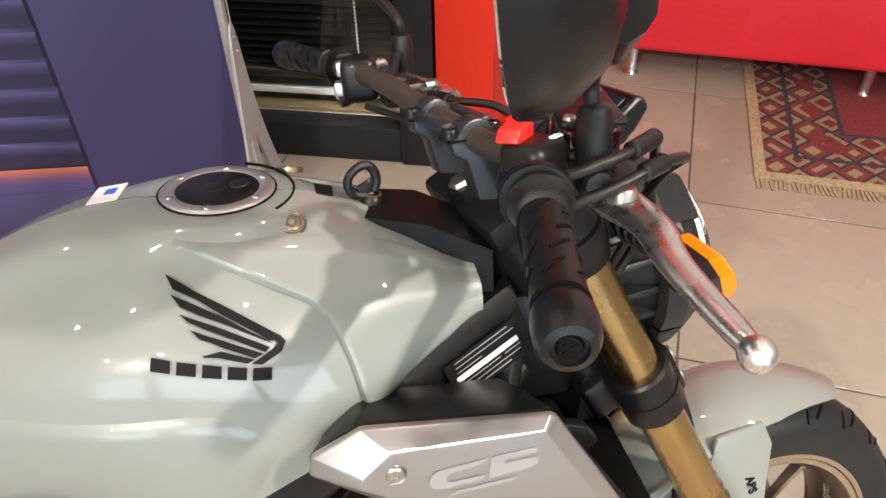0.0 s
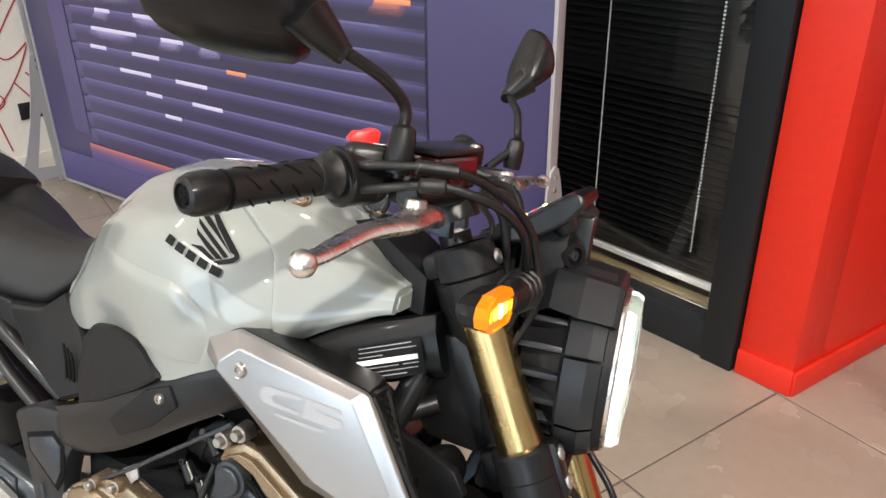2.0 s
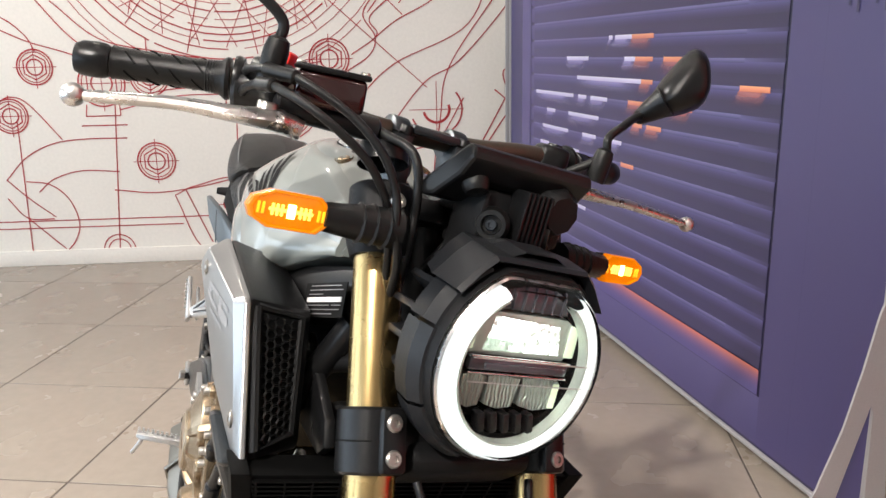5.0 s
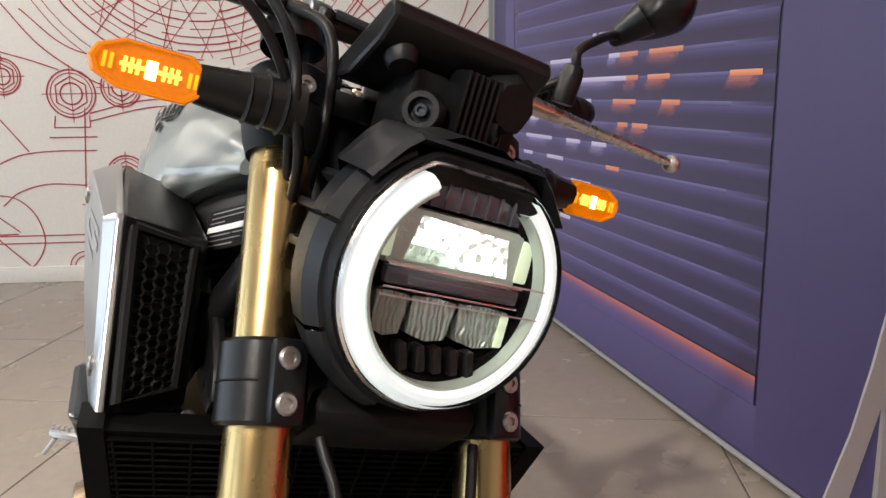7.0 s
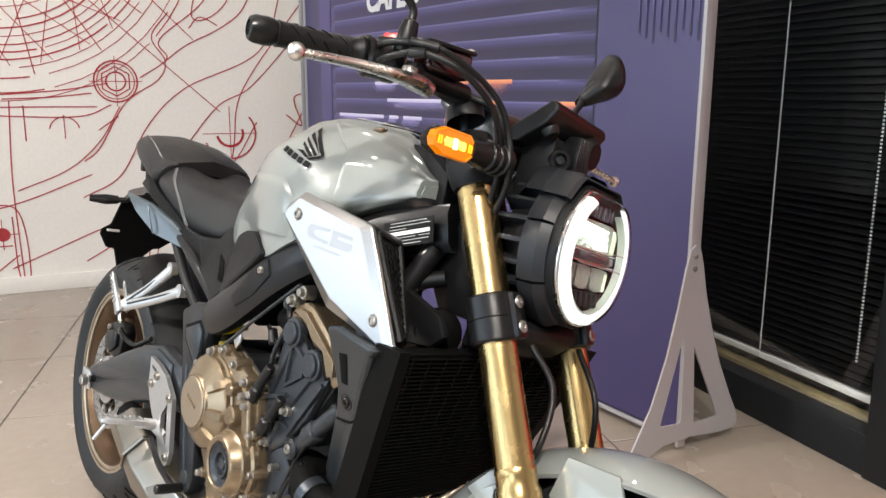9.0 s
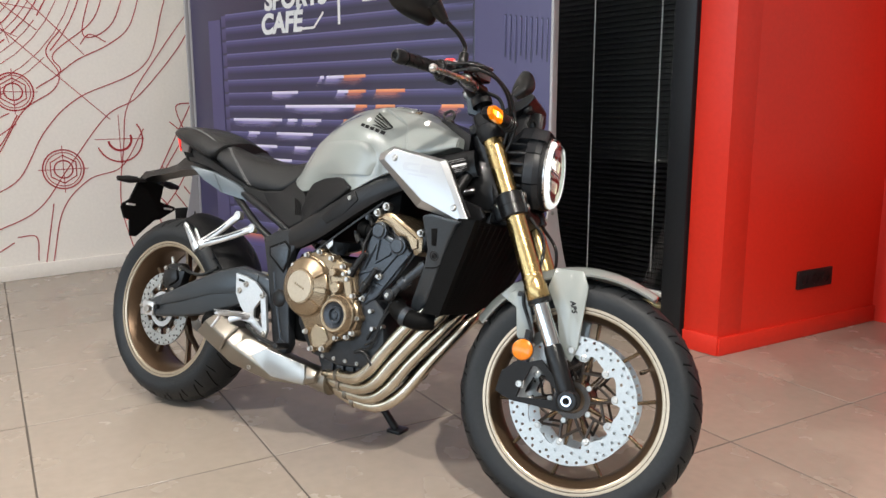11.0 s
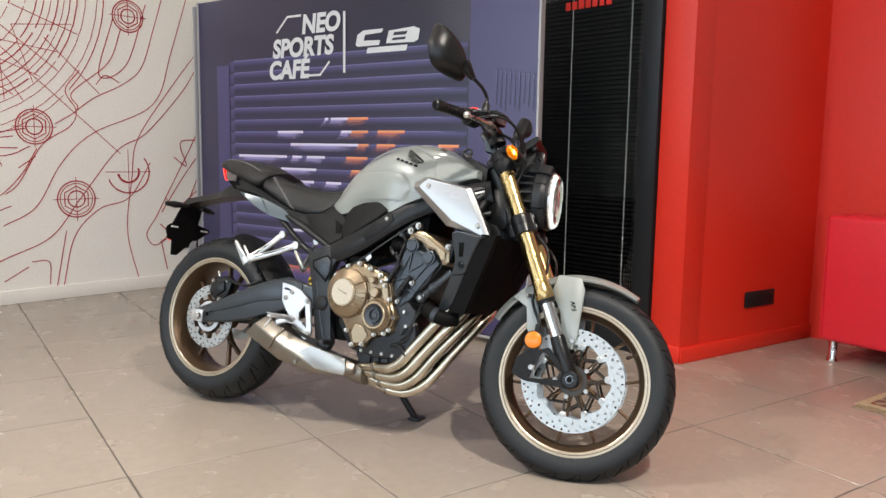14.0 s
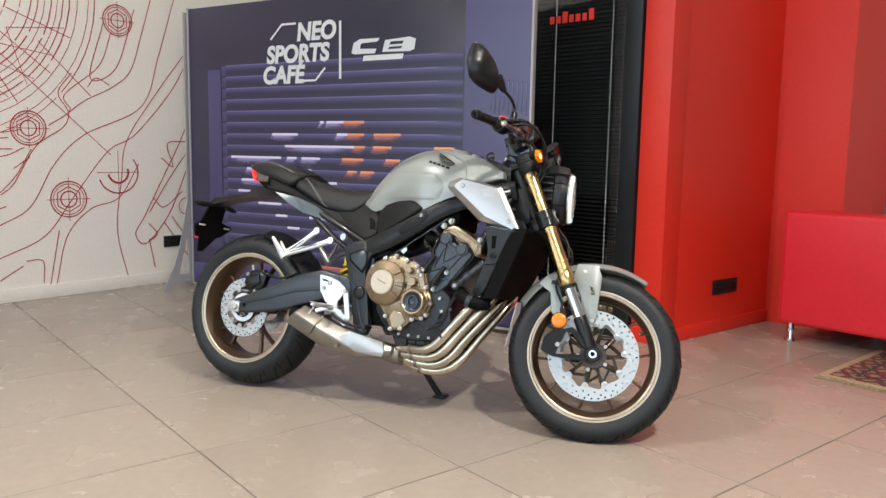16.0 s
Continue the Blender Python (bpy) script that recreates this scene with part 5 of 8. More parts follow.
part("upper_reflector", cat(lbox(0.0, 0.030, -0.014, 0.126, 0.046, 0.016, 0.004)), REFL, lamp, "faceted chrome reflector", FORK)
part("low_beam", moved(prism([(-0.050, 0.010), (-0.042, 0.050), (0.046, 0.046), (0.054, 0.012)], 0.0, 0.004, 0.002), mm @ Matrix.Translation((-0.006, 0, 0)) @ Matrix(((0, -1, 0, 0), (1, 0, 0, 0), (0, 0, 1, 0), (0, 0, 0, 1)))), BEAM, lamp, "glaring white low beam", FORK)
# added glowing plates: the light on the reflector's sides is emission
for o in (-1, 1):
    part("side_glow", cat(lbox(o * 0.066, 0.030, -0.008, 0.014, 0.036, 0.006, 0.002)), PALEGLOW, lamp, "pale plate glowing as the lit side of the reflector", FORK)
part("top_panel", lbox(0, 0.066, -0.010, 0.100, 0.020, 0.010, 0.002), SMOKE, lamp, "dark panel above the low beam", FORK)
for k in range(7):
    part("top_rib", lbox(-0.039 + 0.013 * k, 0.066, -0.004, 0.002, 0.020, 0.004, 0.0005), SMOKE, lamp, "", FORK)
part("divider_bar", cat(lbox(0, 0.0, -0.004, 0.128, 0.014, 0.012, 0.003), lbox(0.006, -0.001, 0.003, 0.104, 0.007, 0.004, 0.001)), SMOKE, lamp, "", FORK)
for z in (0.0085, -0.0085):
    part("divider_edge", lbox(0, z, 0.002, 0.128, 0.0016, 0.003, 0.0004), CHROME, lamp, "bright divider edge", FORK)
for k, (y0, y1) in enumerate(((-0.064, -0.034), (-0.032, 0.010), (0.012, 0.062))):
    cell = [[tuple(mm @ Vector((f, y0 + (y1 - y0) * a, z))) for a, z in ((0, -0.013), (0.55, -0.012), (1, -0.014), (0.92, -0.044), (0.5, -0.047), (0.1, -0.043))] for f in (-0.004, -0.018)]
    part("lower_reflector", loft(cell), FLUTED, lamp, "chrome high beam cell", FORK, 15)
part("side_glow", lbox(0.060, -0.030, -0.006, 0.010, 0.028, 0.006, 0.002), PALEGLOW, lamp, "", FORK)
for k in range(5):
    part("lower_rib", moved(box((0, 0, 0), (0.014, 0.008, 0.022), 0.002), mm @ Matrix.Translation((-0.004, -0.030 + 0.016 * k, -0.060)) @ Matrix.Rotation(0.3, 4, "X")), BLACK, lamp, "", FORK)
part("lens_rim", loft([lamp_ring(0.1015, -0.002, 0.0865), lamp_ring(0.1015, 0.005, 0.0865), lamp_ring(0.0995, 0.007, 0.085), lamp_ring(0.0990, 0.000, 0.084)], False), POLISHED, lamp, "", FORK)
lens = part("lens", loft([lamp_ring(0.0985, 0.002, 0.084), lamp_ring(0.0978, 0.014, 0.083), lamp_ring(0.092, 0.021, 0.079), lamp_ring(0.05, 0.0245, 0.05), lamp_ring(0.004, 0.0255, 0.004)]), LENS, lamp, "clear lens", FORK)
lens.visible_shadow = False
for z in (0.012, -0.012):
    part("lens_seam", lbox(0, z, 0.0225, 0.15, 0.0012, 0.0012, 0.0), ALU, lamp, "", FORK)
# bracket under the dash with rubber-mounted bolts
part("lamp_bracket", cat(box((1.205, -0.045, 0.960), (0.05, 0.008, 0.09), 0.003), box((1.205, 0.045, 0.960), (0.05, 0.008, 0.09), 0.003), box((1.200, 0.01, 0.985), (0.05, 0.11, 0.05), 0.008)), MATTE, lamp, "", FORK)
for o in (-1, 1):
    boss = part("bracket_boss", lathe([(0, 0.006), (0.009, 0.006), (0.010, 0.012), (0.0145, 0.012), (0.017, 0.006), (0.018, 0.0), (0, 0)], (1.2300, o * 0.030 - 0.002, 0.976), (0.75, o * 0.7, 0), 24), RUBBER, lamp, "black rubber grommet", FORK)
    part("bracket_bolt", bolt_head((1.2352, o * 0.035 - 0.002, 0.976), (0.75, o * 0.7, 0), 0.0062, 0.004), ENGINE, boss, "", FORK)
for k in range(6):
    part("bracket_rib", box((1.236, -0.012 + 0.006 * k, 0.985), (0.028, 0.003, 0.062), 0.001), BLACK, lamp, "", FORK)
part("horn_cover", lathe([(0, 0.030), (0.02, 0.030), (0.026, 0.022), (0.027, 0.0), (0, 0)], (1.218, 0.036, 1.004), (1, 0.05, -0.1), 8), MATTE, lamp, "", FORK)
part("lamp_under_cover", prism([(1.18, 0.76), (1.27, 0.755), (1.275, 0.735), (1.235, 0.70), (1.17, 0.70)], -0.075, 0.075, 0.012), MATTE, lamp, "", FORK)

# ---- indicators ----
def indicator(o, base, tip, m, hot=True):
    base, tip = Vector(base), Vector(tip)
    d = (tip - base).normalized()
    ind = part("indicator", tube([base, base + d * 0.035, base + d * 0.075], 0.018, 10, 4, [(0.021, 0.02), (0.019, 0.018), (0.015, 0.013)]), RUBBER, bike, "black stemmed indicator with amber lens, lit", m)
    for k in range(3):
        part("stem_rib", lathe([(0.019 - 0.001 * k, -0.002), (0.0218 - 0.001 * k, 0), (0.019 - 0.001 * k, 0.002)], base + d * (0.014 + 0.013 * k), d, 16), RUBBER, ind, "", m)
    q = Matrix.Translation(base + d * 0.075)
    a = Vector((1, 0, 0.05)).normalized()
    a = (a - d * a.dot(d)).normalized()
    b = d.cross(a)
    rot = Matrix(((d.x, a.x, b.x, 0), (d.y, a.y, b.y, 0), (d.z, a.z, b.z, 0), (0, 0, 0, 1)))

    def outline(f, k):
        return [q @ rot @ Vector((x * k + 0.031 * (1 - k), f, z * k)) for x, z in ((-0.006, 0.006), (0.006, 0.0165), (0.05, 0.0165), (0.066, 0.009), (0.07, 0), (0.066, -0.009), (0.05, -0.0165), (0.006, -0.0165), (-0.006, -0.006))]
    part("indicator_body", loft([outline(-0.026, 0.55), outline(-0.018, 0.88), outline(-0.006, 0.985), outline(0.002, 0.985)]), MATTE, ind, "", m, 20)
    part("indicator_lens", loft([outline(-0.003, 0.98), outline(-0.001, 1.02), outline(0.0075, 1.02), outline(0.0100, 0.97), outline(0.0100, 0.90), outline(0.0078, 0.85), outline(0.0082, 0.5)]), AMBER, ind, "lit amber lens", m, 15)
    for k in range(-7, 8):
        x = 0.031 + 0.0042 * k
        near = abs(k)
        if near in (1, 5):
            continue
        glow = AMBERHOT if near == 0 else AMBERWARM if near < 5 else AMBERRIB
        part("lens_rib", moved(box((x, 0.0092, 0), (0.0072 if near == 0 else 0.0026, 0.0016, 0.0125 if near == 0 else 0.0105), 0.0005), q @ rot), glow, ind, "", m)
    part("lens_core", moved(box((0.031, 0.0086, 0), (0.040, 0.0012, 0.0030), 0.0005), q @ rot), AMBERWARM, ind, "", m)


indicator(-1, (1.203, -0.1185, 0.949), (1.188, -0.257, 0.944), FORK)
indicator(1, (1.187, 0.101, 0.948), (1.177, 0.233, 0.950), FORK)


# ---- handlebar and controls ----
BR = [(0.962, -0.336, 1.018), (1.030, -0.200, 1.042), (1.063, -0.135, 1.041), (1.064, -0.070, 1.038)]
BL = [(1.013, 0.360, 1.073), (1.045, 0.225, 1.067), (1.058, 0.150, 1.060), (1.064, 0.070, 1.047)]
bar = part("handlebar", tube(BR + [(1.064, 0.0, 1.042)] + BL[::-1], 0.0112, 18, 8), BARM, bike, "bronze tapered handlebar", BARS)
for o in (-1, 1):
    v = o * 0.040 + 0.003
    zb = 1.042 + 0.05 * v
    cap_arc = [(1.064 + 0.0165 * math.cos(a), zb + 0.0165 * math.sin(a)) for a in np.linspace(0.15, math.pi - 0.15, 9)]
    riser = part("bar_clamp", cat(prism(cap_arc + [(1.040, zb + 0.001), (1.042, zb - 0.012), (1.054, zb - 0.020), (1.062, zb - 0.055), (1.100, zb - 0.062), (1.098, zb - 0.038), (1.088, zb - 0.014), (1.088, zb + 0.001)], v - 0.011, v + 0.011, 0.0025)), GREYP, bar, "dark grey bar clamp", BARS)
    part("clamp_split", box((1.064, v, zb), (0.052, 0.0225, 0.0016), 0), DEEP, riser, "", BARS)
    for x in (1.044, 1.084):
        part("clamp_screw", cat(lathe([(0.0, 0.006), (0.0042, 0.006), (0.0042, 0.010), (0.0066, 0.010), (0.0074, 0.0085), (0.0074, 0.0), (0, 0)], (x, v, zb - 0.001), (0, 0, 1), 16)), BLACK, riser, "", BARS)
for x, o in ((1.046, -1), (1.083, 1)):
    part("clamp_bridge", box((x, 0.003, 1.0475), (0.011, 0.066, 0.010), 0.003), GREYP, bar, "dark grey bridge between the clamps", BARS)


def grip(inner, outer, o):
    inner, outer = Vector(inner), Vector(outer)
    d = (outer - inner).normalized()
    L = (outer - inner).length
    g = part("grip", lathe([(0.0, 0), (0.0205, 0), (0.0215, 0.004), (0.0170, 0.010), (0.0156, 0.02), (0.0150, L * 0.55), (0.0158, L - 0.030), (0.0166, L - 0.026), (0.0, L - 0.026)], inner, d, 28), RUBBER, bar, "black rubber grip", BARS)
    a, b, _ = basis(d)
    gr = []
    for k in range(4):
        for j in range(5):
            t0 = 2 * math.pi * j / 5 + 0.4 * k
            gr.append(tube([inner + d * (0.025 + 0.021 * k + 0.0022 * q) + (a * math.cos(t0 + 0.16 * q) + b * math.sin(t0 + 0.16 * q)) * 0.0155 for q in range(6)], 0.0011, 5, 1))
    part("grip_groove", cat(*gr), DEEP, g, "", BARS)
    part("grip_rings", cat(*[lathe([(0.0154, -0.0007), (0.0168, 0), (0.0154, 0.0007)], inner + d * (0.012 + 0.0026 * k), d, 24) for k in range(5)]), RUBBER, g, "", BARS)
    end = part("bar_end", lathe([(0.0, -0.002), (0.0145, -0.002), (0.0168, 0.003), (0.0176, 0.010), (0.0168, 0.024), (0.0140, 0.030), (0.0098, 0.0315), (0.0098, 0.0285), (0.0, 0.0285)], outer - d * 0.022, d, 32), BLACK, bar, "black bar-end weight", BARS)
    part("bar_end_screw", cat(lathe([(0, 0.002), (0.006, 0.002), (0.0075, 0.0), (0, 0)], outer + d * 0.0065, d, 16), moved(box((0, 0, 0), (0.009, 0.002, 0.001), 0), Matrix.Translation(outer + d * 0.0087) @ Matrix(((a.x, b.x, d.x, 0), (a.y, b.y, d.y, 0), (a.z, b.z, d.z, 0), (0, 0, 0, 1)))),
                                  moved(box((0, 0, 0), (0.002, 0.009, 0.001), 0), Matrix.Translation(outer + d * 0.0087) @ Matrix(((a.x, b.x, d.x, 0), (a.y, b.y, d.y, 0), (a.z, b.z, d.z, 0), (0, 0, 0, 1))))), DEEP, end, "", BARS)


grip((1.022, -0.214, 1.040), (0.962, -0.336, 1.018), -1)
grip((1.042, 0.240, 1.068), (1.012, 0.368, 1.074), 1)


def along(inner, outer, s):
    return Vector(inner).lerp(Vector(outer), s)


# right switch housing with throttle drum and kill switch
rd = (Vector(BR[0]) - Vector(BR[1])).normalized()
ra, rb, _ = basis(rd)
sw = part("switch_housing", cat(lathe([(0, -0.004), (0.023, -0.004), (0.0255, 0.0), (0.0255, 0.014), (0.024, 0.018), (0.024, 0.040), (0.020, 0.044), (0, 0.044)], Vector((1.043, -0.172, 1.041)), rd, 26), moved(box((0, 0, 0), (0.042, 0.036, 0.05), 0.009, seg=3), Matrix.Translation((1.040, -0.180, 1.046)) @ pose(0, 0, 0, 0, 0, 25))), BLACK, bar, "black switch housing", BARS)
part("throttle_flange", lathe([(0.018, 0), (0.0240, 0.001), (0.0250, 0.005), (0.0230, 0.010), (0.018, 0.011)], Vector((1.022, -0.211, 1.040)), -rd, 28, True), BLACK, sw, "", BARS)
part("kill_switch", cat(moved(prism([(-0.013, -0.006), (-0.011, 0.004), (-0.004, 0.008), (0.003, 0.015), (0.010, 0.015), (0.013, 0.006), (0.013, -0.006)], -0.0085, 0.0085, 0.002), Matrix.Translation((1.030, -0.172, 1.072)) @ pose(0, 0, 0, 0, 22, 35))), REDSWITCH, sw, "red kill switch", BARS)
part("switch_mark", cat(*[moved(lathe([(0.0022, 0), (0.0032, 0), (0.0032, 0.0006), (0.0022, 0.0006)], (0, 0, 0), (0, 0, 1), 12, True), Matrix.Translation((1.050 + 0.005 * k, -0.188 + 0.002 * k, 1.0712))) for k in range(2)]), WHITEINK, sw, "", BARS)
# left switch cluster
swl = part("switch_housing", cat(moved(box((0, 0, 0), (0.040, 0.042, 0.048), 0.009, seg=3), Matrix.Translation((1.052, 0.208, 1.058)) @ pose(0, 0, 0, 0, 0, -20))), BLACK, bar, "black switch housing with grey buttons", BARS)
part("dip_switch", moved(box((0, 0, 0), (0.010, 0.018, 0.016), 0.003), Matrix.Translation((1.033, 0.212, 1.071)) @ pose(0, 0, 0, 0, 0, -20)), ALU, swl, "grey rocker button", BARS)
part("turn_switch", moved(box((0, 0, 0), (0.014, 0.020, 0.020), 0.004), Matrix.Translation((1.031, 0.214, 1.048)) @ pose(0, 0, 0, 0, 0, -20)), ALU, swl, "grey indicator button", BARS)
part("horn_switch", moved(lathe([(0, 0.012), (0.009, 0.010), (0.010, 0), (0, 0)], (0, 0, 0), (-1, 0, -0.3), 16), Matrix.Translation((1.036, 0.212, 1.040))), BLACK, swl, "", BARS)
part("hazard_switch", box((1.040, 0.222, 1.083), (0.018, 0.012, 0.006), 0.002), BLACK, swl, "", BARS)


def lever(piv, mid, tip, o, name):
    piv, mid, tip = Vector(piv), Vector(mid), Vector(tip)
    lv = part(name, tube([piv + Vector((0.012, o * -0.034, -0.002)), piv + Vector((0.004, o * -0.012, 0.001)), piv.lerp(mid, 0.4) + Vector((0.008, 0, 0)), mid, tip.lerp(mid, 0.3), tip], 0.006, 12, 8, [(0.010, 0.012), (0.0115, 0.020), (0.0080, 0.0150), (0.0062, 0.0118), (0.0056, 0.0098), (0.0050, 0.0072)], (0, 0, 1)), POLISHED, bar, "polished alloy lever with ball end", BARS)
    part("ball_end", lathe([(0.0105 * math.sin(a) if 0 < a < math.pi else 0, 0.0105 * -math.cos(a)) for a in np.linspace(0, math.pi, 12)], tip, (tip - mid), 20), POLISHED, lv, "", BARS)
    part("pivot_bolt", cat(lathe([(0, 0.004), (0.009, 0.004), (0.0105, 0.002), (0.0105, -0.016), (0, -0.016)], piv + Vector((0, 0, 0.012)), (0, 0, 1), 20)), BOLT, lv, "", BARS)
    return lv


lever((1.096, -0.200, 1.014), (1.078, -0.278, 1.004), (1.063, -0.358, 0.987), -1, "brake_lever")
lever((1.118, 0.170, 1.035), (1.128, 0.290, 1.038), (1.146, 0.398, 1.036), 1, "clutch_lever")
# brake master cylinder and fluid reservoir
mc = part("brake_master_cylinder", cat(rod((1.085, -0.190, 1.030), (1.108, -0.085, 1.034), 0.013, 18, bev=0.003), moved(box((0, 0, 0), (0.03, 0.05, 0.03), 0.006), Matrix.Translation((1.080, -0.150, 1.034)) @ pose(0, 0, 0, 0, 0, -12))), BLACK, bar, "black brake master cylinder", BARS)
rm = Matrix.Translation((1.101, -0.146, 1.062)) @ pose(0, 0, 0, 2, -6, 68)
part("fluid_reservoir", moved(box((0, 0, -0.006), (0.068, 0.042, 0.034), 0.006, seg=3), rm), FLUID, mc, "dark red translucent reservoir", BARS)
part("reservoir_lid", moved(box((0, 0, 0.0135), (0.073, 0.047, 0.006), 0.0025, seg=2), rm), BLACK, mc, "black reservoir lid", BARS)
for q in (-0.030, 0.030):
    part("lid_screw", bolt_head(rm @ Vector((q, 0.016 if q < 0 else -0.016, 0.016)), rm.to_3x3() @ Vector((0, 0, 1)), 0.005, 0.003), BOLT, mc, "", BARS)
part("clutch_perch", cat(rod((1.062, 0.165, 1.045), (1.118, 0.172, 1.036), 0.010, 14), box((1.09, 0.175, 1.04), (0.05, 0.028, 0.024), 0.005)), BLACK, bar, "black clutch lever perch", BARS)
part("cable_adjuster", rod((1.110, 0.150, 1.038), (1.112, 0.105, 1.040), 0.007, 12, bev=0.002), BLACK, bar, "", BARS)


def mirror(base, collar, joint, centre, e1, normal, w, h, label, shape=None):
    base, collar, joint, centre = map(Vector, (base, collar, joint, centre))
    st = part("mirror", tube([base, collar, collar + Vector((0, 0, 0.025)), collar.lerp(joint, 0.35) + Vector((0.003, 0, 0.022)), collar.lerp(joint, 0.7) + Vector((0, 0, 0.012)), joint], 0.0055, 12, 6), FRAME, bike, label, BARS)
    part("rubber_boot", lathe([(0.0, 0), (0.0115, 0), (0.0125, 0.004), (0.0125, 0.030), (0.0105, 0.040), (0.006, 0.043), (0, 0.043)], collar - Vector((0, 0, 0.032)), (0.05, 0, 1), 20), RUBBER, st, "", BARS)
    n = Vector(normal).normalized()
    e1 = Vector(e1)
    e1 = (e1 - n * e1.dot(n)).normalized()
    e2 = n.cross(e1)
    if e2.z < 0 and shape is None:
        e2 = -e2
    shape = shape or [(-1.0, -0.62), (-0.84, -0.86), (-0.10, -1.0), (0.30, -0.98), (0.66, -0.82), (0.96, -0.25), (1.0, 0.10), (0.96, 0.82), (0.80, 1.0), (0.50, 1.0), (-0.30, 0.62), (-0.80, 0.08), (-1.0, -0.36)]
    sp = smooth_path([Vector((a, b, 0)) for a, b in shape + shape[:1]], 2)[:-1]

    def ringm(k, f):
        return [centre + e1 * (p.x * w * k) + e2 * (p.y * h * k) + n * f for p in sp]
    part("mirror_housing", loft([ringm(0.35, -0.040), ringm(0.66, -0.034), ringm(0.90, -0.018), ringm(1.0, -0.002), ringm(1.0, 0.004), ringm(0.95, 0.005)]), BLACK, st, "black plastic mirror housing", BARS)
    part("mirror_glass", loft([ringm(0.945, 0.004), ringm(0.93, 0.0062), ringm(0.5, 0.0064)]), MIRROR, st, "reflecting mirror glass", BARS)
    part("mirror_neck", tube([joint - (centre - joint) * 0.12, joint, joint.lerp(centre, 0.5) - n * 0.018], 0.012, 14, 5, [0.0085, 0.012, 0.021]), BLACK, st, "", BARS)


mirror((1.075, -0.195, 1.045), (1.074, -0.198, 1.081), (1.033, -0.273, 1.143), (0.962, -0.315, 1.190), (-0.59, -0.79, 0.12), (-0.79, 0.575, 0.02), 0.080, 0.066, "black rear-view mirror on a bent stem")
KITE = [(-0.0525, -0.022), (-0.024, -0.031), (0.010, -0.031), (0.048, -0.026), (0.057, -0.016), (0.0565, -0.004), (0.043, 0.013), (0.019, 0.029), (-0.007, 0.030), (-0.036, 0.008), (-0.050, -0.010)]
mirror((1.085, 0.205, 1.050), (1.114, 0.235, 1.085), (1.082, 0.318, 1.158), (1.098, 0.361, 1.205), (0.166, 0.299, 0.940), (-0.770, 0.635, -0.066), 1.0, 1.0, "black rear-view mirror on a bent stem", KITE)

# cables and hoses
for pts, r in (([(1.040, -0.208, 1.050), (1.060, -0.214, 1.054), (1.094, -0.212, 1.058), (1.129, -0.194, 1.058), (1.165, -0.150, 1.040), (1.189, -0.120, 1.014), (1.199, -0.102, 0.984), (1.206, -0.095, 0.952), (1.200, -0.078, 0.915), (1.175, -0.060, 0.860)], 0.0042),
               ([(1.044, -0.208, 1.030), (1.070, -0.216, 1.036), (1.101, -0.217, 1.043), (1.121, -0.212, 1.045), (1.155, -0.194, 1.038), (1.176, -0.165, 1.024), (1.188, -0.130, 1.002), (1.191, -0.098, 0.965), (1.188, -0.085, 0.930), (1.170, -0.06, 0.87)], 0.0042),
               ([(1.112, -0.085, 1.034), (1.150, -0.060, 1.020), (1.165, -0.050, 0.960), (1.180, -0.055, 0.86), (1.215, -0.075, 0.76)], 0.005),
               ([(1.112, 0.105, 1.040), (1.150, 0.060, 1.030), (1.165, 0.02, 0.98), (1.14, -0.02, 0.88)], 0.0042), ([(1.05, 0.19, 1.03), (1.09, 0.10, 1.015), (1.13, 0.04, 0.99), (1.13, 0.0, 0.92)], 0.0038)):
    part("cable", tube(pts, r, 10, 8), RUBBER, bike, "black control cable", BARS)
for a, b in (((1.094, -0.212, 1.058), (1.129, -0.194, 1.058)), ((1.100, -0.217, 1.043), (1.124, -0.211, 1.045))):
    part("cable_boot", rod(a, b, 0.0068, 14, bev=0.002), RUBBER, bike, "black rubber cable boot", BARS)
part("brake_hose", tube([P(0.46, -0.07, 0.03), P(0.40, -0.06, 0.045), P(0.33, -0.078, 0.02), P(0.27, -0.082, -0.04), P(0.18, -0.085, -0.045), P(0.09, -0.09, -0.085)], 0.0045, 10, 8), RUBBER, bike, "black brake hose", FORK)
part("brake_hose", tube([P(0.46, 0.07, 0.03), P(0.38, 0.05, 0.05), P(0.30, 0.075, 0.01), P(0.2, 0.085, -0.045), P(0.09, 0.09, -0.085)], 0.0045, 10, 8), RUBBER, bike, "black brake hose", FORK)

# ---- dash ----
dm = Matrix.Translation((1.206, -0.008, 1.014)) @ pose(0, 0, 0, 0, -36, 0)
dash = part("dashboard", moved(prism([(-0.046, -0.004), (-0.047, 0.006), (-0.041, 0.012), (0.040, 0.012), (0.046, 0.005), (0.043, -0.006), (0.02, -0.013), (-0.026, -0.013)], -0.077, 0.077, 0.004, 2), dm), BLACK, bike, "black dashboard pod with dark display", FORK, 15)
part("display", moved(box((-0.001, 0, 0.0125), (0.070, 0.132, 0.003), 0.001), dm), DASH, dash, "dark glossy display", FORK)
for k in range(3):
    part("warning_lamp", moved(box((-0.02 + 0.012 * k, -0.060, 0.0145), (0.005, 0.004, 0.001), 0), dm), AMBERHOT if k != 1 else REDLAMP, dash, "", FORK)
part("display_mark", moved(box((-0.015, -0.02, 0.0145), (0.02, 0.03, 0.001), 0), dm), GREYINK, dash, "display text as plain bars", FORK)
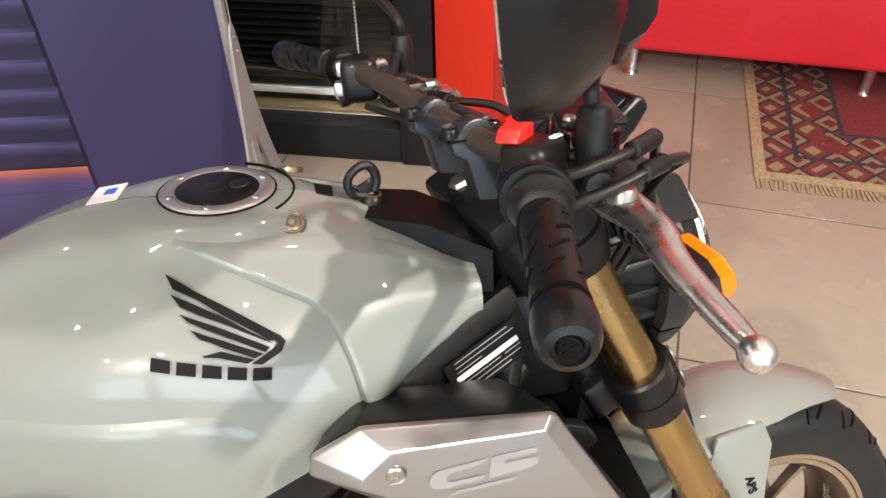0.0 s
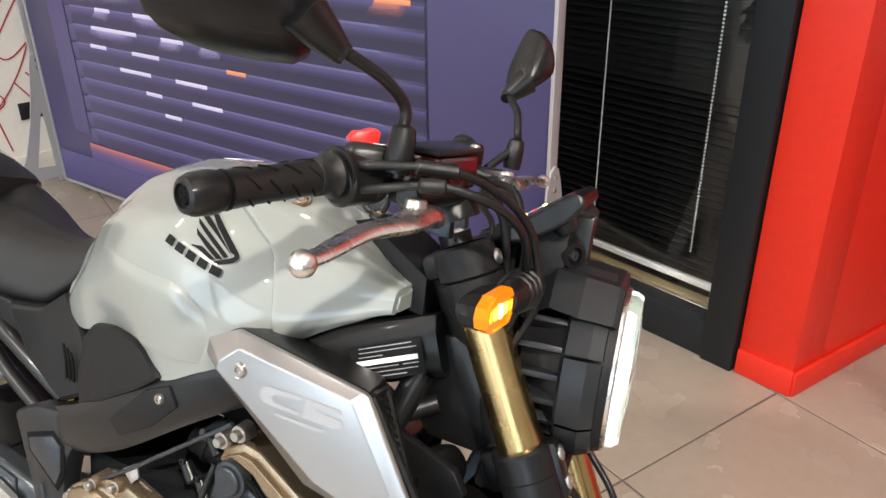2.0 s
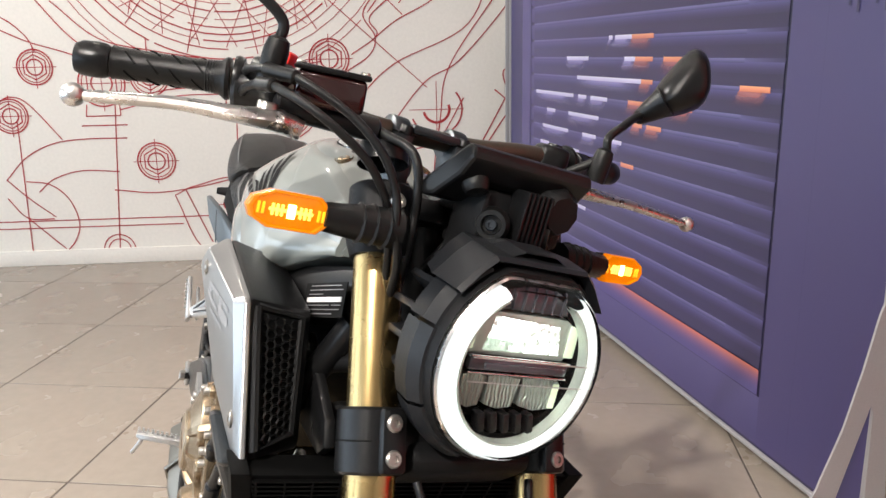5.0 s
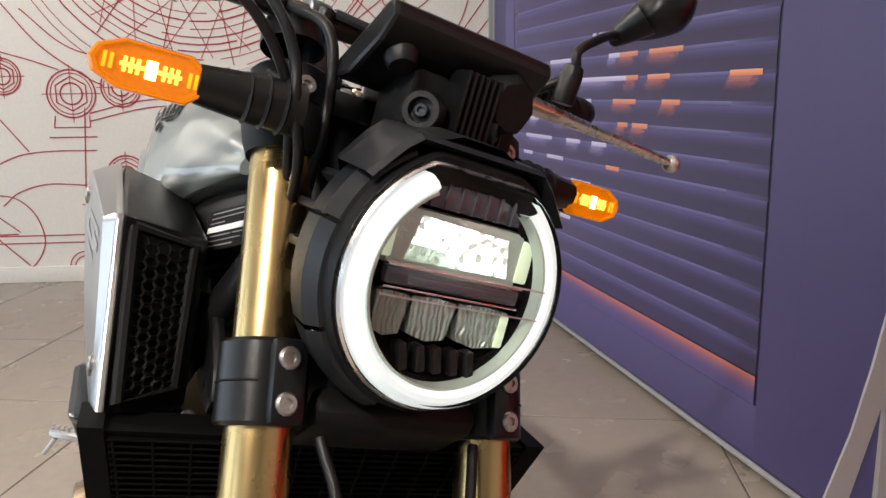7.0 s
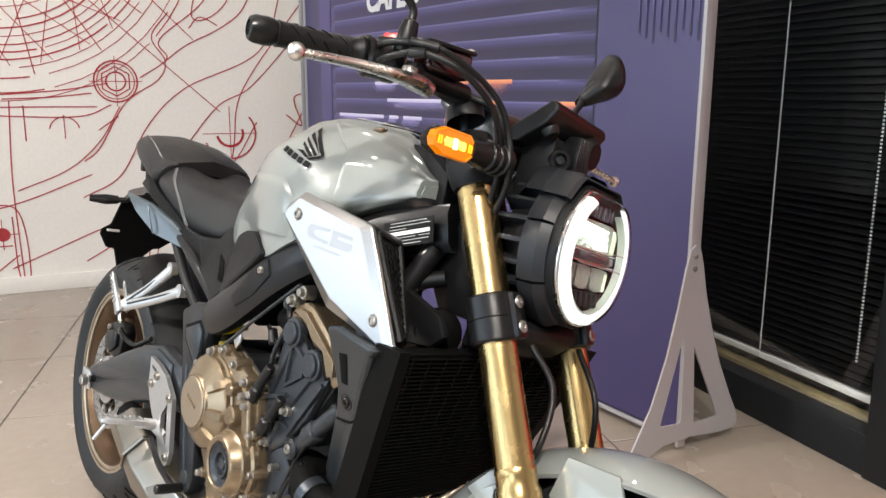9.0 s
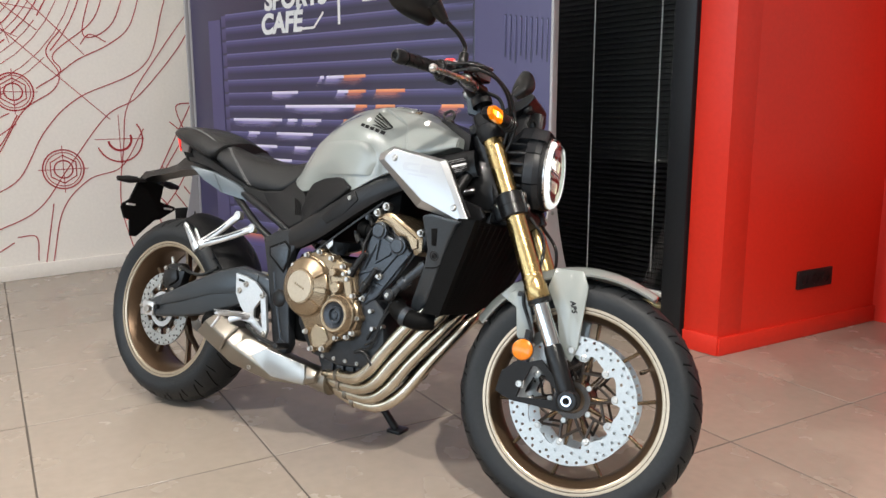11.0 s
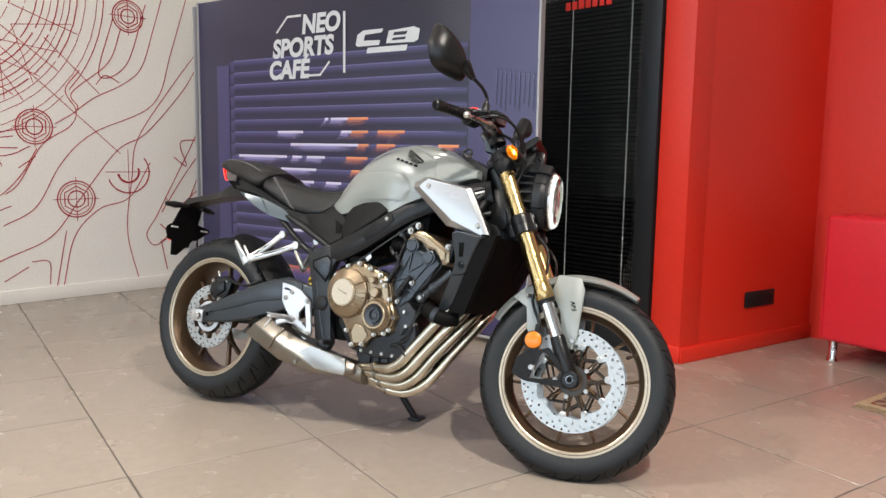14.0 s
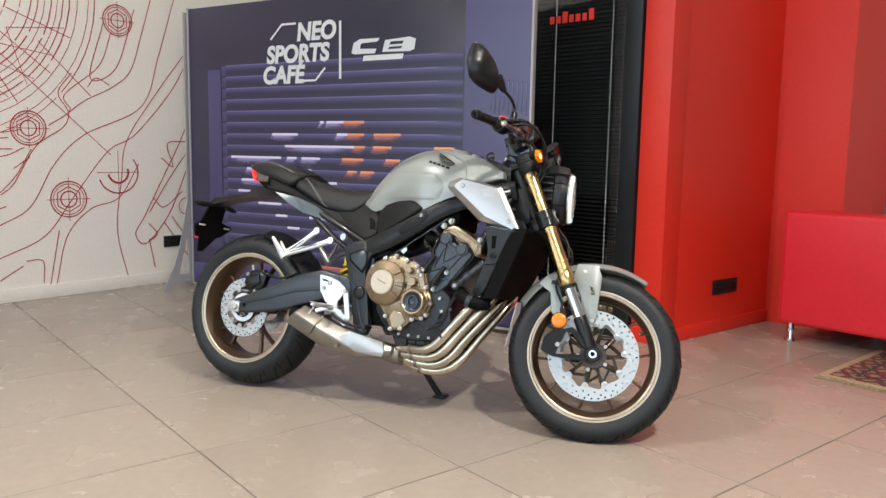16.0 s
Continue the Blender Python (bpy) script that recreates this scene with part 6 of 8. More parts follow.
part("dash_bracket", cat(box((1.170, 0.0, 0.985), (0.05, 0.09, 0.02), 0.004), box((1.16, 0.0, 0.965), (0.03, 0.06, 0.05), 0.004)), MATTE, dash, "", FORK)
for y in (-0.052, 0.038):
    part("dash_nub", moved(lathe([(0, 0.014), (0.010, 0.013), (0.013, 0.008), (0.014, 0), (0, 0)], (0.012, y, -0.010), (0, 0, -1), 18), dm), RUBBER, dash, "", FORK)

# ---- tank ----
#        x      top    shoulder       widest         lower          bottom
TANK = [(0.50, 0.800, 0.030, 0.795, 0.055, 0.775, 0.062, 0.760, 0.060, 0.748),
        (0.545, 0.886, 0.034, 0.868, 0.064, 0.825, 0.086, 0.785, 0.082, 0.745),
        (0.59, 0.934, 0.044, 0.912, 0.082, 0.865, 0.104, 0.810, 0.096, 0.750),
        (0.645, 0.974, 0.056, 0.946, 0.106, 0.893, 0.122, 0.830, 0.106, 0.772),
        (0.72, 1.002, 0.070, 0.974, 0.134, 0.916, 0.143, 0.845, 0.124, 0.774),
        (0.79, 1.008, 0.083, 0.984, 0.149, 0.925, 0.156, 0.856, 0.148, 0.756),
        (0.87, 1.003, 0.084, 0.976, 0.148, 0.920, 0.158, 0.862, 0.150, 0.792),
        (0.93, 0.993, 0.078, 0.964, 0.132, 0.910, 0.146, 0.865, 0.142, 0.820),
        (0.985, 0.974, 0.070, 0.950, 0.106, 0.907, 0.117, 0.880, 0.114, 0.856),
        (1.035, 0.948, 0.059, 0.930, 0.083, 0.907, 0.088, 0.893, 0.086, 0.882),
        (1.072, 0.924, 0.050, 0.914, 0.066, 0.908, 0.069, 0.902, 0.067, 0.897)]
TX = [row[0] for row in TANK]


def tank_at(x, t, out=0.0):
    """A point of the tank's right side: x along it, t from the top's middle (0) to the lower edge (1)."""
    i = float(np.interp(x, TX, np.arange(len(TX)))) / (len(TX) - 1)
    r = spline(TANK, i)
    prof = [(0.0, r[1]), (r[2] * 0.62, r[1] - (r[1] - r[3]) * 0.30), (r[2], r[3]), ((r[2] + r[4]) / 2 + 0.006, (r[3] + r[5]) / 2 + 0.003), (r[4], r[5]), (r[6], r[7]), (r[8], r[9])]
    v, w = spline(prof, t)
    if out:
        v2, w2 = spline(prof, min(t + 0.02, 1))
        v1, w1 = spline(prof, max(t - 0.02, 0))
        dv, dw = v2 - v1, w2 - w1
        k = math.hypot(dv, dw) or 1
        v, w = v - dw / k * out, w + dv / k * out
    return Vector((x, -v, w))


CAP = Vector((0.853, 0.006, 1.0045))


def round_cap(p):
    """Levels the tank's top round the filler cap."""
    d = math.hypot(p.x - CAP.x, p.y - 0.014)
    k = min(1.0, max(0.0, (0.104 - d) / 0.042))
    k = k * k * (3 - 2 * k)
    return Vector((p.x, p.y, p.z + (CAP.z - 0.0006 - 0.06 * (p.x - CAP.x) - p.z) * k))


rings = []
for x in np.linspace(0.50, 1.072, 120):
    half = [round_cap(tank_at(x, t)) for t in np.linspace(0, 1, 48)]
    ring = half + [Vector((p.x, -p.y, p.z)) for p in reversed(half[1:])]
    ring += [Vector((x, 0.03, half[-1].z + 0.01)), Vector((x, -0.03, half[-1].z + 0.01))]
    rings.append(ring)
tank = part("fuel_tank", loft(rings), PAINT, bike, "gloss grey sculpted fuel tank", sharp=60)


def tank_patch(f, nu=22, nt=16, out=0.004, side=-1):
    """A raised panel that follows the tank: f(a, b) gives x and t for a, b from 0 to 1."""
    top, low = [], []
    for i in range(nu):
        for j in range(nt):
            x, t = f(i / (nu - 1), j / (nt - 1))
            edge = min(1.0, 22 * i / (nu - 1), 6 * j / (nt - 1), 6 * (1 - j / (nt - 1)))
            top.append(tank_at(x, t, out * min(1, edge + 0.35)))
            low.append(tank_at(x, t, -0.002))
    V = top + low
    n = len(top)
    F = []
    for i in range(nu - 1):
        for j in range(nt - 1):
            a = i * nt + j
            F += [(a, a + 1, a + nt + 1, a + nt), (n + a, n + a + nt, n + a + nt + 1, n + a + 1)]
    for i in range(nu - 1):
        for j in (0, nt - 1):
            a = i * nt + j
            F.append((a, a + nt, n + a + nt, n + a))
    for j in range(nt - 1):
        for i in (0, nu - 1):
            a = i * nt + j
            F.append((a, a + 1, n + a + 1, n + a))
    V = [(p.x, p.y * -side, p.z) for p in V]
    return V, F


COWL_EDGE = [(0.20, 0.815), (0.26, 0.822), (0.315, 0.845), (0.395, 0.885), (0.463, 0.921), (0.53, 0.935), (0.60, 0.941), (0.725, 0.949), (0.86, 0.955), (1.0, 0.958)]


def cowl(a, b):
    t = 0.20 + 0.79 * b
    back = float(np.interp(t, [q[0] for q in COWL_EDGE], [q[1] for q in COWL_EDGE]))
    return back + (1.070 - back) * a, t


def flank(a, b):
    """The lower side panel of the tank: x and t for a from back to front, b from top to bottom."""
    w = 0.894 - 0.094 * b
    front = float(np.interp(w, (0.795, 0.839, 0.863, 0.886, 0.896), (0.862, 0.884, 0.876, 0.850, 0.815)))
    x = 0.61 + (front - 0.61) * a
    lo, hi = 0.0, 1.0
    for _ in range(22):
        t = (lo + hi) / 2
        lo, hi = (t, hi) if tank_at(x, t).z > w else (lo, t)
    return x, t


def flank_panel(side, nu=26, nt=16):
    V = []
    for i in range(nu):
        for j in range(nt):
            a, b = i / (nu - 1), j / (nt - 1)
            x, t = flank(a, b)
            rise = min(1.0, 9 * (1 - a), 7 * b) ** 0.6 * min(1.0, 1.6 * a)
            p = tank_at(x, t, -0.0015 + 0.0075 * rise)
            V.append((p.x, p.y * -side, p.z))
    return V, [(i * nt + j, i * nt + j + 1, (i + 1) * nt + j + 1, (i + 1) * nt + j) for i in range(nu - 1) for j in range(nt - 1)]


for side in (-1, 1):
    part("tank_cowl", tank_patch(cowl, 40, 60, 0.008, side), PAINT, tank, "gloss grey side cowl", sharp=50)
    part("tank_flank", flank_panel(side), PAINT, tank, "raised lower side of the tank", sharp=60)
# wing-shaped emblem and word mark as plain shapes on the tank
def on_tank(x, w):
    """The right side's point at x whose height is w."""
    lo, hi = 0.0, 1.0
    for _ in range(24):
        t = (lo + hi) / 2
        if tank_at(x, t).z > w:
            lo = t
        else:
            hi = t
    return tank_at(x, t, 0.0026)


def tank_decal(name, polys, side, label):
    g = []
    for poly in polys:
        n = len(poly)
        rows = 7
        half = n // 2
        pts = []
        for k in range(rows):
            for a, b in zip(poly[:half], reversed(poly[half:])):
                x = a[0] + (b[0] - a[0]) * k / (rows - 1)
                w = a[1] + (b[1] - a[1]) * k / (rows - 1)
                q = on_tank(x, w)
                pts.append((q.x, q.y * -side, q.z))
        g.append((pts, [(k * half + j, k * half + j + 1, (k + 1) * half + j + 1, (k + 1) * half + j) for k in range(rows - 1) for j in range(half - 1)]))
    for piece in g:
        part(name, piece, BLACKINK, tank, label)


# feathers: the upper edge outwards, then the lower edge back
WING = [[(0.815, 0.980), (0.837, 0.969), (0.858, 0.959), (0.892, 0.939), (0.889, 0.935), (0.856, 0.955), (0.839, 0.9645), (0.821, 0.972)],
        [(0.892, 0.939), (0.898, 0.935), (0.901, 0.931), (0.897, 0.926), (0.882, 0.922), (0.874, 0.9245), (0.891, 0.9295), (0.8948, 0.9315), (0.8935, 0.9335), (0.889, 0.935)],
        [(0.819, 0.970), (0.836, 0.963), (0.853, 0.9555), (0.890, 0.9335), (0.8925, 0.9315), (0.855, 0.951), (0.840, 0.957), (0.826, 0.963)],
        [(0.825, 0.960), (0.839, 0.9545), (0.855, 0.948), (0.889, 0.9310), (0.885, 0.9290), (0.856, 0.944), (0.842, 0.950), (0.831, 0.955)],
        [(0.832, 0.951), (0.842, 0.947), (0.856, 0.9415), (0.884, 0.9283), (0.877, 0.9275), (0.856, 0.9375), (0.847, 0.942), (0.839, 0.945)],
        [(0.839, 0.936), (0.853, 0.9365), (0.877, 0.9265), (0.871, 0.9255), (0.851, 0.933), (0.841, 0.935)]]
for side in (-1, 1):
    tank_decal("tank_emblem", WING, side, "black wing-shaped emblem")
    tank_decal("tank_wordmark", [[(0.803 + 0.0180 * k, 0.9405 - 0.0047 * k), (0.8165 + 0.0180 * k, 0.937 - 0.0047 * k), (0.8150 + 0.0180 * k, 0.929 - 0.0049 * k), (0.801 + 0.0180 * k, 0.9325 - 0.0049 * k)] for k in range(5)], side, "black word mark as plain bars")
# filler cap
cup = Vector((0.06, 0.0, 1)).normalized()
cap = part("filler_cap", lathe([(0.036, 0.002), (0.038, 0.003), (0.0475, 0.0028), (0.0495, 0.0012), (0.050, -0.010), (0.036, -0.010)], CAP, cup, 56, True), ALU, tank, "silver and black filler cap")
part("cap_centre", cat(lathe([(0, 0.0036), (0.033, 0.0036), (0.0368, 0.0018), (0.0368, -0.004), (0, -0.004)], CAP, cup, 48), moved(box((-0.006, 0.0, 0.0036), (0.026, 0.018, 0.0012), 0.0005), Matrix.Translation(CAP)), moved(lathe([(0, 0.0052), (0.0085, 0.0050), (0.0095, 0.0036), (0, 0.003)], (0.019, 0.0, 0), (0, 0, 1), 20), Matrix.Translation(CAP))), BLACK, cap, "black centre")
for k in range(6):
    a = 2 * math.pi * k / 6 + 0.4
    part("cap_screw", bolt_head(CAP + Vector((0.0418 * math.cos(a), 0.0418 * math.sin(a), 0.0022 - 0.06 * 0.0418 * math.cos(a))), cup, 0.0035, 0.002), BOLT, cap)
part("cap_joint", lathe([(0.0498, 0.0), (0.0498, 0.0008), (0.0512, 0.0008), (0.0512, 0.0)], CAP, cup, 56, True), DEEP, tank, "thin dark joint round the cap")
part("cap_gap", tube([CAP + Vector((0.0655 * math.cos(a), 0.0655 * math.sin(a), -0.0018 - 0.06 * 0.0655 * math.cos(a))) for a in np.linspace(-0.7, 1.25, 18)], 0.0016, 6, 1), DEEP, tank, "dark joint round the cap's surround")


def tank_top(x, y):
    return min((round_cap(Vector((q.x, q.y if y < 0 else -q.y, q.z))) for q in (tank_at(x, t) for t in np.linspace(0, 0.6, 60))), key=lambda q: abs(q.y - y)).z


for o in (-1, 1):
    bz = tank_top(0.915, 0.006 + o * 0.054)
    part("tank_bolt", cat(lathe([(0.011, 0.0), (0.0125, 0.001), (0.0125, -0.004), (0.011, -0.004)], (0.915, 0.006 + o * 0.054, bz - 0.0006), (0.12, o * 0.4, 1), 24, True), bolt_head((0.915, 0.006 + o * 0.054, bz - 0.0018), (0.12, o * 0.4, 1), 0.0085, 0.003)), BRONZE, tank, "recessed tank bolt")
part("tank_label", moved(box((0, 0, 0), (0.016, 0.028, 0.0012), 0), Matrix.Translation((0.944, 0.012, tank_top(0.944, 0.012) + 0.0004)) @ pose(0, 0, 0, -7, 17, 0)), BLACKINK, tank, "small black label")
part("tank_sticker", moved(box((0, 0, 0), (0.026, 0.048, 0.0008), 0), Matrix.Translation((0.757, 0.024, tank_top(0.757, 0.024) + 0.0010)) @ pose(0, 0, 0, -7, -4, 0)), WHITEINK, tank, "white paper sticker")
part("sticker_mark", moved(box((0.002, 0.004, 0), (0.010, 0.016, 0.0012), 0), Matrix.Translation((0.757, 0.024, tank_top(0.757, 0.024) + 0.0012)) @ pose(0, 0, 0, -7, -4, 0)), BLUEINK, tank, "blue print as a plain bar")

# ignition switch with its key
ign = part("ignition_cover", loft([[(0.966, -0.018, 0.974), (0.966, 0.026, 0.974), (0.966, 0.026, 0.94), (0.966, -0.018, 0.94)], [(0.988, -0.030, 0.975), (0.988, 0.036, 0.975), (0.988, 0.036, 0.93), (0.988, -0.030, 0.93)], [(1.03, -0.036, 0.966), (1.03, 0.040, 0.966), (1.03, 0.042, 0.90), (1.03, -0.042, 0.90)], [(1.088, -0.040, 0.934), (1.088, 0.040, 0.934), (1.088, 0.042, 0.89), (1.088, -0.042, 0.89)]]), MATTE, bike, "black ignition cover with key", sharp=20)
part("key_lock", lathe([(0, 0.010), (0.010, 0.010), (0.012, 0.007), (0.013, 0.0), (0, 0)], (0.986, 0.010, 0.971), (0.15, 0, 1), 20), BLACK, ign)
part("lock_ring", lathe([(0.0085, 0), (0.0085, 0.0012), (0.0065, 0.0012), (0.0065, 0)], (0.9873, 0.010, 0.981), (0.15, 0, 1), 18, True), BRONZE, ign)
KEY = Matrix.Translation((0.986, 0.010, 0.980)) @ pose(0, 0, 0, -8, -20, 20)
key = part("key", moved(tube([(-0.005, 0.0, 0.002), (-0.013, 0.0, 0.010), (-0.014, 0.0, 0.021), (-0.007, 0.0, 0.028), (0.006, 0.0, 0.029), (0.013, 0.0, 0.022), (0.012, 0.0, 0.010), (0.005, 0.0, 0.002)], 0.004, 8, 4, [(0.004, 0.0045)] * 8, (0, 1, 0)), KEY), RUBBER, ign, "black key head with an open bow")
part("key_web", moved(box((0, 0, 0.009), (0.018, 0.004, 0.012), 0.0015), KEY), RUBBER, key)
part("key_blade", moved(box((0, 0, -0.002), (0.007, 0.0022, 0.010), 0.0004), KEY), BRONZE, key, "brass key blade")

# ---- seats ----
def cushion(name, rows, label, x_per):
    """A padded seat with soft creases: rows of x, middle height, then the crease points of the half section, the lower edge last."""
    rings = []
    for i in np.linspace(0, 1, x_per):
        r = spline(rows, i)
        half = [(0.0, r[1])] + [(r[k], r[k + 1]) for k in range(2, len(rows[0]), 2)]
        half.append((half[-1][0] * 0.6, half[-1][1] - 0.012))
        for share in (0.28, 0.25):
            cut = [half[0]]
            for a, b in zip(half[:-1], half[1:]):
                cut += [(a[0] + (b[0] - a[0]) * share, a[1] + (b[1] - a[1]) * share), (b[0] - (b[0] - a[0]) * share, b[1] - (b[1] - a[1]) * share)]
            half = cut + [half[-1]]
        rings.append([(r[0], -y, z) for y, z in half] + [(r[0], y, z) for y, z in half[:0:-1]])
    return part(name, loft(rings), SEAT, bike, label, sharp=40)


#         x      middle  crease          ridge           lower edge
RIDER = [(0.205, 0.845, 0.064, 0.880, 0.102, 0.852, 0.120, 0.818), (0.235, 0.848, 0.064, 0.879, 0.103, 0.848, 0.116, 0.798), (0.262, 0.853, 0.066, 0.864, 0.102, 0.840, 0.111, 0.782), (0.30, 0.852, 0.074, 0.848, 0.095, 0.822, 0.104, 0.763),
         (0.345, 0.846, 0.063, 0.838, 0.084, 0.802, 0.095, 0.747), (0.40, 0.836, 0.050, 0.829, 0.069, 0.785, 0.081, 0.742), (0.445, 0.834, 0.042, 0.826, 0.058, 0.777, 0.069, 0.744), (0.475, 0.838, 0.034, 0.829, 0.048, 0.788, 0.056, 0.765),
         (0.505, 0.846, 0.025, 0.837, 0.036, 0.815, 0.041, 0.792), (0.527, 0.853, 0.014, 0.848, 0.020, 0.838, 0.024, 0.822)]
PILLION = [(-0.085, 0.925, 0.035, 0.922, 0.052, 0.916, 0.057, 0.905), (-0.05, 0.934, 0.060, 0.928, 0.080, 0.916, 0.086, 0.896), (0.0, 0.938, 0.075, 0.929, 0.096, 0.908, 0.102, 0.878), (0.06, 0.935, 0.085, 0.923, 0.106, 0.896, 0.113, 0.858),
           (0.12, 0.926, 0.090, 0.911, 0.112, 0.880, 0.119, 0.840), (0.165, 0.916, 0.090, 0.899, 0.112, 0.868, 0.120, 0.828), (0.192, 0.908, 0.089, 0.890, 0.108, 0.866, 0.116, 0.838), (0.212, 0.900, 0.086, 0.882, 0.096, 0.872, 0.102, 0.862), (0.226, 0.892, 0.080, 0.878, 0.084, 0.874, 0.087, 0.870)]
seat1 = cushion("rider_seat", RIDER, "black vinyl rider seat with a recessed top and creased sides", 64)
seat2 = cushion("pillion_seat", PILLION, "black vinyl pillion seat with grey stitching", 48)


def on_side(rows, x, f):
    """A point of a seat's side: f from the crease (0) over the ridge (1) to the lower edge (2)."""
    r = spline(rows, float(np.interp(x, [q[0] for q in rows], np.arange(len(rows)))) / (len(rows) - 1))
    k = 2 if f < 1 else 4
    f = f if f < 1 else f - 1
    return r[0], r[k] + (r[k + 2] - r[k]) * f, r[k + 1] + (r[k + 3] - r[k + 1]) * f


for owner, rows, way in ((seat2, PILLION, ((-0.04, 0.10), (0.02, 0.12), (0.08, 0.20), (0.13, 0.35), (0.165, 0.5))), (seat1, RIDER, ((0.214, 0.45), (0.236, 0.70), (0.262, 1.05), (0.295, 1.40), (0.320, 1.70), (0.340, 1.94)))):
    for side in (-1, 1):
        for gap in (0.0, 0.009):
            pts = [on_side(rows, x + gap, f) for x, f in way]
            part("stitching", tube([(x, side * (y + 0.0004), z + 0.0003) for x, y, z in pts], 0.0010, 5, 4), STITCH, owner, "grey stitched seam")
# ---- tail ----
for o in (-1, 1):
    tp = part("tail_panel", shell([(0.128, o * 0.156, 0.793), (0.222, o * 0.136, 0.780), (0.300, o * 0.112, 0.752), (0.350, o * 0.094, 0.722), (0.386, o * 0.078, 0.691), (0.345, o * 0.096, 0.699), (0.265, o * 0.132, 0.716), (0.190, o * 0.149, 0.752)], (0, -o * 0.016, 0), 0.005), TAILP, bike, "slate grey tail panel", sharp=14)
    part("panel_crease", tube([(0.224, o * 0.1365, 0.778), (0.245, o * 0.1365, 0.750), (0.266, o * 0.1335, 0.718)], 0.0016, 6, 4), TAILP, tp)
    part("tail_fairing", shell([(-0.015, o * 0.055, 0.868), (0.06, o * 0.098, 0.862), (0.19, o * 0.112, 0.812), (0.33, o * 0.090, 0.748), (0.40, o * 0.078, 0.735), (0.46, o * 0.085, 0.676), (0.41, o * 0.082, 0.690), (0.30, o * 0.100, 0.738), (0.19, o * 0.118, 0.790), (0.06, o * 0.100, 0.812), (0.0, o * 0.06, 0.835)], (0, -o * 0.02, 0), 0.005), MATTE, bike, "black tail fairing", sharp=20)
    part("tail_cheek", shell([(-0.078, o * 0.040, 0.893), (-0.01, o * 0.088, 0.898), (0.055, o * 0.105, 0.868), (0.045, o * 0.100, 0.840), (-0.030, o * 0.066, 0.846)], (0, -o * 0.014, 0), 0.004), CHEEK, bike, "taupe grey tail cheek", sharp=20)
    part("side_cover", shell([(0.395, o * 0.090, 0.738), (0.46, o * 0.077, 0.742), (0.505, o * 0.070, 0.775), (0.555, o * 0.088, 0.752), (0.595, o * 0.108, 0.732), (0.600, o * 0.118, 0.655), (0.548, o * 0.112, 0.628), (0.462, o * 0.104, 0.672)], (0, -o * 0.03, 0), 0.008), MATTE, bike, "matte black side cover", sharp=20)
    for k in range(3):
        part("cover_slot", tube([(0.556 + 0.009 * k, o * (0.1085 + 0.001 * k), 0.722 - 0.004 * k), (0.566 + 0.009 * k, o * (0.112 + 0.001 * k), 0.70), (0.570 + 0.009 * k, o * (0.114 + 0.001 * k), 0.675)], 0.0022, 6, 4), DEEP, bike)
    part("knee_pad", shell([(0.596, o * 0.106, 0.745), (0.625, o * 0.116, 0.772), (0.680, o * 0.134, 0.786), (0.742, o * 0.148, 0.791), (0.764, o * 0.153, 0.786), (0.802, o * 0.160, 0.762), (0.765, o * 0.156, 0.736), (0.675, o * 0.144, 0.683), (0.613, o * 0.130, 0.646), (0.594, o * 0.118, 0.690)], (0, -o * 0.03, 0), 0.008), MATTE, bike, "black textured knee pad", sharp=20)
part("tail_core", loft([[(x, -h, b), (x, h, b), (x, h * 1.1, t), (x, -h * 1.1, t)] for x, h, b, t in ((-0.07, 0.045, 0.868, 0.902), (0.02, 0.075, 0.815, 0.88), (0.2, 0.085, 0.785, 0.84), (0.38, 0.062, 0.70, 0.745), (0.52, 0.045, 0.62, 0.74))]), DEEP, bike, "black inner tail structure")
tl = part("tail_light", loft([[(-0.060, -0.058, 0.896), (-0.060, 0.058, 0.896), (-0.045, 0.052, 0.852), (-0.045, -0.052, 0.852)], [(-0.092, -0.040, 0.898), (-0.092, 0.040, 0.898), (-0.070, 0.040, 0.850), (-0.070, -0.040, 0.850)]]), REDLAMP, bike, "lit red tail light", sharp=20)
part("tail_light_side", loft([[(-0.080, -0.046, 0.892), (-0.066, -0.056, 0.890), (-0.046, -0.056, 0.854), (-0.062, -0.044, 0.852)], [(-0.080, -0.048, 0.892), (-0.066, -0.0585, 0.890), (-0.046, -0.0585, 0.854), (-0.062, -0.047, 0.852)]]), REDLAMP, tl)
part("tail_under", loft([[(x, -h + y, b), (x, h + y, b), (x, h * 0.8 + y, t), (x, -h * 0.8 + y, t)] for x, h, b, t, y in ((0.08, 0.055, 0.79, 0.83, 0), (-0.04, 0.05, 0.785, 0.828, 0), (-0.10, 0.040, 0.776, 0.806, 0.012), (-0.16, 0.038, 0.769, 0.793, 0.02), (-0.25, 0.040, 0.756, 0.780, 0.03), (-0.315, 0.044, 0.738, 0.768, 0.04))]), BLACK, bike, "black plate carrier arm", sharp=20)
HOLD = [(0.012, 0.772), (0.070, 0.786), (0.104, 0.748), (0.112, 0.668), (0.182, 0.656), (0.190, 0.644), (0.135, 0.601), (0.115, 0.598), (0.058, 0.529), (0.028, 0.529), (0.006, 0.590), (-0.018, 0.594), (-0.044, 0.634), (-0.042, 0.648), (-0.020, 0.664), (-0.006, 0.735)]
hold = part("plate_holder", shell([(-0.318 - 0.30 * (0.786 - z), y, z) for y, z in HOLD], (0.012, 0, 0.003), 0.004), DEEP, bike, "black ribbed licence plate holder", sharp=15)
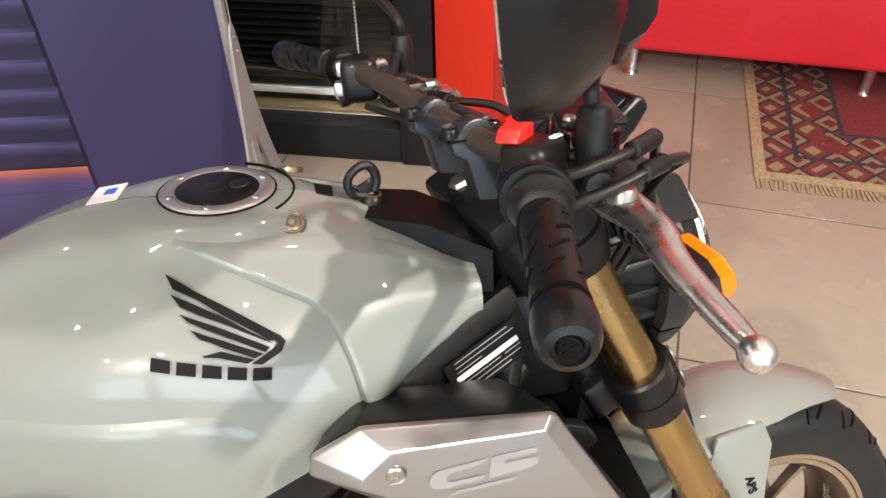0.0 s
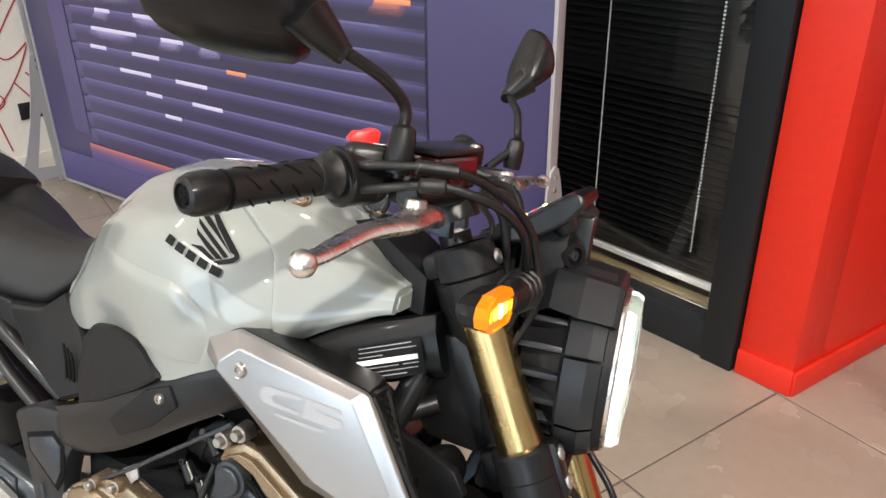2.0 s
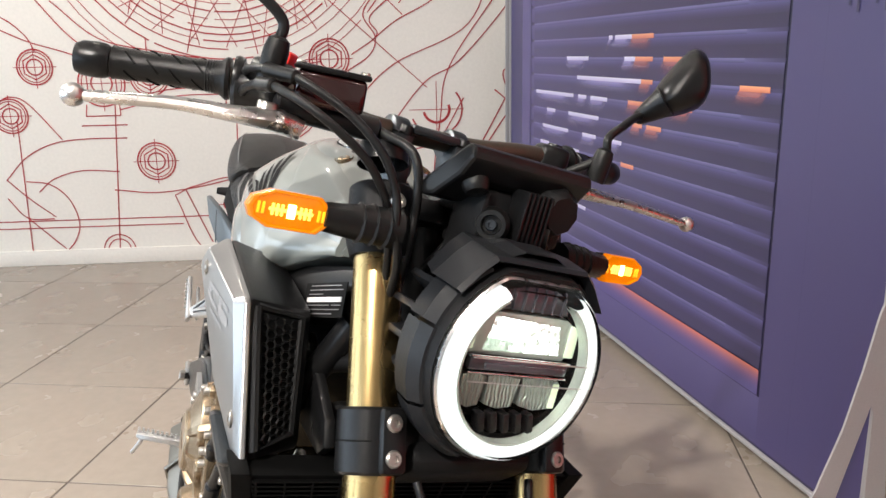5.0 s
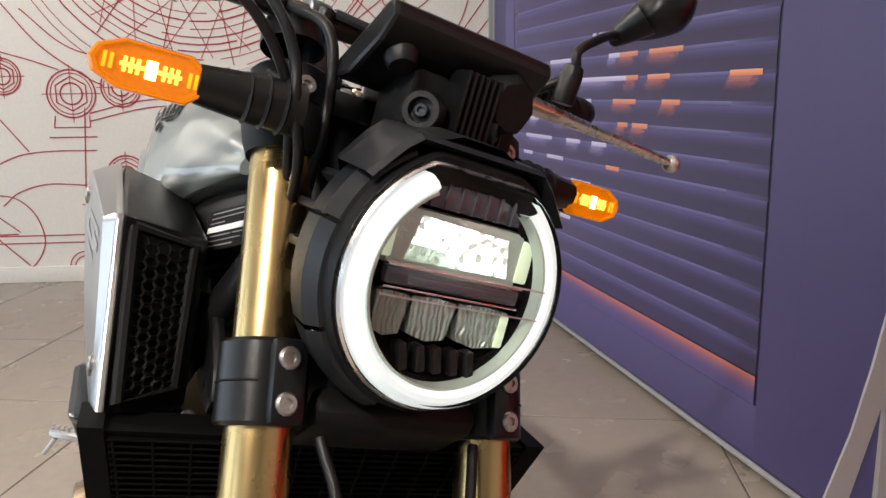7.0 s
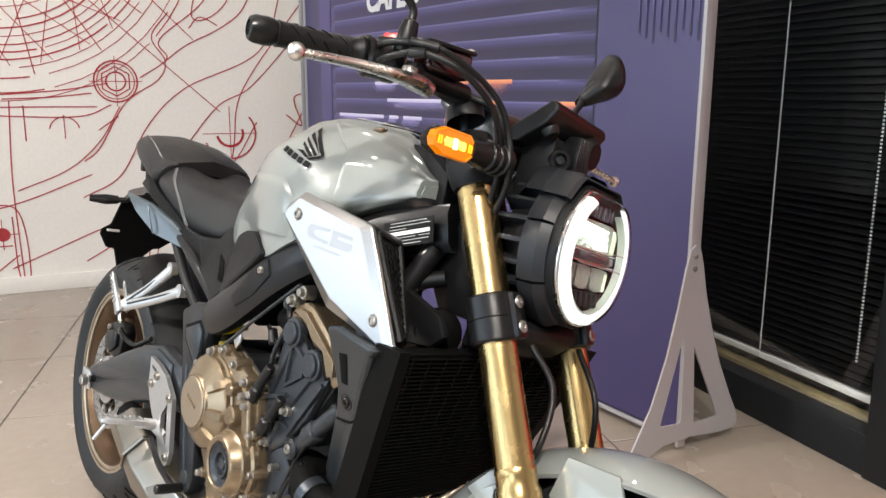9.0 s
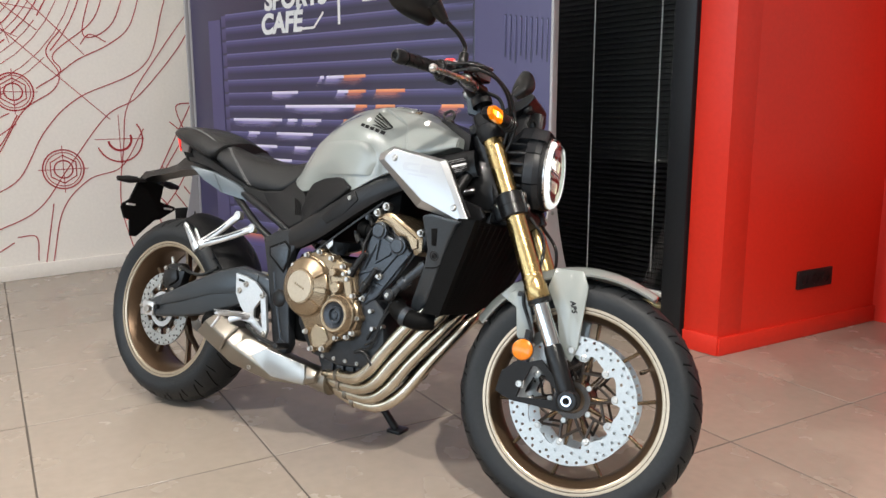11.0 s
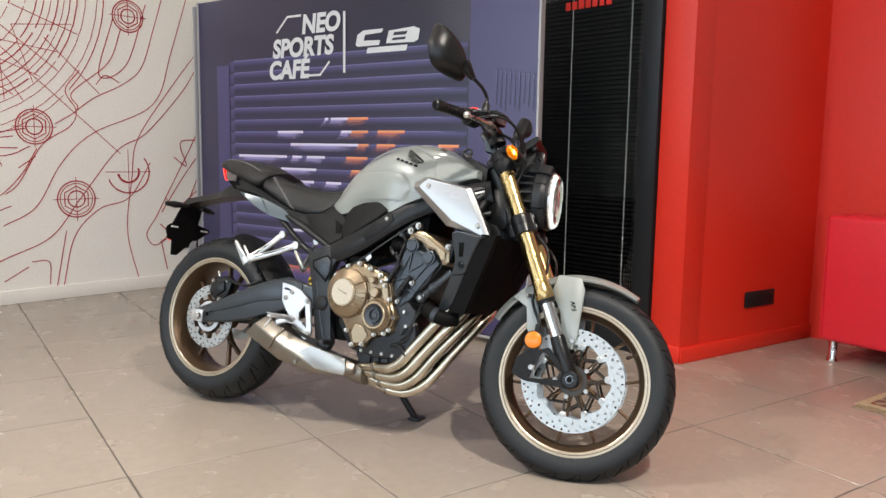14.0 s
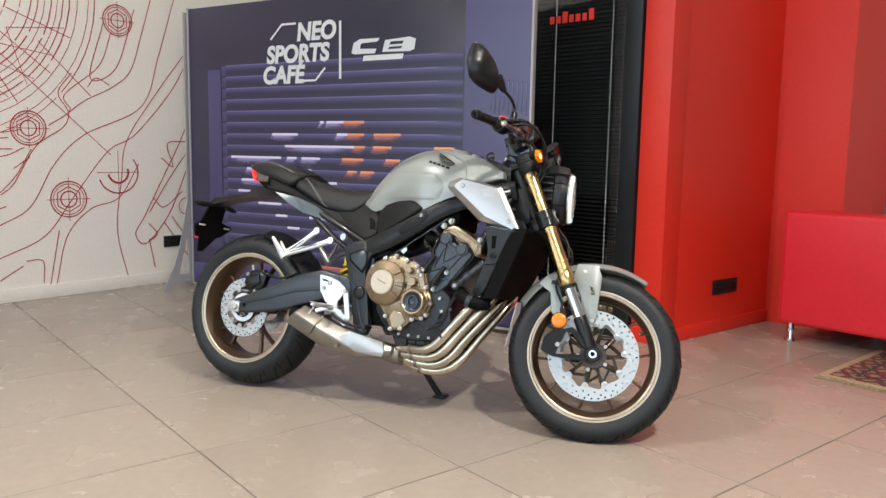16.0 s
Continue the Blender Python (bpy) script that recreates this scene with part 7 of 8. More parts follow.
for k in range(6):
    part("holder_rib", tube([(-0.336, 0.010 + 0.016 * k, 0.742), (-0.366, 0.008 + 0.017 * k, 0.650), (-0.384, 0.012 + 0.015 * k, 0.595)], 0.0032, 6, 4), BLACK, hold)
part("holder_screw", bolt_head((-0.389, 0.044, 0.566), (-1, 0, -0.3), 0.006, 0.004), BOLT, hold)
for o in (-1, 1):
    part("holder_slot", box((-0.352, 0.070 + o * 0.082, 0.6475), (0.022, 0.034, 0.007), 0.001), CORD, hold, "pale slot")
    b = Vector((-0.30, 0.035 + o * 0.03, 0.742))
    ind = part("rear_indicator", tube([b, b + Vector((-0.01, o * 0.03, -0.004))], 0.008, 10, 1), RUBBER, bike, "black rear indicator stem")
    part("indicator_body", tube([b + Vector((-0.008, o * 0.028, -0.003)), b + Vector((-0.014, o * 0.06, -0.006)), b + Vector((-0.022, o * 0.100, -0.008))], 0.012, 12, 5, [(0.010, 0.012), (0.012, 0.016), (0.007, 0.010)]), MATTE, ind)
# glowing tail lamp material: the reflector's brightness is added as emission
part("rear_reflector", box((-0.405, 0.045, 0.60), (0.008, 0.05, 0.02), 0.002), REDLAMP, hold, "red reflector with an added glow")


# ---- frame ----
SPAR_LINE = [(0.560, 0.112, 0.598, 0.030, 0.017), (0.625, 0.122, 0.622, 0.034, 0.018), (0.70, 0.130, 0.660, 0.036, 0.019), (0.765, 0.132, 0.703, 0.036, 0.019), (0.825, 0.130, 0.745, 0.037, 0.019),
             (0.893, 0.122, 0.785, 0.036, 0.019), (0.96, 0.100, 0.815, 0.034, 0.019), (1.045, 0.066, 0.842, 0.033, 0.018), (1.115, 0.032, 0.862, 0.034, 0.016)]
for o in (-1, 1):
    rings = []
    for x, y, z, h, w in SPAR_LINE:
        q = (0.018 * 0.55, h * 0.62)
        rings.append([(x - 0.5 * b * 0.6, o * (y + a), z + b) for a, b in ((w, q[1] * 0.9), (w * 0.55, h), (-w * 0.55, h), (-w, q[1]), (-w, -q[1]), (-w * 0.55, -h), (w * 0.55, -h), (w, -q[1]))])
    fine = []
    for k in range(len(SPAR_LINE) * 4 - 3):
        a, f = divmod(k, 4)
        fine.append([Vector(p).lerp(Vector(rings[min(a + 1, len(rings) - 1)][n]), f / 4) for n, p in enumerate(rings[a])])
    for _ in range(3):
        fine = [fine[0]] + [[p * 0.5 + u * 0.25 + v * 0.25 for p, u, v in zip(fine[k], fine[k - 1], fine[k + 1])] for k in range(1, len(fine) - 1)] + [fine[-1]]
    sp = part("frame_spar", loft(fine), FRAME, bike, "black pressed steel frame spar", sharp=50)
    part("spar_insert", prism([(0.704, 0.673), (0.772, 0.737), (0.813, 0.756), (0.826, 0.731), (0.782, 0.689), (0.724, 0.657)], o * 0.140, o * 0.1525, 0.0025), MATTE, sp, "raised black insert plate")
    part("spar_bolt", bolt_head((0.80, o * 0.1525, 0.735), (0, o, 0), 0.007, 0.005), BOLT, sp)
    piv = part("pivot_plate", prism([(0.468, 0.596), (0.520, 0.622), (0.575, 0.632), (0.614, 0.624), (0.612, 0.598), (0.590, 0.563), (0.578, 0.511), (0.602, 0.416), (0.622, 0.300), (0.610, 0.272), (0.575, 0.268), (0.556, 0.290), (0.526, 0.407), (0.498, 0.504)], o * 0.098, o * 0.131, 0.008), CASE, bike, "blackened pivot casting")
    part("pivot_groove", prism([(0.500, 0.573), (0.562, 0.597), (0.585, 0.580), (0.585, 0.536), (0.568, 0.500), (0.504, 0.546)], o * 0.130, o * 0.1318, 0.001), DEEP, piv)
    part("pivot_inset", prism([(0.507, 0.568), (0.560, 0.589), (0.578, 0.576), (0.578, 0.539), (0.566, 0.511), (0.511, 0.549)], o * 0.130, o * 0.1345, 0.003), ENGINE, piv, "grey inset panel")
    part("pivot_rib", tube([(0.530, o * 0.13, 0.50), (0.556, o * 0.131, 0.41), (0.588, o * 0.13, 0.31)], 0.004, 8, 5), ENGINE, piv)
    part("pivot_cap", lathe([(0, 0.010), (0.020, 0.010), (0.026, 0.006), (0.028, 0.0), (0, 0)], (0.563, o * 0.127, 0.428), (0, o, 0), 28), BLACK, piv, "round pivot cap")
    part("pivot_cap", lathe([(0, 0.006), (0.014, 0.006), (0.018, 0.0), (0, 0)], (0.590, o * 0.127, 0.298), (0, o, 0), 24), ENGINE, piv)
    part("down_tube", tube([(1.10, o * 0.05, 0.83), (1.075, o * 0.085, 0.75), (1.045, o * 0.11, 0.68), (1.03, o * 0.115, 0.62)], 0.016, 12, 6), FRAME, bike, "black front frame tube")
    part("head_strut", tube([(1.115, o * 0.035, 0.79), (1.05, o * 0.09, 0.765), (0.98, o * 0.12, 0.775)], 0.012, 10, 6), FRAME, bike, "black frame strut")
    part("seat_rail", tube([(0.535, o * 0.092, 0.625), (0.40, o * 0.092, 0.690), (0.22, o * 0.085, 0.762), (0.05, o * 0.06, 0.81)], 0.013, 12, 6), FRAME, bike, "black seat rail")
    part("seat_stay", tube([(0.485, o * 0.095, 0.585), (0.40, o * 0.095, 0.632), (0.28, o * 0.09, 0.72)], 0.011, 12, 5), FRAME, bike, "black rear stay")
part("steering_head", cat(lathe([(0.0, -0.006), (0.030, -0.006), (0.034, 0.0), (0.032, 0.02), (0.028, 0.10), (0.032, 0.185), (0.034, 0.20), (0, 0.204)], P(0.525, 0, -0.036), UP, 32), prism([(1.06, 0.80), (1.10, 0.875), (1.15, 0.87), (1.19, 0.79), (1.17, 0.74), (1.10, 0.74)], -0.03, 0.03, 0.008)), FRAME, bike, "black steering head")
# gusset with hole between head and shroud
part("head_gusset", prism([(1.02, 0.79), (1.17, 0.745), (1.185, 0.72), (1.16, 0.70), (1.06, 0.69), (1.03, 0.72)], -0.085, -0.072, 0.004), FRAME, bike, "black gusset plate")
# rating plate: the print as bars
PM = Matrix.Translation((1.072, -0.0815, 0.8445)) @ pose(0, 0, 0, -14, -18, 21)
plate = part("rating_plate", moved(box((0, 0, 0), (0.082, 0.0012, 0.040), 0), PM), BLACKINK, bike, "black rating plate with white print as bars")
for k, (w, h, x) in enumerate(((0.060, 0.0018, 0.0), (0.066, 0.0016, 0.002), (0.028, 0.0016, -0.018), (0.070, 0.0055, 0.0), (0.044, 0.0018, -0.010), (0.018, 0.0018, 0.026), (0.066, 0.0016, 0.0), (0.052, 0.0022, -0.006))):
    row = (0, 1, 2, 3.3, 4.6, 4.6, 5.6, 6.6)[k]
    part("print_bar", moved(box((x, -0.0008, 0.0165 - 0.0049 * row), (w, 0.0008, h * (1.0 if h > 0.004 else 0.5)), 0), PM), WHITEINK if h > 0.004 else GREYINK, plate)

# ---- engine ----
engine = part("engine", cat(prism([(0.63, 0.52), (0.68, 0.565), (0.80, 0.560), (0.86, 0.51), (0.94, 0.45), (0.955, 0.34), (0.92, 0.285), (0.80, 0.275), (0.70, 0.29), (0.64, 0.37)], -0.128, 0.128, 0.012), prism([(0.70, 0.29), (0.92, 0.29), (0.905, 0.235), (0.84, 0.208), (0.74, 0.218)], -0.100, 0.085, 0.012)), CASE, bike, "dark grey four-cylinder engine", sharp=30)
for k in range(4):
    part("crankcase_rib", box((0.772 + 0.036 * k, -0.103, 0.262), (0.007, 0.012, 0.062), 0.002), CASE, engine)
part("crankcase_flange", prism([(0.735, 0.296), (0.925, 0.302), (0.925, 0.290), (0.735, 0.284)], -0.104, -0.126, 0.002), CASE, engine)
for k in range(5):
    part("crankcase_bolt", bolt_head((0.75 + 0.041 * k, -0.126, 0.293), R, 0.006, 0.006), BOLT, engine)
COVER = [(0.614, 0.500), (0.622, 0.535), (0.668, 0.570), (0.715, 0.584), (0.762, 0.570), (0.808, 0.552), (0.838, 0.540), (0.856, 0.475), (0.877, 0.415), (0.868, 0.372), (0.850, 0.358), (0.812, 0.350), (0.795, 0.340), (0.766, 0.310), (0.724, 0.304), (0.704, 0.335), (0.697, 0.350), (0.636, 0.425), (0.618, 0.462)]
cover = part("clutch_cover", cat(prism(COVER, -0.122, -0.146, 0.005)), BRONZE, bike, "bronze clutch cover", sharp=25)
part("cover_gasket", prism([(0.748 + (x - 0.748) * 1.012, 0.447 + (z - 0.447) * 1.012) for x, z in COVER], -0.120, -0.124, 0.0), BOLT, cover, "pale joint behind the cover")
CC = (0.681, -0.144, 0.477)
part("cover_dome", lathe([(0.0, 0.036), (0.0465, 0.036), (0.0485, 0.0345), (0.0500, 0.031), (0.0545, 0.029), (0.0790, 0.016), (0.0815, 0.013), (0.0825, 0.006), (0.0865, 0.004), (0.0870, 0.0), (0, 0)], CC, R, 64), BRONZE, cover, "round bronze dome", sharp=16)
part("dome_cap", lathe([(0, 0.0025), (0.0425, 0.0025), (0.0440, 0.001), (0.0440, 0), (0, 0)], (0.681, -0.180, 0.477), R, 48), RIMLIP, cover, "satin round cap", sharp=20)
for k in range(5):
    part("cap_mark", box((0.667 + 0.0075 * k, -0.1828, 0.484 - 0.0028 * k), (0.005, 0.0008, 0.006), 0, pose(0, 0, 0, 0, 20, 0)), BRONZE, cover, "cast word mark as plain bars")
for a0 in (38, -2, -42):
    a = radians(a0)
    d, t = Vector((math.cos(a), 0, math.sin(a))), Vector((-math.sin(a), 0, math.cos(a)))
    c = Vector(CC)
    ring = [[c + d * r + t * s * w + R * h for s, h in ((-1, lo), (-0.55, hi), (0.55, hi), (1, lo))] for r, w, lo, hi in ((0.0535, 0.008, 0.026, 0.0345), (0.068, 0.010, 0.019, 0.0295), (0.0805, 0.012, 0.008, 0.021), (0.088, 0.013, 0.0, 0.004))]
    part("dome_rib", loft(ring, False, False), BRONZE, cover, sharp=15)
GC = (0.817, -0.144, 0.417)
part("generator_cover", lathe([(0.036, 0.040), (0.0385, 0.042), (0.0430, 0.042), (0.0455, 0.040), (0.0520, 0.026), (0.0545, 0.024), (0.0560, 0.012), (0.060, 0.008), (0.0605, 0.0), (0.036, 0.0)], GC, R, 56, True), BRONZE, cover, "round bronze cover", sharp=16)
part("generator_inset", lathe([(0, 0.034), (0.009, 0.035), (0.0105, 0.032), (0.017, 0.031), (0.0185, 0.037), (0.0225, 0.0375), (0.024, 0.032), (0.031, 0.034), (0.0365, 0.038), (0.0365, 0), (0, 0)], GC, R, 44), ENGINE, cover, "dark ringed inset", sharp=16)
part("cover_lug", lathe([(0, 0.024), (0.014, 0.024), (0.0165, 0.021), (0.018, 0), (0, 0)], (0.796, -0.145, 0.489), R, 28), BRONZE, cover, sharp=20)
part("cover_lug", lathe([(0, 0.024), (0.0095, 0.024), (0.0115, 0.021), (0.0125, 0), (0, 0)], (0.781, -0.145, 0.529), R, 20), BRONZE, cover, sharp=20)
part("cover_pad", prism([(0.806, 0.545), (0.836, 0.533), (0.853, 0.474), (0.864, 0.440), (0.842, 0.446), (0.826, 0.478), (0.818, 0.500)], -0.144, -0.160, 0.004), BRONZE, cover, sharp=20)
part("cover_pad", prism([(0.712, 0.352), (0.728, 0.312), (0.764, 0.318), (0.782, 0.345), (0.762, 0.372), (0.728, 0.380)], -0.144, -0.150, 0.004), BRONZE, cover, sharp=20)
for k, (x, z) in enumerate(COVER):
    if k in (12, 15, 17):
        continue
    q = Vector((x, -0.146, z)).lerp(Vector((0.748, -0.146, 0.447)), 0.04)
    part("cover_boss", lathe([(0, 0.007), (0.0085, 0.007), (0.0105, 0.0), (0.0105, -0.022), (0, -0.022)], q, R, 16), BRONZE, cover)
    part("cover_bolt", lathe([(0, 0.010), (0.0052, 0.010), (0.0060, 0.0085), (0.0062, 0.002), (0.0078, 0.0015), (0.0078, 0.0), (0, 0)], q + Vector((0, -0.006, 0)), R, 12), BOLT, cover)
for x, z in ((0.819, 0.529), (0.832, 0.516)):
    part("cover_bolt", lathe([(0, 0.010), (0.0052, 0.010), (0.0060, 0.0085), (0.0062, 0.0), (0, 0)], (x, -0.158, z), R, 12), BOLT, cover)
# left side cover
part("alternator_cover", lathe([(0, 0.05), (0.05, 0.05), (0.075, 0.03), (0.082, 0.0), (0, 0)], (0.83, 0.126, 0.42), (0, 1, 0), 40), ENGINE, engine)
# cylinder block, leaning forward, and its head
CYL = [(0.866, 0.640), (0.893, 0.690), (0.935, 0.705), (1.015, 0.650), (1.016, 0.607), (0.955, 0.520), (0.885, 0.445), (0.840, 0.498)]
cyl = part("cylinder_block", prism(CYL, -0.118, 0.130, 0.008), CASE, bike, "dark grey cylinder block", sharp=25)
TIMING = [(0.868, 0.636), (0.893, 0.662), (1.010, 0.612), (0.968, 0.538), (0.915, 0.480), (0.878, 0.452), (0.842, 0.505), (0.845, 0.545)]
part("timing_cover", prism(TIMING, -0.116, -0.132, 0.005), ENGINE, cyl, "dark timing cover", sharp=20)


def web(a, b, w, h):
    """A flat-topped rib on the timing cover from a to b."""
    a, b = Vector((a[0], -0.131, a[1])), Vector((b[0], -0.131, b[1]))
    d = (b - a).normalized()
    s = d.cross(R)
    return loft([[p - s * w, p - s * w * 0.6 + R * h, p + s * w * 0.6 + R * h, p + s * w] for p in (a, b)])


for a, b, w in (((0.902, 0.644), (0.858, 0.545), 0.007), ((0.968, 0.606), (0.892, 0.512), 0.007), ((0.905, 0.640), (0.960, 0.614), 0.005), ((0.902, 0.632), (0.896, 0.570), 0.004), ((0.896, 0.570), (0.945, 0.600), 0.004), ((0.850, 0.538), (0.905, 0.556), 0.005), ((0.868, 0.520), (0.930, 0.508), 0.005), ((1.000, 0.600), (0.925, 0.500), 0.005), ((0.890, 0.512), (0.874, 0.466), 0.006)):
    part("timing_rib", web(a, b, w, 0.006), ENGINE, cyl, sharp=20)
HEADC = [(0.876, 0.668), (0.888, 0.694), (0.918, 0.709), (0.942, 0.705), (1.040, 0.650), (1.042, 0.612), (1.020, 0.600), (1.008, 0.620), (0.984, 0.646), (0.955, 0.648), (0.934, 0.668), (0.905, 0.678)]
head = part("head_cover", prism(HEADC, -0.134, 0.134, 0.006), BRONZE, bike, "bronze cylinder head cover", sharp=25)
part("head_step", prism([(0.892, 0.684), (0.918, 0.698), (0.938, 0.696), (1.028, 0.644), (1.030, 0.622), (1.016, 0.618), (0.996, 0.650), (0.962, 0.660), (0.940, 0.680), (0.908, 0.690)], -0.132, -0.142, 0.004), BRONZE, head, sharp=20)
part("head_joint", tube([(x, -0.1345, z - 0.006) for x, z in ((0.882, 0.664), (0.905, 0.673), (0.934, 0.663), (0.955, 0.643), (0.984, 0.641), (1.006, 0.616))], 0.0022, 6, 4), DEEP, head)
for x, z in ((0.902, 0.656), (0.968, 0.622)):
    part("cam_plug", lathe([(0, 0.008), (0.0165, 0.008), (0.0185, 0.006), (0.019, 0.002), (0.0235, 0.001), (0.0235, -0.012), (0, -0.012)], (x, -0.138, z), R, 34), ENGINE, head, "round cam plug", sharp=20)
for x, z, r in ((0.888, 0.704, 0.007), (0.915, 0.722, 0.007), (1.034, 0.662, 0.006), (0.862, 0.585, 0.006), (0.918, 0.536, 0.006), (0.872, 0.470, 0.005)):
    part("engine_bolt", cat(lathe([(0, 0.014), (r * 0.8, 0.014), (r, 0.011), (r, 0), (0, 0)], (x, -0.134, z), R, 12), lathe([(0, 0.006), (r * 1.5, 0.006), (r * 1.7, -0.012), (0, -0.012)], (x, -0.134, z), R, 14)), BOLT, cyl)
for x, z in ((0.838, 0.542), (0.884, 0.505)):
    part("sensor", cat(rod((x, -0.150, z), (x + 0.030, -0.146, z + 0.050), 0.0085, 12, bev=0.002), rod((x - 0.010, -0.150, z - 0.018), (x + 0.006, -0.150, z + 0.010), 0.011, 12, bev=0.003)), BLACK, cyl, "black sensor")
# throttle bodies and pipework above the gearbox
for y in (-0.09, -0.03, 0.03, 0.09):
    part("throttle_body", cat(rod((0.80, y, 0.66), (0.885, y, 0.645), 0.022, 16, bev=0.004), rod((0.825, y, 0.655), (0.833, y, 0.6536), 0.0245, 16)), DEEP, bike, "black throttle body")
part("fuel_rail", rod((0.845, -0.125, 0.69), (0.845, 0.12, 0.69), 0.008, 12), ENGINE, bike, "grey fuel rail")
for x, y, z in ((0.812, -0.122, 0.640), (0.835, -0.120, 0.622), (0.850, -0.118, 0.690)):
    part("injector_plug", cat(rod((x, y, z), (x + 0.018, y - 0.004, z - 0.022), 0.008, 12, bev=0.002), bolt_head((x + 0.002, y - 0.006, z + 0.004), R, 0.005, 0.004)), BLACK, bike, "black injector plug")
part("gear_linkage", tube([(0.655, -0.142, 0.556), (0.731, -0.146, 0.606), (0.794, -0.146, 0.652), (0.905, -0.140, 0.732)], 0.0030, 8, 5), ENGINE, bike, "thin grey rod along the frame")
part("cable_bracket", prism([(0.722, 0.604), (0.748, 0.622), (0.752, 0.602), (0.738, 0.588)], -0.142, -0.145, 0.0008), ALU, bike, "small silver cable bracket")
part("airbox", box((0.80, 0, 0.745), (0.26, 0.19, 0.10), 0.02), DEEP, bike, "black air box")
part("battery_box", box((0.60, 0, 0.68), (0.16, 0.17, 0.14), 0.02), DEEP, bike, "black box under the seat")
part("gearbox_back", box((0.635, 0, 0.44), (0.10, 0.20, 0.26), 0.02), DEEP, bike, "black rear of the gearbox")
# hoses and wires in front of the crankcase
for pts, r, m2 in (([(0.90, -0.138, 0.350), (0.925, -0.142, 0.365), (0.945, -0.140, 0.42), (0.975, -0.140, 0.485), (1.02, -0.140, 0.545), (1.045, -0.140, 0.588)], 0.0032, RUBBER), ([(0.885, -0.140, 0.335), (0.92, -0.144, 0.345), (0.935, -0.144, 0.375), (0.955, -0.142, 0.43), (0.99, -0.140, 0.48)], 0.0030, RUBBER),
                   ([(0.965, -0.105, 0.468), (0.985, -0.128, 0.458), (1.012, -0.134, 0.446), (1.045, -0.120, 0.436), (1.07, -0.09, 0.44)], 0.024, DEEP), ([(0.930, -0.136, 0.30), (0.90, -0.140, 0.33), (0.87, -0.142, 0.325)], 0.005, RUBBER),
                   ([(0.868, -0.128, 0.66), (0.858, -0.140, 0.61), (0.862, -0.142, 0.57)], 0.004, RUBBER), ([(0.90, -0.120, 0.40), (0.915, -0.138, 0.39), (0.905, -0.140, 0.365)], 0.004, RUBBER)):
    part("hose", tube(pts, r, 14, 7), m2, bike, "black hose")
pipe = part("water_pipe", cat(tube([(1.060, -0.135, 0.585), (1.030, -0.138, 0.556), (1.000, -0.138, 0.528), (0.962, -0.134, 0.494)], 0.0125, 16, 5), rod((1.012, -0.138, 0.539), (0.992, -0.138, 0.520), 0.0165, 16, bev=0.003)), ENGINE, bike, "dark grey water pipe")
part("pipe_flange", lathe([(0.006, 0.010), (0.012, 0.010), (0.016, 0.006), (0.017, -0.008), (0.006, -0.008)], (0.962, -0.142, 0.492), R, 20, True), CASE, pipe)
part("pipe_bolt", bolt_head((0.962, -0.150, 0.492), R, 0.0075, 0.005), BOLT, pipe)
part("hose_clip", lathe([(0.0245, -0.008), (0.0262, -0.008), (0.0262, 0.008), (0.0245, 0.008)], (1.018, -0.134, 0.4435), (0.93, 0.1, -0.30), 26, True), ENGINE, bike, "dark hose clip")
for x, z in ((0.918, 0.395), (0.945, 0.405), (0.905, 0.44)):
    part("stud", cat(rod((x, -0.124, z), (x, -0.140, z), 0.0055, 10), lathe([(0, 0.005), (0.006, 0.005), (0.007, 0), (0, 0)], (x, -0.138, z), R, 6)), BOLT, engine)
part("oil_filter", rod((0.93, 0.02, 0.30), (0.995, 0.02, 0.285), 0.034, 28, bev=0.006), DEEP, engine, "black oil filter")
# ---- exhaust ----
for k, pts in enumerate(([(1.040, -0.080, 0.52), (1.036, -0.092, 0.462), (1.002, -0.112, 0.408), (0.955, -0.122, 0.342), (0.905, -0.122, 0.278), (0.860, -0.118, 0.252), (0.80, -0.105, 0.246), (0.735, -0.085, 0.238)],
                         [(1.075, -0.040, 0.52), (1.078, -0.055, 0.465), (1.040, -0.085, 0.405), (0.975, -0.100, 0.318), (0.925, -0.104, 0.252), (0.875, -0.100, 0.225), (0.80, -0.090, 0.220), (0.735, -0.078, 0.222)],
                         [(1.085, 0.040, 0.52), (1.092, 0.010, 0.465), (1.070, -0.035, 0.415), (1.00, -0.066, 0.315), (0.945, -0.078, 0.235), (0.890, -0.078, 0.200), (0.81, -0.070, 0.196), (0.735, -0.064, 0.208)],
                         [(1.090, 0.118, 0.52), (1.105, 0.085, 0.47), (1.095, 0.030, 0.425), (1.035, -0.015, 0.325), (0.970, -0.045, 0.222), (0.905, -0.052, 0.178), (0.82, -0.048, 0.174), (0.735, -0.050, 0.198)])):
    hp = part("exhaust_header", tube(pts, 0.0172, 18, 10), PIPE, bike, "golden tinted steel header pipe")
    # dark flange colour stands for the shade behind the hoses
    part("header_flange", lathe([(0.0172, 0), (0.026, 0), (0.026, 0.008), (0.0172, 0.008)], pts[0], Vector(pts[1]) - Vector(pts[0]), 20, True), CASE, hp)
    part("header_joint", lathe([(0.0174, -0.006), (0.0195, -0.006), (0.0195, 0.006), (0.0174, 0.006)], pts[-2], Vector(pts[-1]) - Vector(pts[-2]), 20, True), CAN, hp)
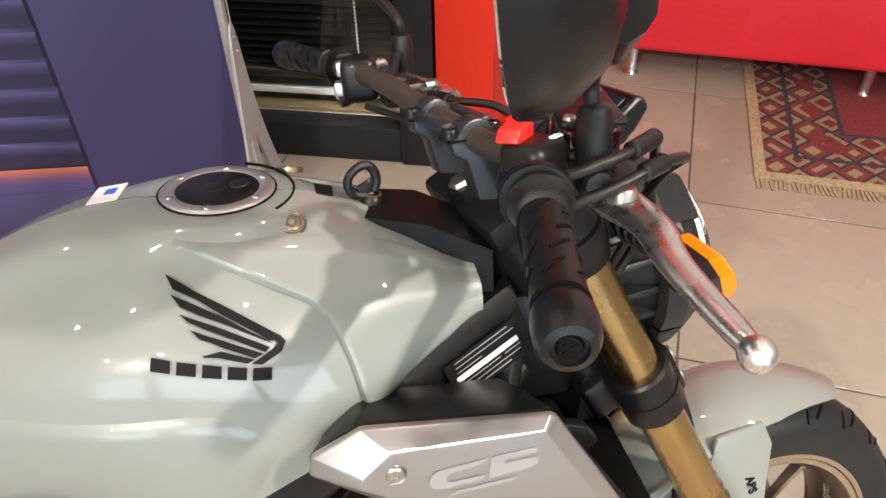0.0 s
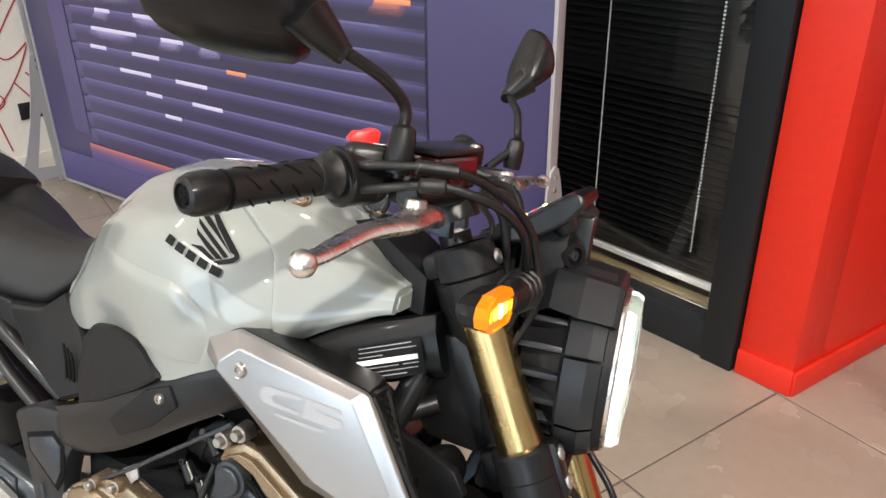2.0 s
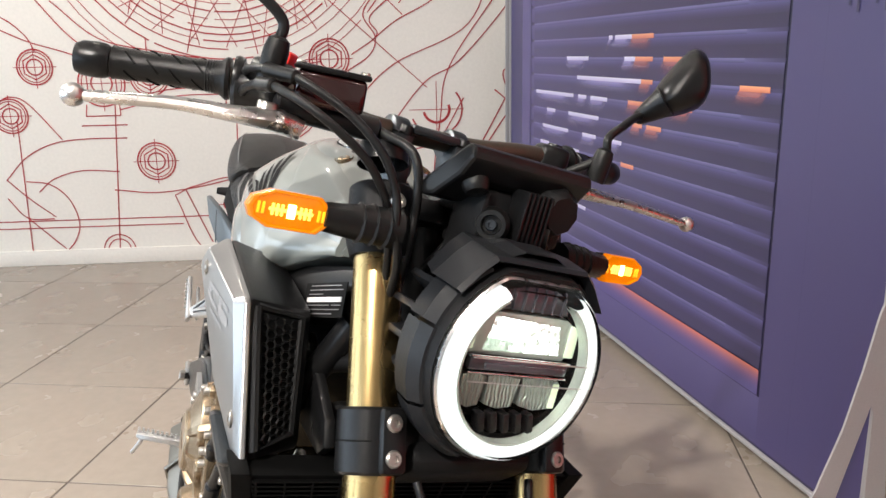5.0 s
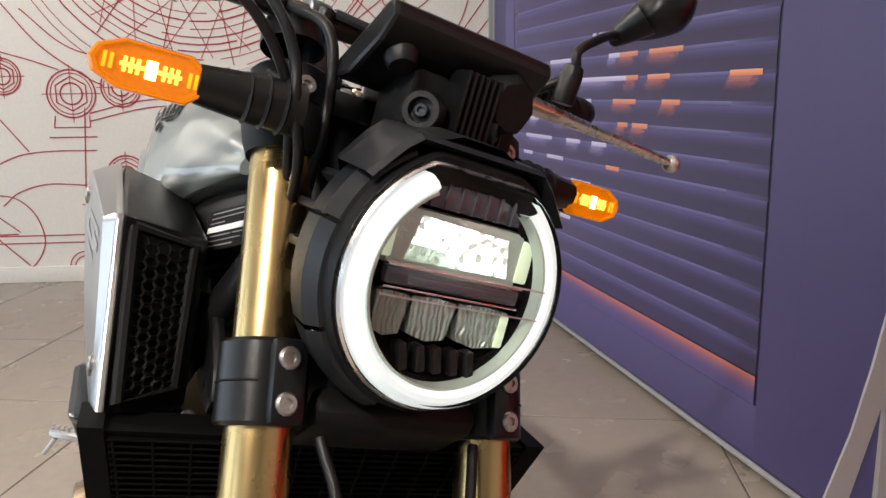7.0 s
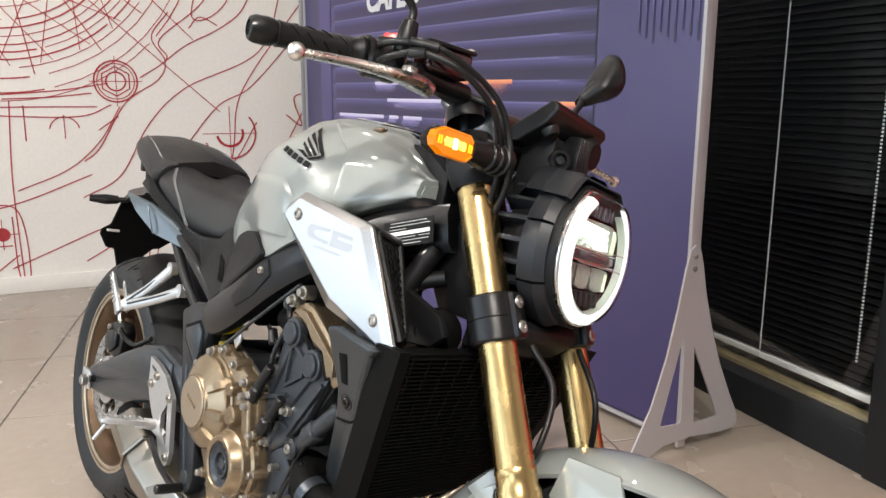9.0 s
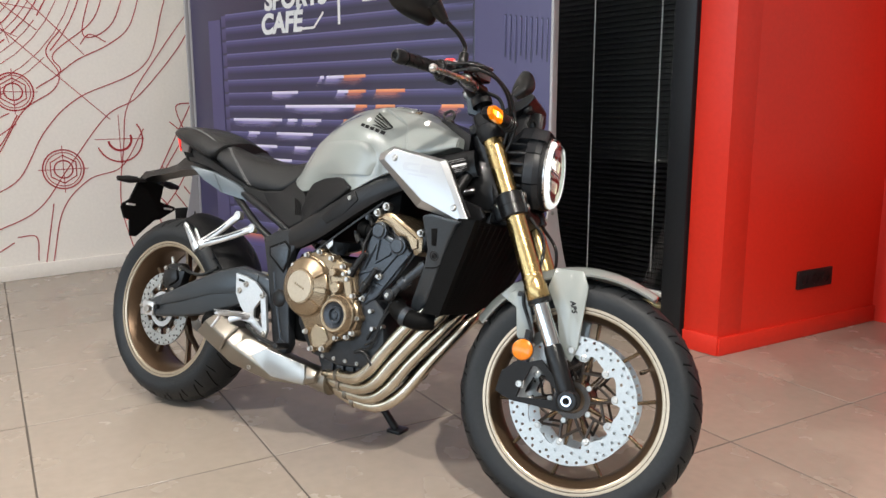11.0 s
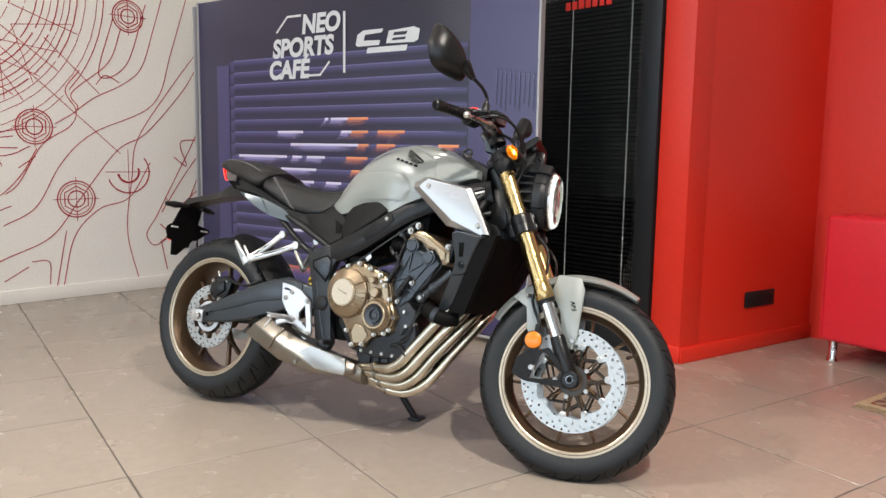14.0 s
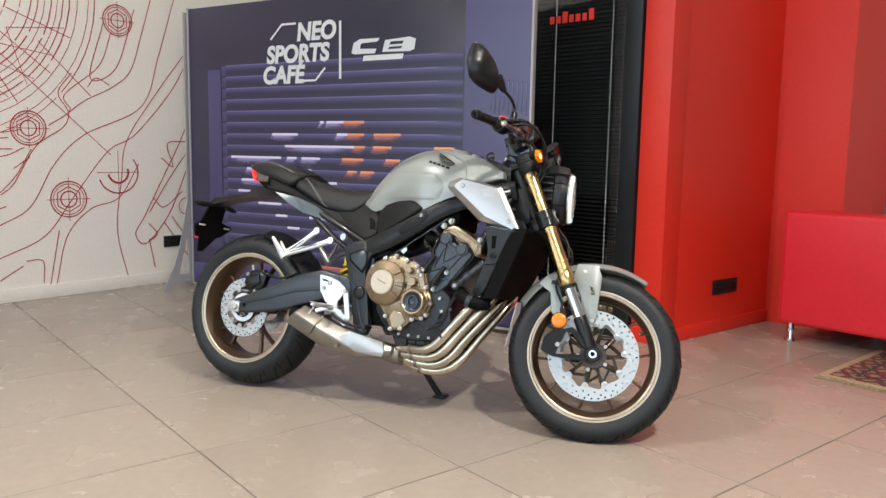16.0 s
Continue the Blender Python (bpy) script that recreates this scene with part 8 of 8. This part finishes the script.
part("exhaust_collector", loft([[(x, y0 + h * math.cos(a), z0 + r * math.sin(a)) for a in np.linspace(0, 2 * math.pi, 20, False)] for x, y0, z0, h, r in ((0.745, -0.068, 0.217, 0.038, 0.042), (0.70, -0.070, 0.216, 0.034, 0.036), (0.66, -0.078, 0.220, 0.028, 0.029), (0.60, -0.09, 0.232, 0.026, 0.027))]), CAN, bike, "steel exhaust collector")
SIL = (((0.262, -0.162, 0.284), (0.313, -0.178, 0.325), (0.340, -0.152, 0.357), (0.340, -0.092, 0.350), (0.270, -0.092, 0.277)),
       ((0.431, -0.164, 0.214), (0.455, -0.181, 0.268), (0.468, -0.150, 0.308), (0.468, -0.086, 0.302), (0.432, -0.088, 0.212)),
       ((0.575, -0.148, 0.189), (0.592, -0.160, 0.213), (0.600, -0.136, 0.274), (0.600, -0.078, 0.270), (0.578, -0.080, 0.192)),
       ((0.690, -0.128, 0.197), (0.698, -0.136, 0.222), (0.692, -0.122, 0.254), (0.692, -0.070, 0.252), (0.692, -0.072, 0.200)),
       ((0.722, -0.112, 0.208), (0.724, -0.118, 0.224), (0.722, -0.108, 0.244), (0.722, -0.078, 0.244), (0.722, -0.078, 0.208)))
rings = [list(ring) for ring in SIL]
can = part("silencer", bevelled(loft(rings), 0.006, 3, 12), CAN, bike, "short angular brushed steel silencer", sharp=35)
part("silencer_shield", shell([(0.520, -0.174, 0.2555), (0.560, -0.158, 0.2825), (0.690, -0.130, 0.256), (0.702, -0.138, 0.222), (0.694, -0.132, 0.199), (0.592, -0.160, 0.207)], (0, 0.012, 0), 0.002), SHEEN, can, "pale brushed heat shield", sharp=25)
part("silencer_band", tube([(0.392, -0.1745, 0.250), (0.417, -0.184, 0.285), (0.432, -0.155, 0.322), (0.432, -0.095, 0.318)], 0.004, 6, 1), CAN, can, "clamp band")
part("silencer_stay", tube([(0.400, -0.160, 0.340), (0.440, -0.150, 0.352), (0.500, -0.140, 0.345)], 0.007, 8, 4, [(0.010, 0.005), (0.008, 0.005), (0.012, 0.006)], (0, 0, 1)), ALU, can, "silver hanger stay")
part("silencer_tip", lathe([(0.0, 0.002), (0.020, 0.002), (0.022, 0.02), (0.026, 0.02), (0.027, -0.01), (0, -0.01)], (0.292, -0.128, 0.318), (-1, -0.1, 0.2), 24), DEEP, can, "dark exhaust outlet")
part("shield_bolt", bolt_head((0.518, -0.172, 0.220), (0.1, -1, -0.2), 0.007, 0.005), BOLT, can)

# ---- radiator and side ducts ----
OUT = {-1: 0.0, 1: 0.030}
rad = part("radiator", loft([[(1.072, -0.125, 0.462), (1.072, 0.165, 0.462), (1.112, 0.165, 0.462), (1.112, -0.125, 0.462)], [(1.160, -0.168, 0.700), (1.160, 0.198, 0.700), (1.212, 0.198, 0.705), (1.212, -0.168, 0.705)]]), DEEP, bike, "black finned radiator", sharp=20)
for k in range(38):
    t = (k + 0.5) / 38
    part("cooling_fin", box((1.1125 + 0.1005 * t, 0.020 - 0.005 * t, 0.466 + 0.236 * t), (0.006, 0.272 + 0.072 * t, 0.0016), 0), DEEP, rad)
for k in range(13):
    q = (k - 6) / 6
    part("cooling_tube", tube([(1.1135, 0.020 + 0.132 * q, 0.468), (1.2145, 0.015 + 0.168 * q, 0.70)], 0.0012, 5, 1), DEEP, rad)
for o in (-1, 1):
    part("radiator_tank", loft([[(x, o * y + OUT[o] * f, z) for x, y in ((x0, y0), (x0, y0 + 0.018), (x0 + 0.05, y0 + 0.018), (x0 + 0.05, y0))] for x0, y0, z, f in ((1.066, 0.115, 0.460, 0.8), (1.166, 0.160, 0.708, 1.0))]), DEEP, rad)
    lean = [(x, o * (0.190 - 0.32 * (0.705 - z)) + OUT[o], z) for x, z in ((1.066, 0.706), (1.092, 0.712), (1.180, 0.700), (1.164, 0.688), (1.141, 0.648), (1.066, 0.487), (1.034, 0.455), (1.012, 0.460), (1.016, 0.482), (1.064, 0.584), (1.076, 0.624), (1.070, 0.668))]
    guard = part("radiator_guard", shell(lean, (0, -o * 0.020, 0), 0.006), GREYP, bike, "dark grey radiator side guard", sharp=20)
    part("guard_bolt", cat(lathe([(0.010, 0.001), (0.013, 0.001), (0.013, -0.004), (0.010, -0.004)], (1.098, o * 0.159 + OUT[o], 0.609), (0, o, -0.3), 20, True), bolt_head((1.098, o * 0.1585 + OUT[o], 0.609), (0, o, -0.3), 0.008, 0.004)), BLACK, guard)
    part("guard_window", shell([(x, o * (0.1915 - 0.32 * (0.705 - z)) + OUT[o], z) for x, z in ((1.094, 0.676), (1.112, 0.678), (1.106, 0.634), (1.092, 0.634))], (0, -o * 0.004, 0), 0.001), DEEP, guard)
    part("guard_step", tube([(1.068, o * 0.149 + OUT[o], 0.576), (1.10, o * 0.151 + OUT[o], 0.580), (1.118, o * 0.152 + OUT[o], 0.590)], 0.0016, 6, 3), DEEP, guard)
    # air duct with its silver cover
    front = [(1.108, o * 0.171, 0.851), (1.080, o * 0.094, 0.833), (1.133, o * 0.098, 0.692), (1.187, o * 0.166, 0.699)]
    back = [(0.940, o * 0.177, 0.876), (0.952, o * 0.112, 0.858), (1.020, o * 0.112, 0.732), (1.034, o * 0.172, 0.724)]
    tip = [(0.903, o * 0.178, 0.850), (0.925, o * 0.130, 0.842), (0.930, o * 0.130, 0.826), (0.906, o * 0.176, 0.834)]
    duct = part("air_duct", bevelled(loft([tip, back, front]), 0.006, 2, 20), BLACK, bike, "black air duct with silver cover", sharp=22)
    RIMO = [(0.905, 0.838), (0.909, 0.856), (0.949, 0.876), (1.104, 0.850), (1.110, 0.846), (1.187, 0.706), (1.178, 0.697), (1.040, 0.726)]
    RIMI = [(0.943, 0.838), (0.946, 0.848), (0.969, 0.867), (1.096, 0.843), (1.099, 0.840), (1.171, 0.704), (1.166, 0.701), (1.062, 0.742)]

    def cover_out(x):
        return 0.205 - 0.16 * (x - 0.965)
    rims = [[(x, o * (0.184 - 0.07 * max(0, x - 0.95) + s), z) for x, z in RIMO] for s in (-0.006, 0.0)] + [[(x, o * cover_out(x), z) for x, z in RIMI]]
    pan = part("duct_cover", bevelled(loft(rims), 0.0016, 2, 8), SILVER, duct, "brushed silver duct cover with a wide sloped rim", sharp=12)
    for x, z in ((0.9705, 0.8440), (1.146, 0.7320)):
        yy = o * (cover_out(x) + 0.0004)
        part("cover_screw", cat(lathe([(0.0075, -0.001), (0.0095, 0.0005), (0.0095, -0.003), (0.0075, -0.003)], (x, yy, z), (0, o, 0), 24, True), bolt_head((x, yy - o * 0.0015, z), (0, o, 0), 0.0078, 0.0035)), BOLT, pan)
    emb = []
    for pts in (((0.997, 0.829), (1.003, 0.8355), (1.045, 0.8335), (1.042, 0.829), (1.016, 0.829), (1.010, 0.825), (1.014, 0.8195), (1.043, 0.8165), (1.041, 0.8115), (1.002, 0.8155), (0.997, 0.821)), ((1.049, 0.8335), (1.088, 0.830), (1.0885, 0.8245), (1.061, 0.8265), (1.060, 0.8225), (1.089, 0.820), (1.090, 0.812), (1.082, 0.8085), (1.046, 0.8112)), ((1.014, 0.8045), (1.016, 0.8085), (1.070, 0.804), (1.068, 0.800))):
        emb.append(([(x, o * (cover_out(x) + 0.0006), z) for x, z in pts], [tuple(range(len(pts)))]))
    part("cover_emblem", cat(*emb), GREYINK, pan, "grey emblem as plain shapes", smooth=False)
    # mesh grille set back in the duct's mouth
    TL, TR, BR, BL = (Vector(p) for p in ((1.101, o * 0.160, 0.838), (1.085, o * 0.108, 0.824), (1.133, o * 0.112, 0.710), (1.177, o * 0.155, 0.712)))
    out = (TR - TL).cross(BL - TL).normalized()
    out = out if out.x > 0 else -out

    def mouth_at(a, b, depth=0.0):
        return TL.lerp(TR, a).lerp(BL.lerp(BR, a), b) + out * depth
    lip = [mouth_at(a, b, d) for a, b, d in ((0, 0, 0.004), (1, 0, 0.004), (1, 1, 0.004), (0, 1, 0.004))]
    part("duct_frame", tube(lip + lip[:1], 0.0055, 8, 1), MATTE, duct, "black rim of the duct's mouth")
    part("duct_well", (lip + [mouth_at(a, b, 0.0025) for a, b in ((0.04, 0.02), (0.96, 0.02), (0.96, 0.98), (0.04, 0.98))], [(4, 5, 6, 7)]), DEEP, duct, smooth=False)
    hexes = []
    for a in range(5):
        for b in range(12):
            c = (0.14 + 0.18 * a, 0.07 + 0.077 * b + (0.038 if a % 2 else 0))
            if c[1] < 0.96:
                hexes.append(tube([mouth_at(c[0] + 0.115 * math.cos(radians(60 * q)), c[1] + 0.036 * math.sin(radians(60 * q)), 0.0045) for q in range(7)], 0.0012, 4, 1))
    tagged(part("duct_grille", cat(*hexes), BLACK, duct, "black honeycomb grille", smooth=False), kind="stuff")
    part("duct_bolt", bolt_head((1.128, o * 0.094, 0.684), (0.8, o * 0.3, 0.1), 0.007, 0.005), BOLT, duct)
part("horn", cat(lathe([(0, 0.02), (0.018, 0.02), (0.034, 0.008), (0.036, 0.0), (0.03, -0.012), (0, -0.014)], (1.135, -0.052, 0.715), (1, -0.5, 0), 28), rod((1.10, -0.03, 0.72), (1.135, -0.052, 0.715), 0.008, 10)), DEEP, bike, "black horn")

# ---- swing arm, rear parts ----
def slab_peg(a, b, wide, w0, w1, thick):
    """A tapered flat peg from a to b; wide is the direction of its width."""
    a, b, wide = Vector(a), Vector(b), Vector(wide).normalized()
    d = (b - a).normalized()
    n = d.cross(wide).normalized() * thick
    rings = []
    for f, g in ((0.0, 0.8), (0.06, 1.0), (0.92, 1.0), (1.0, 0.6)):
        c, w = a.lerp(b, f), wide * (w0 + (w1 - w0) * f) * g
        rings.append([c + w * p + n * q * g for p, q in ((1, 0.6), (0.7, 1), (-0.7, 1), (-1, 0.6), (-1, -0.6), (-0.7, -1), (0.7, -1), (1, -0.6))])
    return loft(rings)


for o in (-1, 1):
    SW = [(-0.035, 0.326), (-0.02, 0.345), (0.035, 0.368), (0.084, 0.388), (0.188, 0.435), (0.301, 0.480), (0.390, 0.502), (0.52, 0.480), (0.53, 0.40), (0.415, 0.388), (0.301, 0.351), (0.229, 0.328), (0.135, 0.308), (0.05, 0.296), (-0.02, 0.288), (-0.035, 0.30)]
    arm = part("swing_arm", prism(SW, o * 0.094, o * 0.130, 0.012, 3), GREYP, bike, "dark grey swing arm", sharp=30)
    part("arm_facet", prism([(0.040, 0.332), (0.050, 0.366), (0.092, 0.384), (0.190, 0.428), (0.301, 0.472), (0.385, 0.494), (0.470, 0.484), (0.470, 0.430), (0.428, 0.426), (0.274, 0.400), (0.120, 0.352)], o * 0.128, o * 0.1345, 0.0045), GREYP, arm, "raised upper face of the swing arm", sharp=30)
    part("chain_adjuster", cat(box((-0.012, o * 0.134, 0.315), (0.055, 0.010, 0.046), 0.004), box((-0.045, o * 0.12, 0.315), (0.012, 0.02, 0.03), 0.003)), ALU, arm, "silver axle adjuster")
    part("axle_nut", lathe([(0, 0.014), (0.011, 0.014), (0.013, 0.012), (0.013, 0), (0, 0)], (0.0, o * 0.139, 0.314), (0, o, 0), 6), BOLT, arm)
    part("adjuster_bolt", rod((-0.045, o * 0.118, 0.315), (-0.075, o * 0.118, 0.315), 0.005, 10), BOLT, arm)
    part("bobbin", rod((0.03, o * 0.128, 0.325), (0.03, o * 0.142, 0.325), 0.008, 12), BLACK, arm)
    # foot-rest hanger
    bm = bmesh.new()
    eds = []
    for ring in ([(0.392, 0.480), (0.440, 0.474), (0.478, 0.462), (0.522, 0.430), (0.545, 0.330), (0.540, 0.305), (0.520, 0.296), (0.500, 0.312), (0.470, 0.345), (0.425, 0.385), (0.400, 0.42)], [(0.505, 0.415), (0.524, 0.335), (0.485, 0.360), (0.482, 0.385)], [(0.405, 0.466), (0.432, 0.462), (0.432, 0.455), (0.405, 0.458)]):
        vs = [bm.verts.new((x, 0, z)) for x, z in ring]
        eds += [bm.edges.new((vs[i], vs[(i + 1) % len(vs)])) for i in range(len(vs))]
    bmesh.ops.triangle_fill(bm, edges=eds, use_beauty=True)
    ret = bmesh.ops.extrude_face_region(bm, geom=list(bm.faces))
    bmesh.ops.translate(bm, vec=(0, o * 0.009, 0), verts=[e for e in ret["geom"] if isinstance(e, bmesh.types.BMVert)])
    hang = part("footrest_hanger", moved(of_bm(bm), Matrix.Translation((0, o * 0.138, 0))), ALU, bike, "silver foot-rest hanger", smooth=False)
    for x, z in ((0.512, 0.428), (0.532, 0.318), (0.44, 0.452), (0.415, 0.43)):
        part("hanger_bolt", bolt_head((x, o * 0.147, z), (0, o, 0), 0.009, 0.006), BOLT, hang)
    part("footrest", cat(tube([(0.462, o * 0.142, 0.358), (0.456, o * 0.170, 0.361)], 0.011, 10, 1), slab_peg((0.457, o * 0.164, 0.362), (0.436, o * 0.246, 0.366), (1, 0, 0.1), 0.013, 0.010, 0.006)), ALU, hang, "alloy foot peg")
    for k in range(9):
        for q in (-0.006, 0.002):
            part("footrest_tooth", box((0.452 - 0.0026 * k + q, o * (0.174 + 0.0085 * k), 0.3705 + 0.0004 * k), (0.005, 0.0045, 0.004), 0.001), ALU, hang)
    part("feeler", rod((0.440, o * 0.235, 0.358), (0.428, o * 0.250, 0.325), 0.004, 8), ALU, hang)
    part("pedal" if o < 0 else "gear_lever", cat(tube([(0.47, o * 0.155, 0.335), (0.53, o * 0.16, 0.310), (0.60, o * 0.165, 0.300), (0.635, o * 0.17, 0.302)], 0.006, 10, 5), rod((0.640, o * 0.155, 0.302), (0.640, o * 0.205, 0.304), 0.009, 14, bev=0.002)), BLACK, hang, "black foot lever")
    # pillion foot-rest bracket
    pb = part("pillion_bracket", cat(tube([(0.224, o * 0.158, 0.548), (0.27, o * 0.128, 0.595), (0.322, o * 0.100, 0.652)], 0.009, 12, 4, [(0.013, 0.007), (0.010, 0.006), (0.012, 0.008)], (0, 0, 1)), tube([(0.224, o * 0.158, 0.548), (0.31, o * 0.128, 0.580), (0.393, o * 0.104, 0.618)], 0.009, 12, 4, [(0.013, 0.007), (0.010, 0.006), (0.012, 0.008)], (0, 0, 1)),
                                            lathe([(0, -0.008), (0.014, -0.008), (0.014, 0.008), (0, 0.008)], (0.322, o * 0.100, 0.652), (0, 1, 0), 18), lathe([(0, -0.008), (0.014, -0.008), (0.014, 0.008), (0, 0.008)], (0.393, o * 0.104, 0.618), (0, 1, 0), 18)), ALU, bike, "silver pillion foot-rest bracket")
    # no groove is cut: raised darker strips carry its shade along both arms
    for a, b in (((0.238, 0.150, 0.562), (0.310, 0.106, 0.640)), ((0.245, 0.150, 0.557), (0.378, 0.109, 0.612))):
        part("bracket_groove", tube([(a[0], o * (a[1] + 0.0068), a[2]), ((a[0] + b[0]) / 2, o * ((a[1] + b[1]) / 2 + 0.0035), (a[2] + b[2]) / 2), (b[0], o * (b[1] + 0.0040), b[2])], 0.0026, 8, 4), GREYP, pb, "raised dark strip painted as a groove's shade along the arm")
    part("pillion_peg", cat(slab_peg((0.226, o * 0.166, 0.532), (0.160, o * 0.168, 0.610), (0.75, 0, 0.66), 0.015, 0.006, 0.005), slab_peg((0.228, o * 0.148, 0.536), (0.188, o * 0.150, 0.596), (0.75, 0, 0.66), 0.010, 0.004, 0.003)), ALU, pb, "folded alloy peg")
    for k in range(8):
        part("peg_tooth", box((0.208 - 0.0060 * k, o * 0.174, 0.556 + 0.0068 * k), (0.013 - 0.0009 * k, 0.004, 0.0034), 0.001, pose(0, 0, 0, 0, -41, 0)), ALU, pb)
# rear mudguard hugging the tyre
rings = []
for a in np.linspace(22, 82, 22):
    c, s = math.cos(radians(a)), math.sin(radians(a))
    w = 0.075 + 0.02 * math.sin(radians((a - 22) * 3))
    rings.append([(0.338 * c - (0.03 * abs(q) ** 2.5) * c, q * w, 0.313 + 0.338 * s - (0.03 * abs(q) ** 2.5) * s) for q in np.linspace(-1, 1, 11)] + [(0.332 * c - (0.03 * abs(q) ** 2.5) * c, q * (w - 0.003), 0.313 + 0.332 * s - (0.03 * abs(q) ** 2.5) * s) for q in np.linspace(1, -1, 11)])
part("rear_mudguard", loft(rings), MATTE, bike, "black rear tyre hugger")
cal = part("rear_calliper", cat(prism([(0.003, 0.455), (0.030, 0.470), (0.085, 0.476), (0.107, 0.454), (0.094, 0.406), (0.05, 0.372), (-0.009, 0.396), (0.0, 0.431)], -0.072, -0.104, 0.007), prism([(0.015, 0.445), (0.075, 0.455), (0.085, 0.420), (0.045, 0.395), (0.010, 0.410)], -0.102, -0.114, 0.005)), BLACK, bike, "black rear brake calliper")
for x, z in ((0.018, 0.452), (0.090, 0.458), (0.006, 0.405), (0.060, 0.385)):
    part("calliper_bolt", bolt_head((x, -0.105, z), R, 0.008, 0.007), BOLT, cal)
part("calliper_hose", tube([(0.080, -0.104, 0.462), (0.106, -0.112, 0.462), (0.150, -0.112, 0.452), (0.195, -0.106, 0.452), (0.250, -0.095, 0.480)], 0.0055, 10, 6), RUBBER, cal, "black brake hose")
for k in range(5):
    part("hose_ring", lathe([(0.0052, -0.002), (0.0068, -0.002), (0.0068, 0.002), (0.0052, 0.002)], (0.116 + 0.009 * k, -0.112, 0.4600 - 0.0022 * k), (1, 0, -0.22), 12, True), BLACK, cal)
part("bleed_nipple", rod((0.03, -0.09, 0.465), (0.022, -0.09, 0.490), 0.005, 8), BOLT, cal)
part("abs_ring", lathe([(0.042, 0.0), (0.058, 0.0), (0.058, -0.003), (0.042, -0.003)], (0, -0.092, 0.313), R, 36, True), ALU, cal)
part("chain", cat(*[box((0.02 + 0.0127 * k * 0.98, 0.088, 0.255 + 0.0055 * k * 0.5), (0.012, 0.012, 0.012), 0.003) for k in range(46)]), BOLT, bike, "drive chain")
part("sprocket", lathe([(0.05, -0.003), (0.088, -0.003), (0.088, 0.003), (0.05, 0.003)], (0, 0.088, 0.313), (0, 1, 0), 42, True), BOLT, bike, "steel rear sprocket")
# shock absorber
part("shock_absorber", cat(rod((0.47, 0.0, 0.64), (0.40, 0.0, 0.44), 0.016, 16)), BLACK, bike, "black shock absorber")
coil = [(0.47 - 0.07 * t + 0.0, 0.027 * math.cos(t * 44), 0.64 - 0.2 * t + 0.027 * math.sin(t * 44) * 0.3) for t in np.linspace(0.1, 0.85, 90)]
part("spring", tube([(x + 0.026 * math.sin(t * 44), y, z) for (x, y, z), t in zip(coil, np.linspace(0.1, 0.85, 90))], 0.0055, 8, 1), YELLOW, bike, "yellow spring")
part("spring_tag", box((0.445, -0.05, 0.545), (0.022, 0.01, 0.035), 0.003), YELLOW, bike, "yellow tag")
# side stand
part("side_stand", cat(tube([(0.66, 0.12, 0.27), (0.72, 0.155, 0.17), (0.795, 0.205, 0.055)], 0.012, 12, 5), box((0.80, 0.21, 0.052), (0.05, 0.05, 0.010), 0.003, pose(0, 0, 0, 12, 0, 0)), rod((0.735, 0.165, 0.15), (0.70, 0.19, 0.145), 0.005, 8)), BLACK, bike, "black side stand, folded out")


# ---- floor tiles ----
GRID = pose(-0.204, -0.398, 0, 0, 0, -26.2)
floor = part("floor", box((0, 0, -0.05), (20, 20, 0.097), 0), GROUT)
floor.matrix_basis = GRID
tagged(floor, "beige square ceramic floor tiles with dark grout", "floor", kind="structure")
TP = 0.606
tile_me = part("tile", bevelled(box((TP / 2, TP / 2, -0.004), (TP - 0.0052, TP - 0.0052, 0.008), 0), 0.0012, 1), TILE, floor)
near, far = [], []
for i in range(-9, 13):
    for j in range(-11, 9):
        p = GRID @ Vector(((i + 0.5) * TP, (j + 0.5) * TP, 0))
        if not (-4.5 < p.x < 7.4 and -6.1 < p.y < 4.0):
            continue
        (near if -3.2 < p.x < 4.2 and -3.6 < p.y < 3.2 else far).append((i, j))
for i, j in near:
    t = tile_me if (i, j) == near[0] else tile_me.copy()
    if t is not tile_me:
        scene.collection.objects.link(t)
    t.location = (i * TP, j * TP, 0)
tagged(part("outer_tiles", cat(*[box(((i + 0.5) * TP, (j + 0.5) * TP, -0.004), (TP - 0.0052, TP - 0.0052, 0.008), 0) for i, j in far]), TILE, floor, "outlying floor tiles"), kind="stuff")
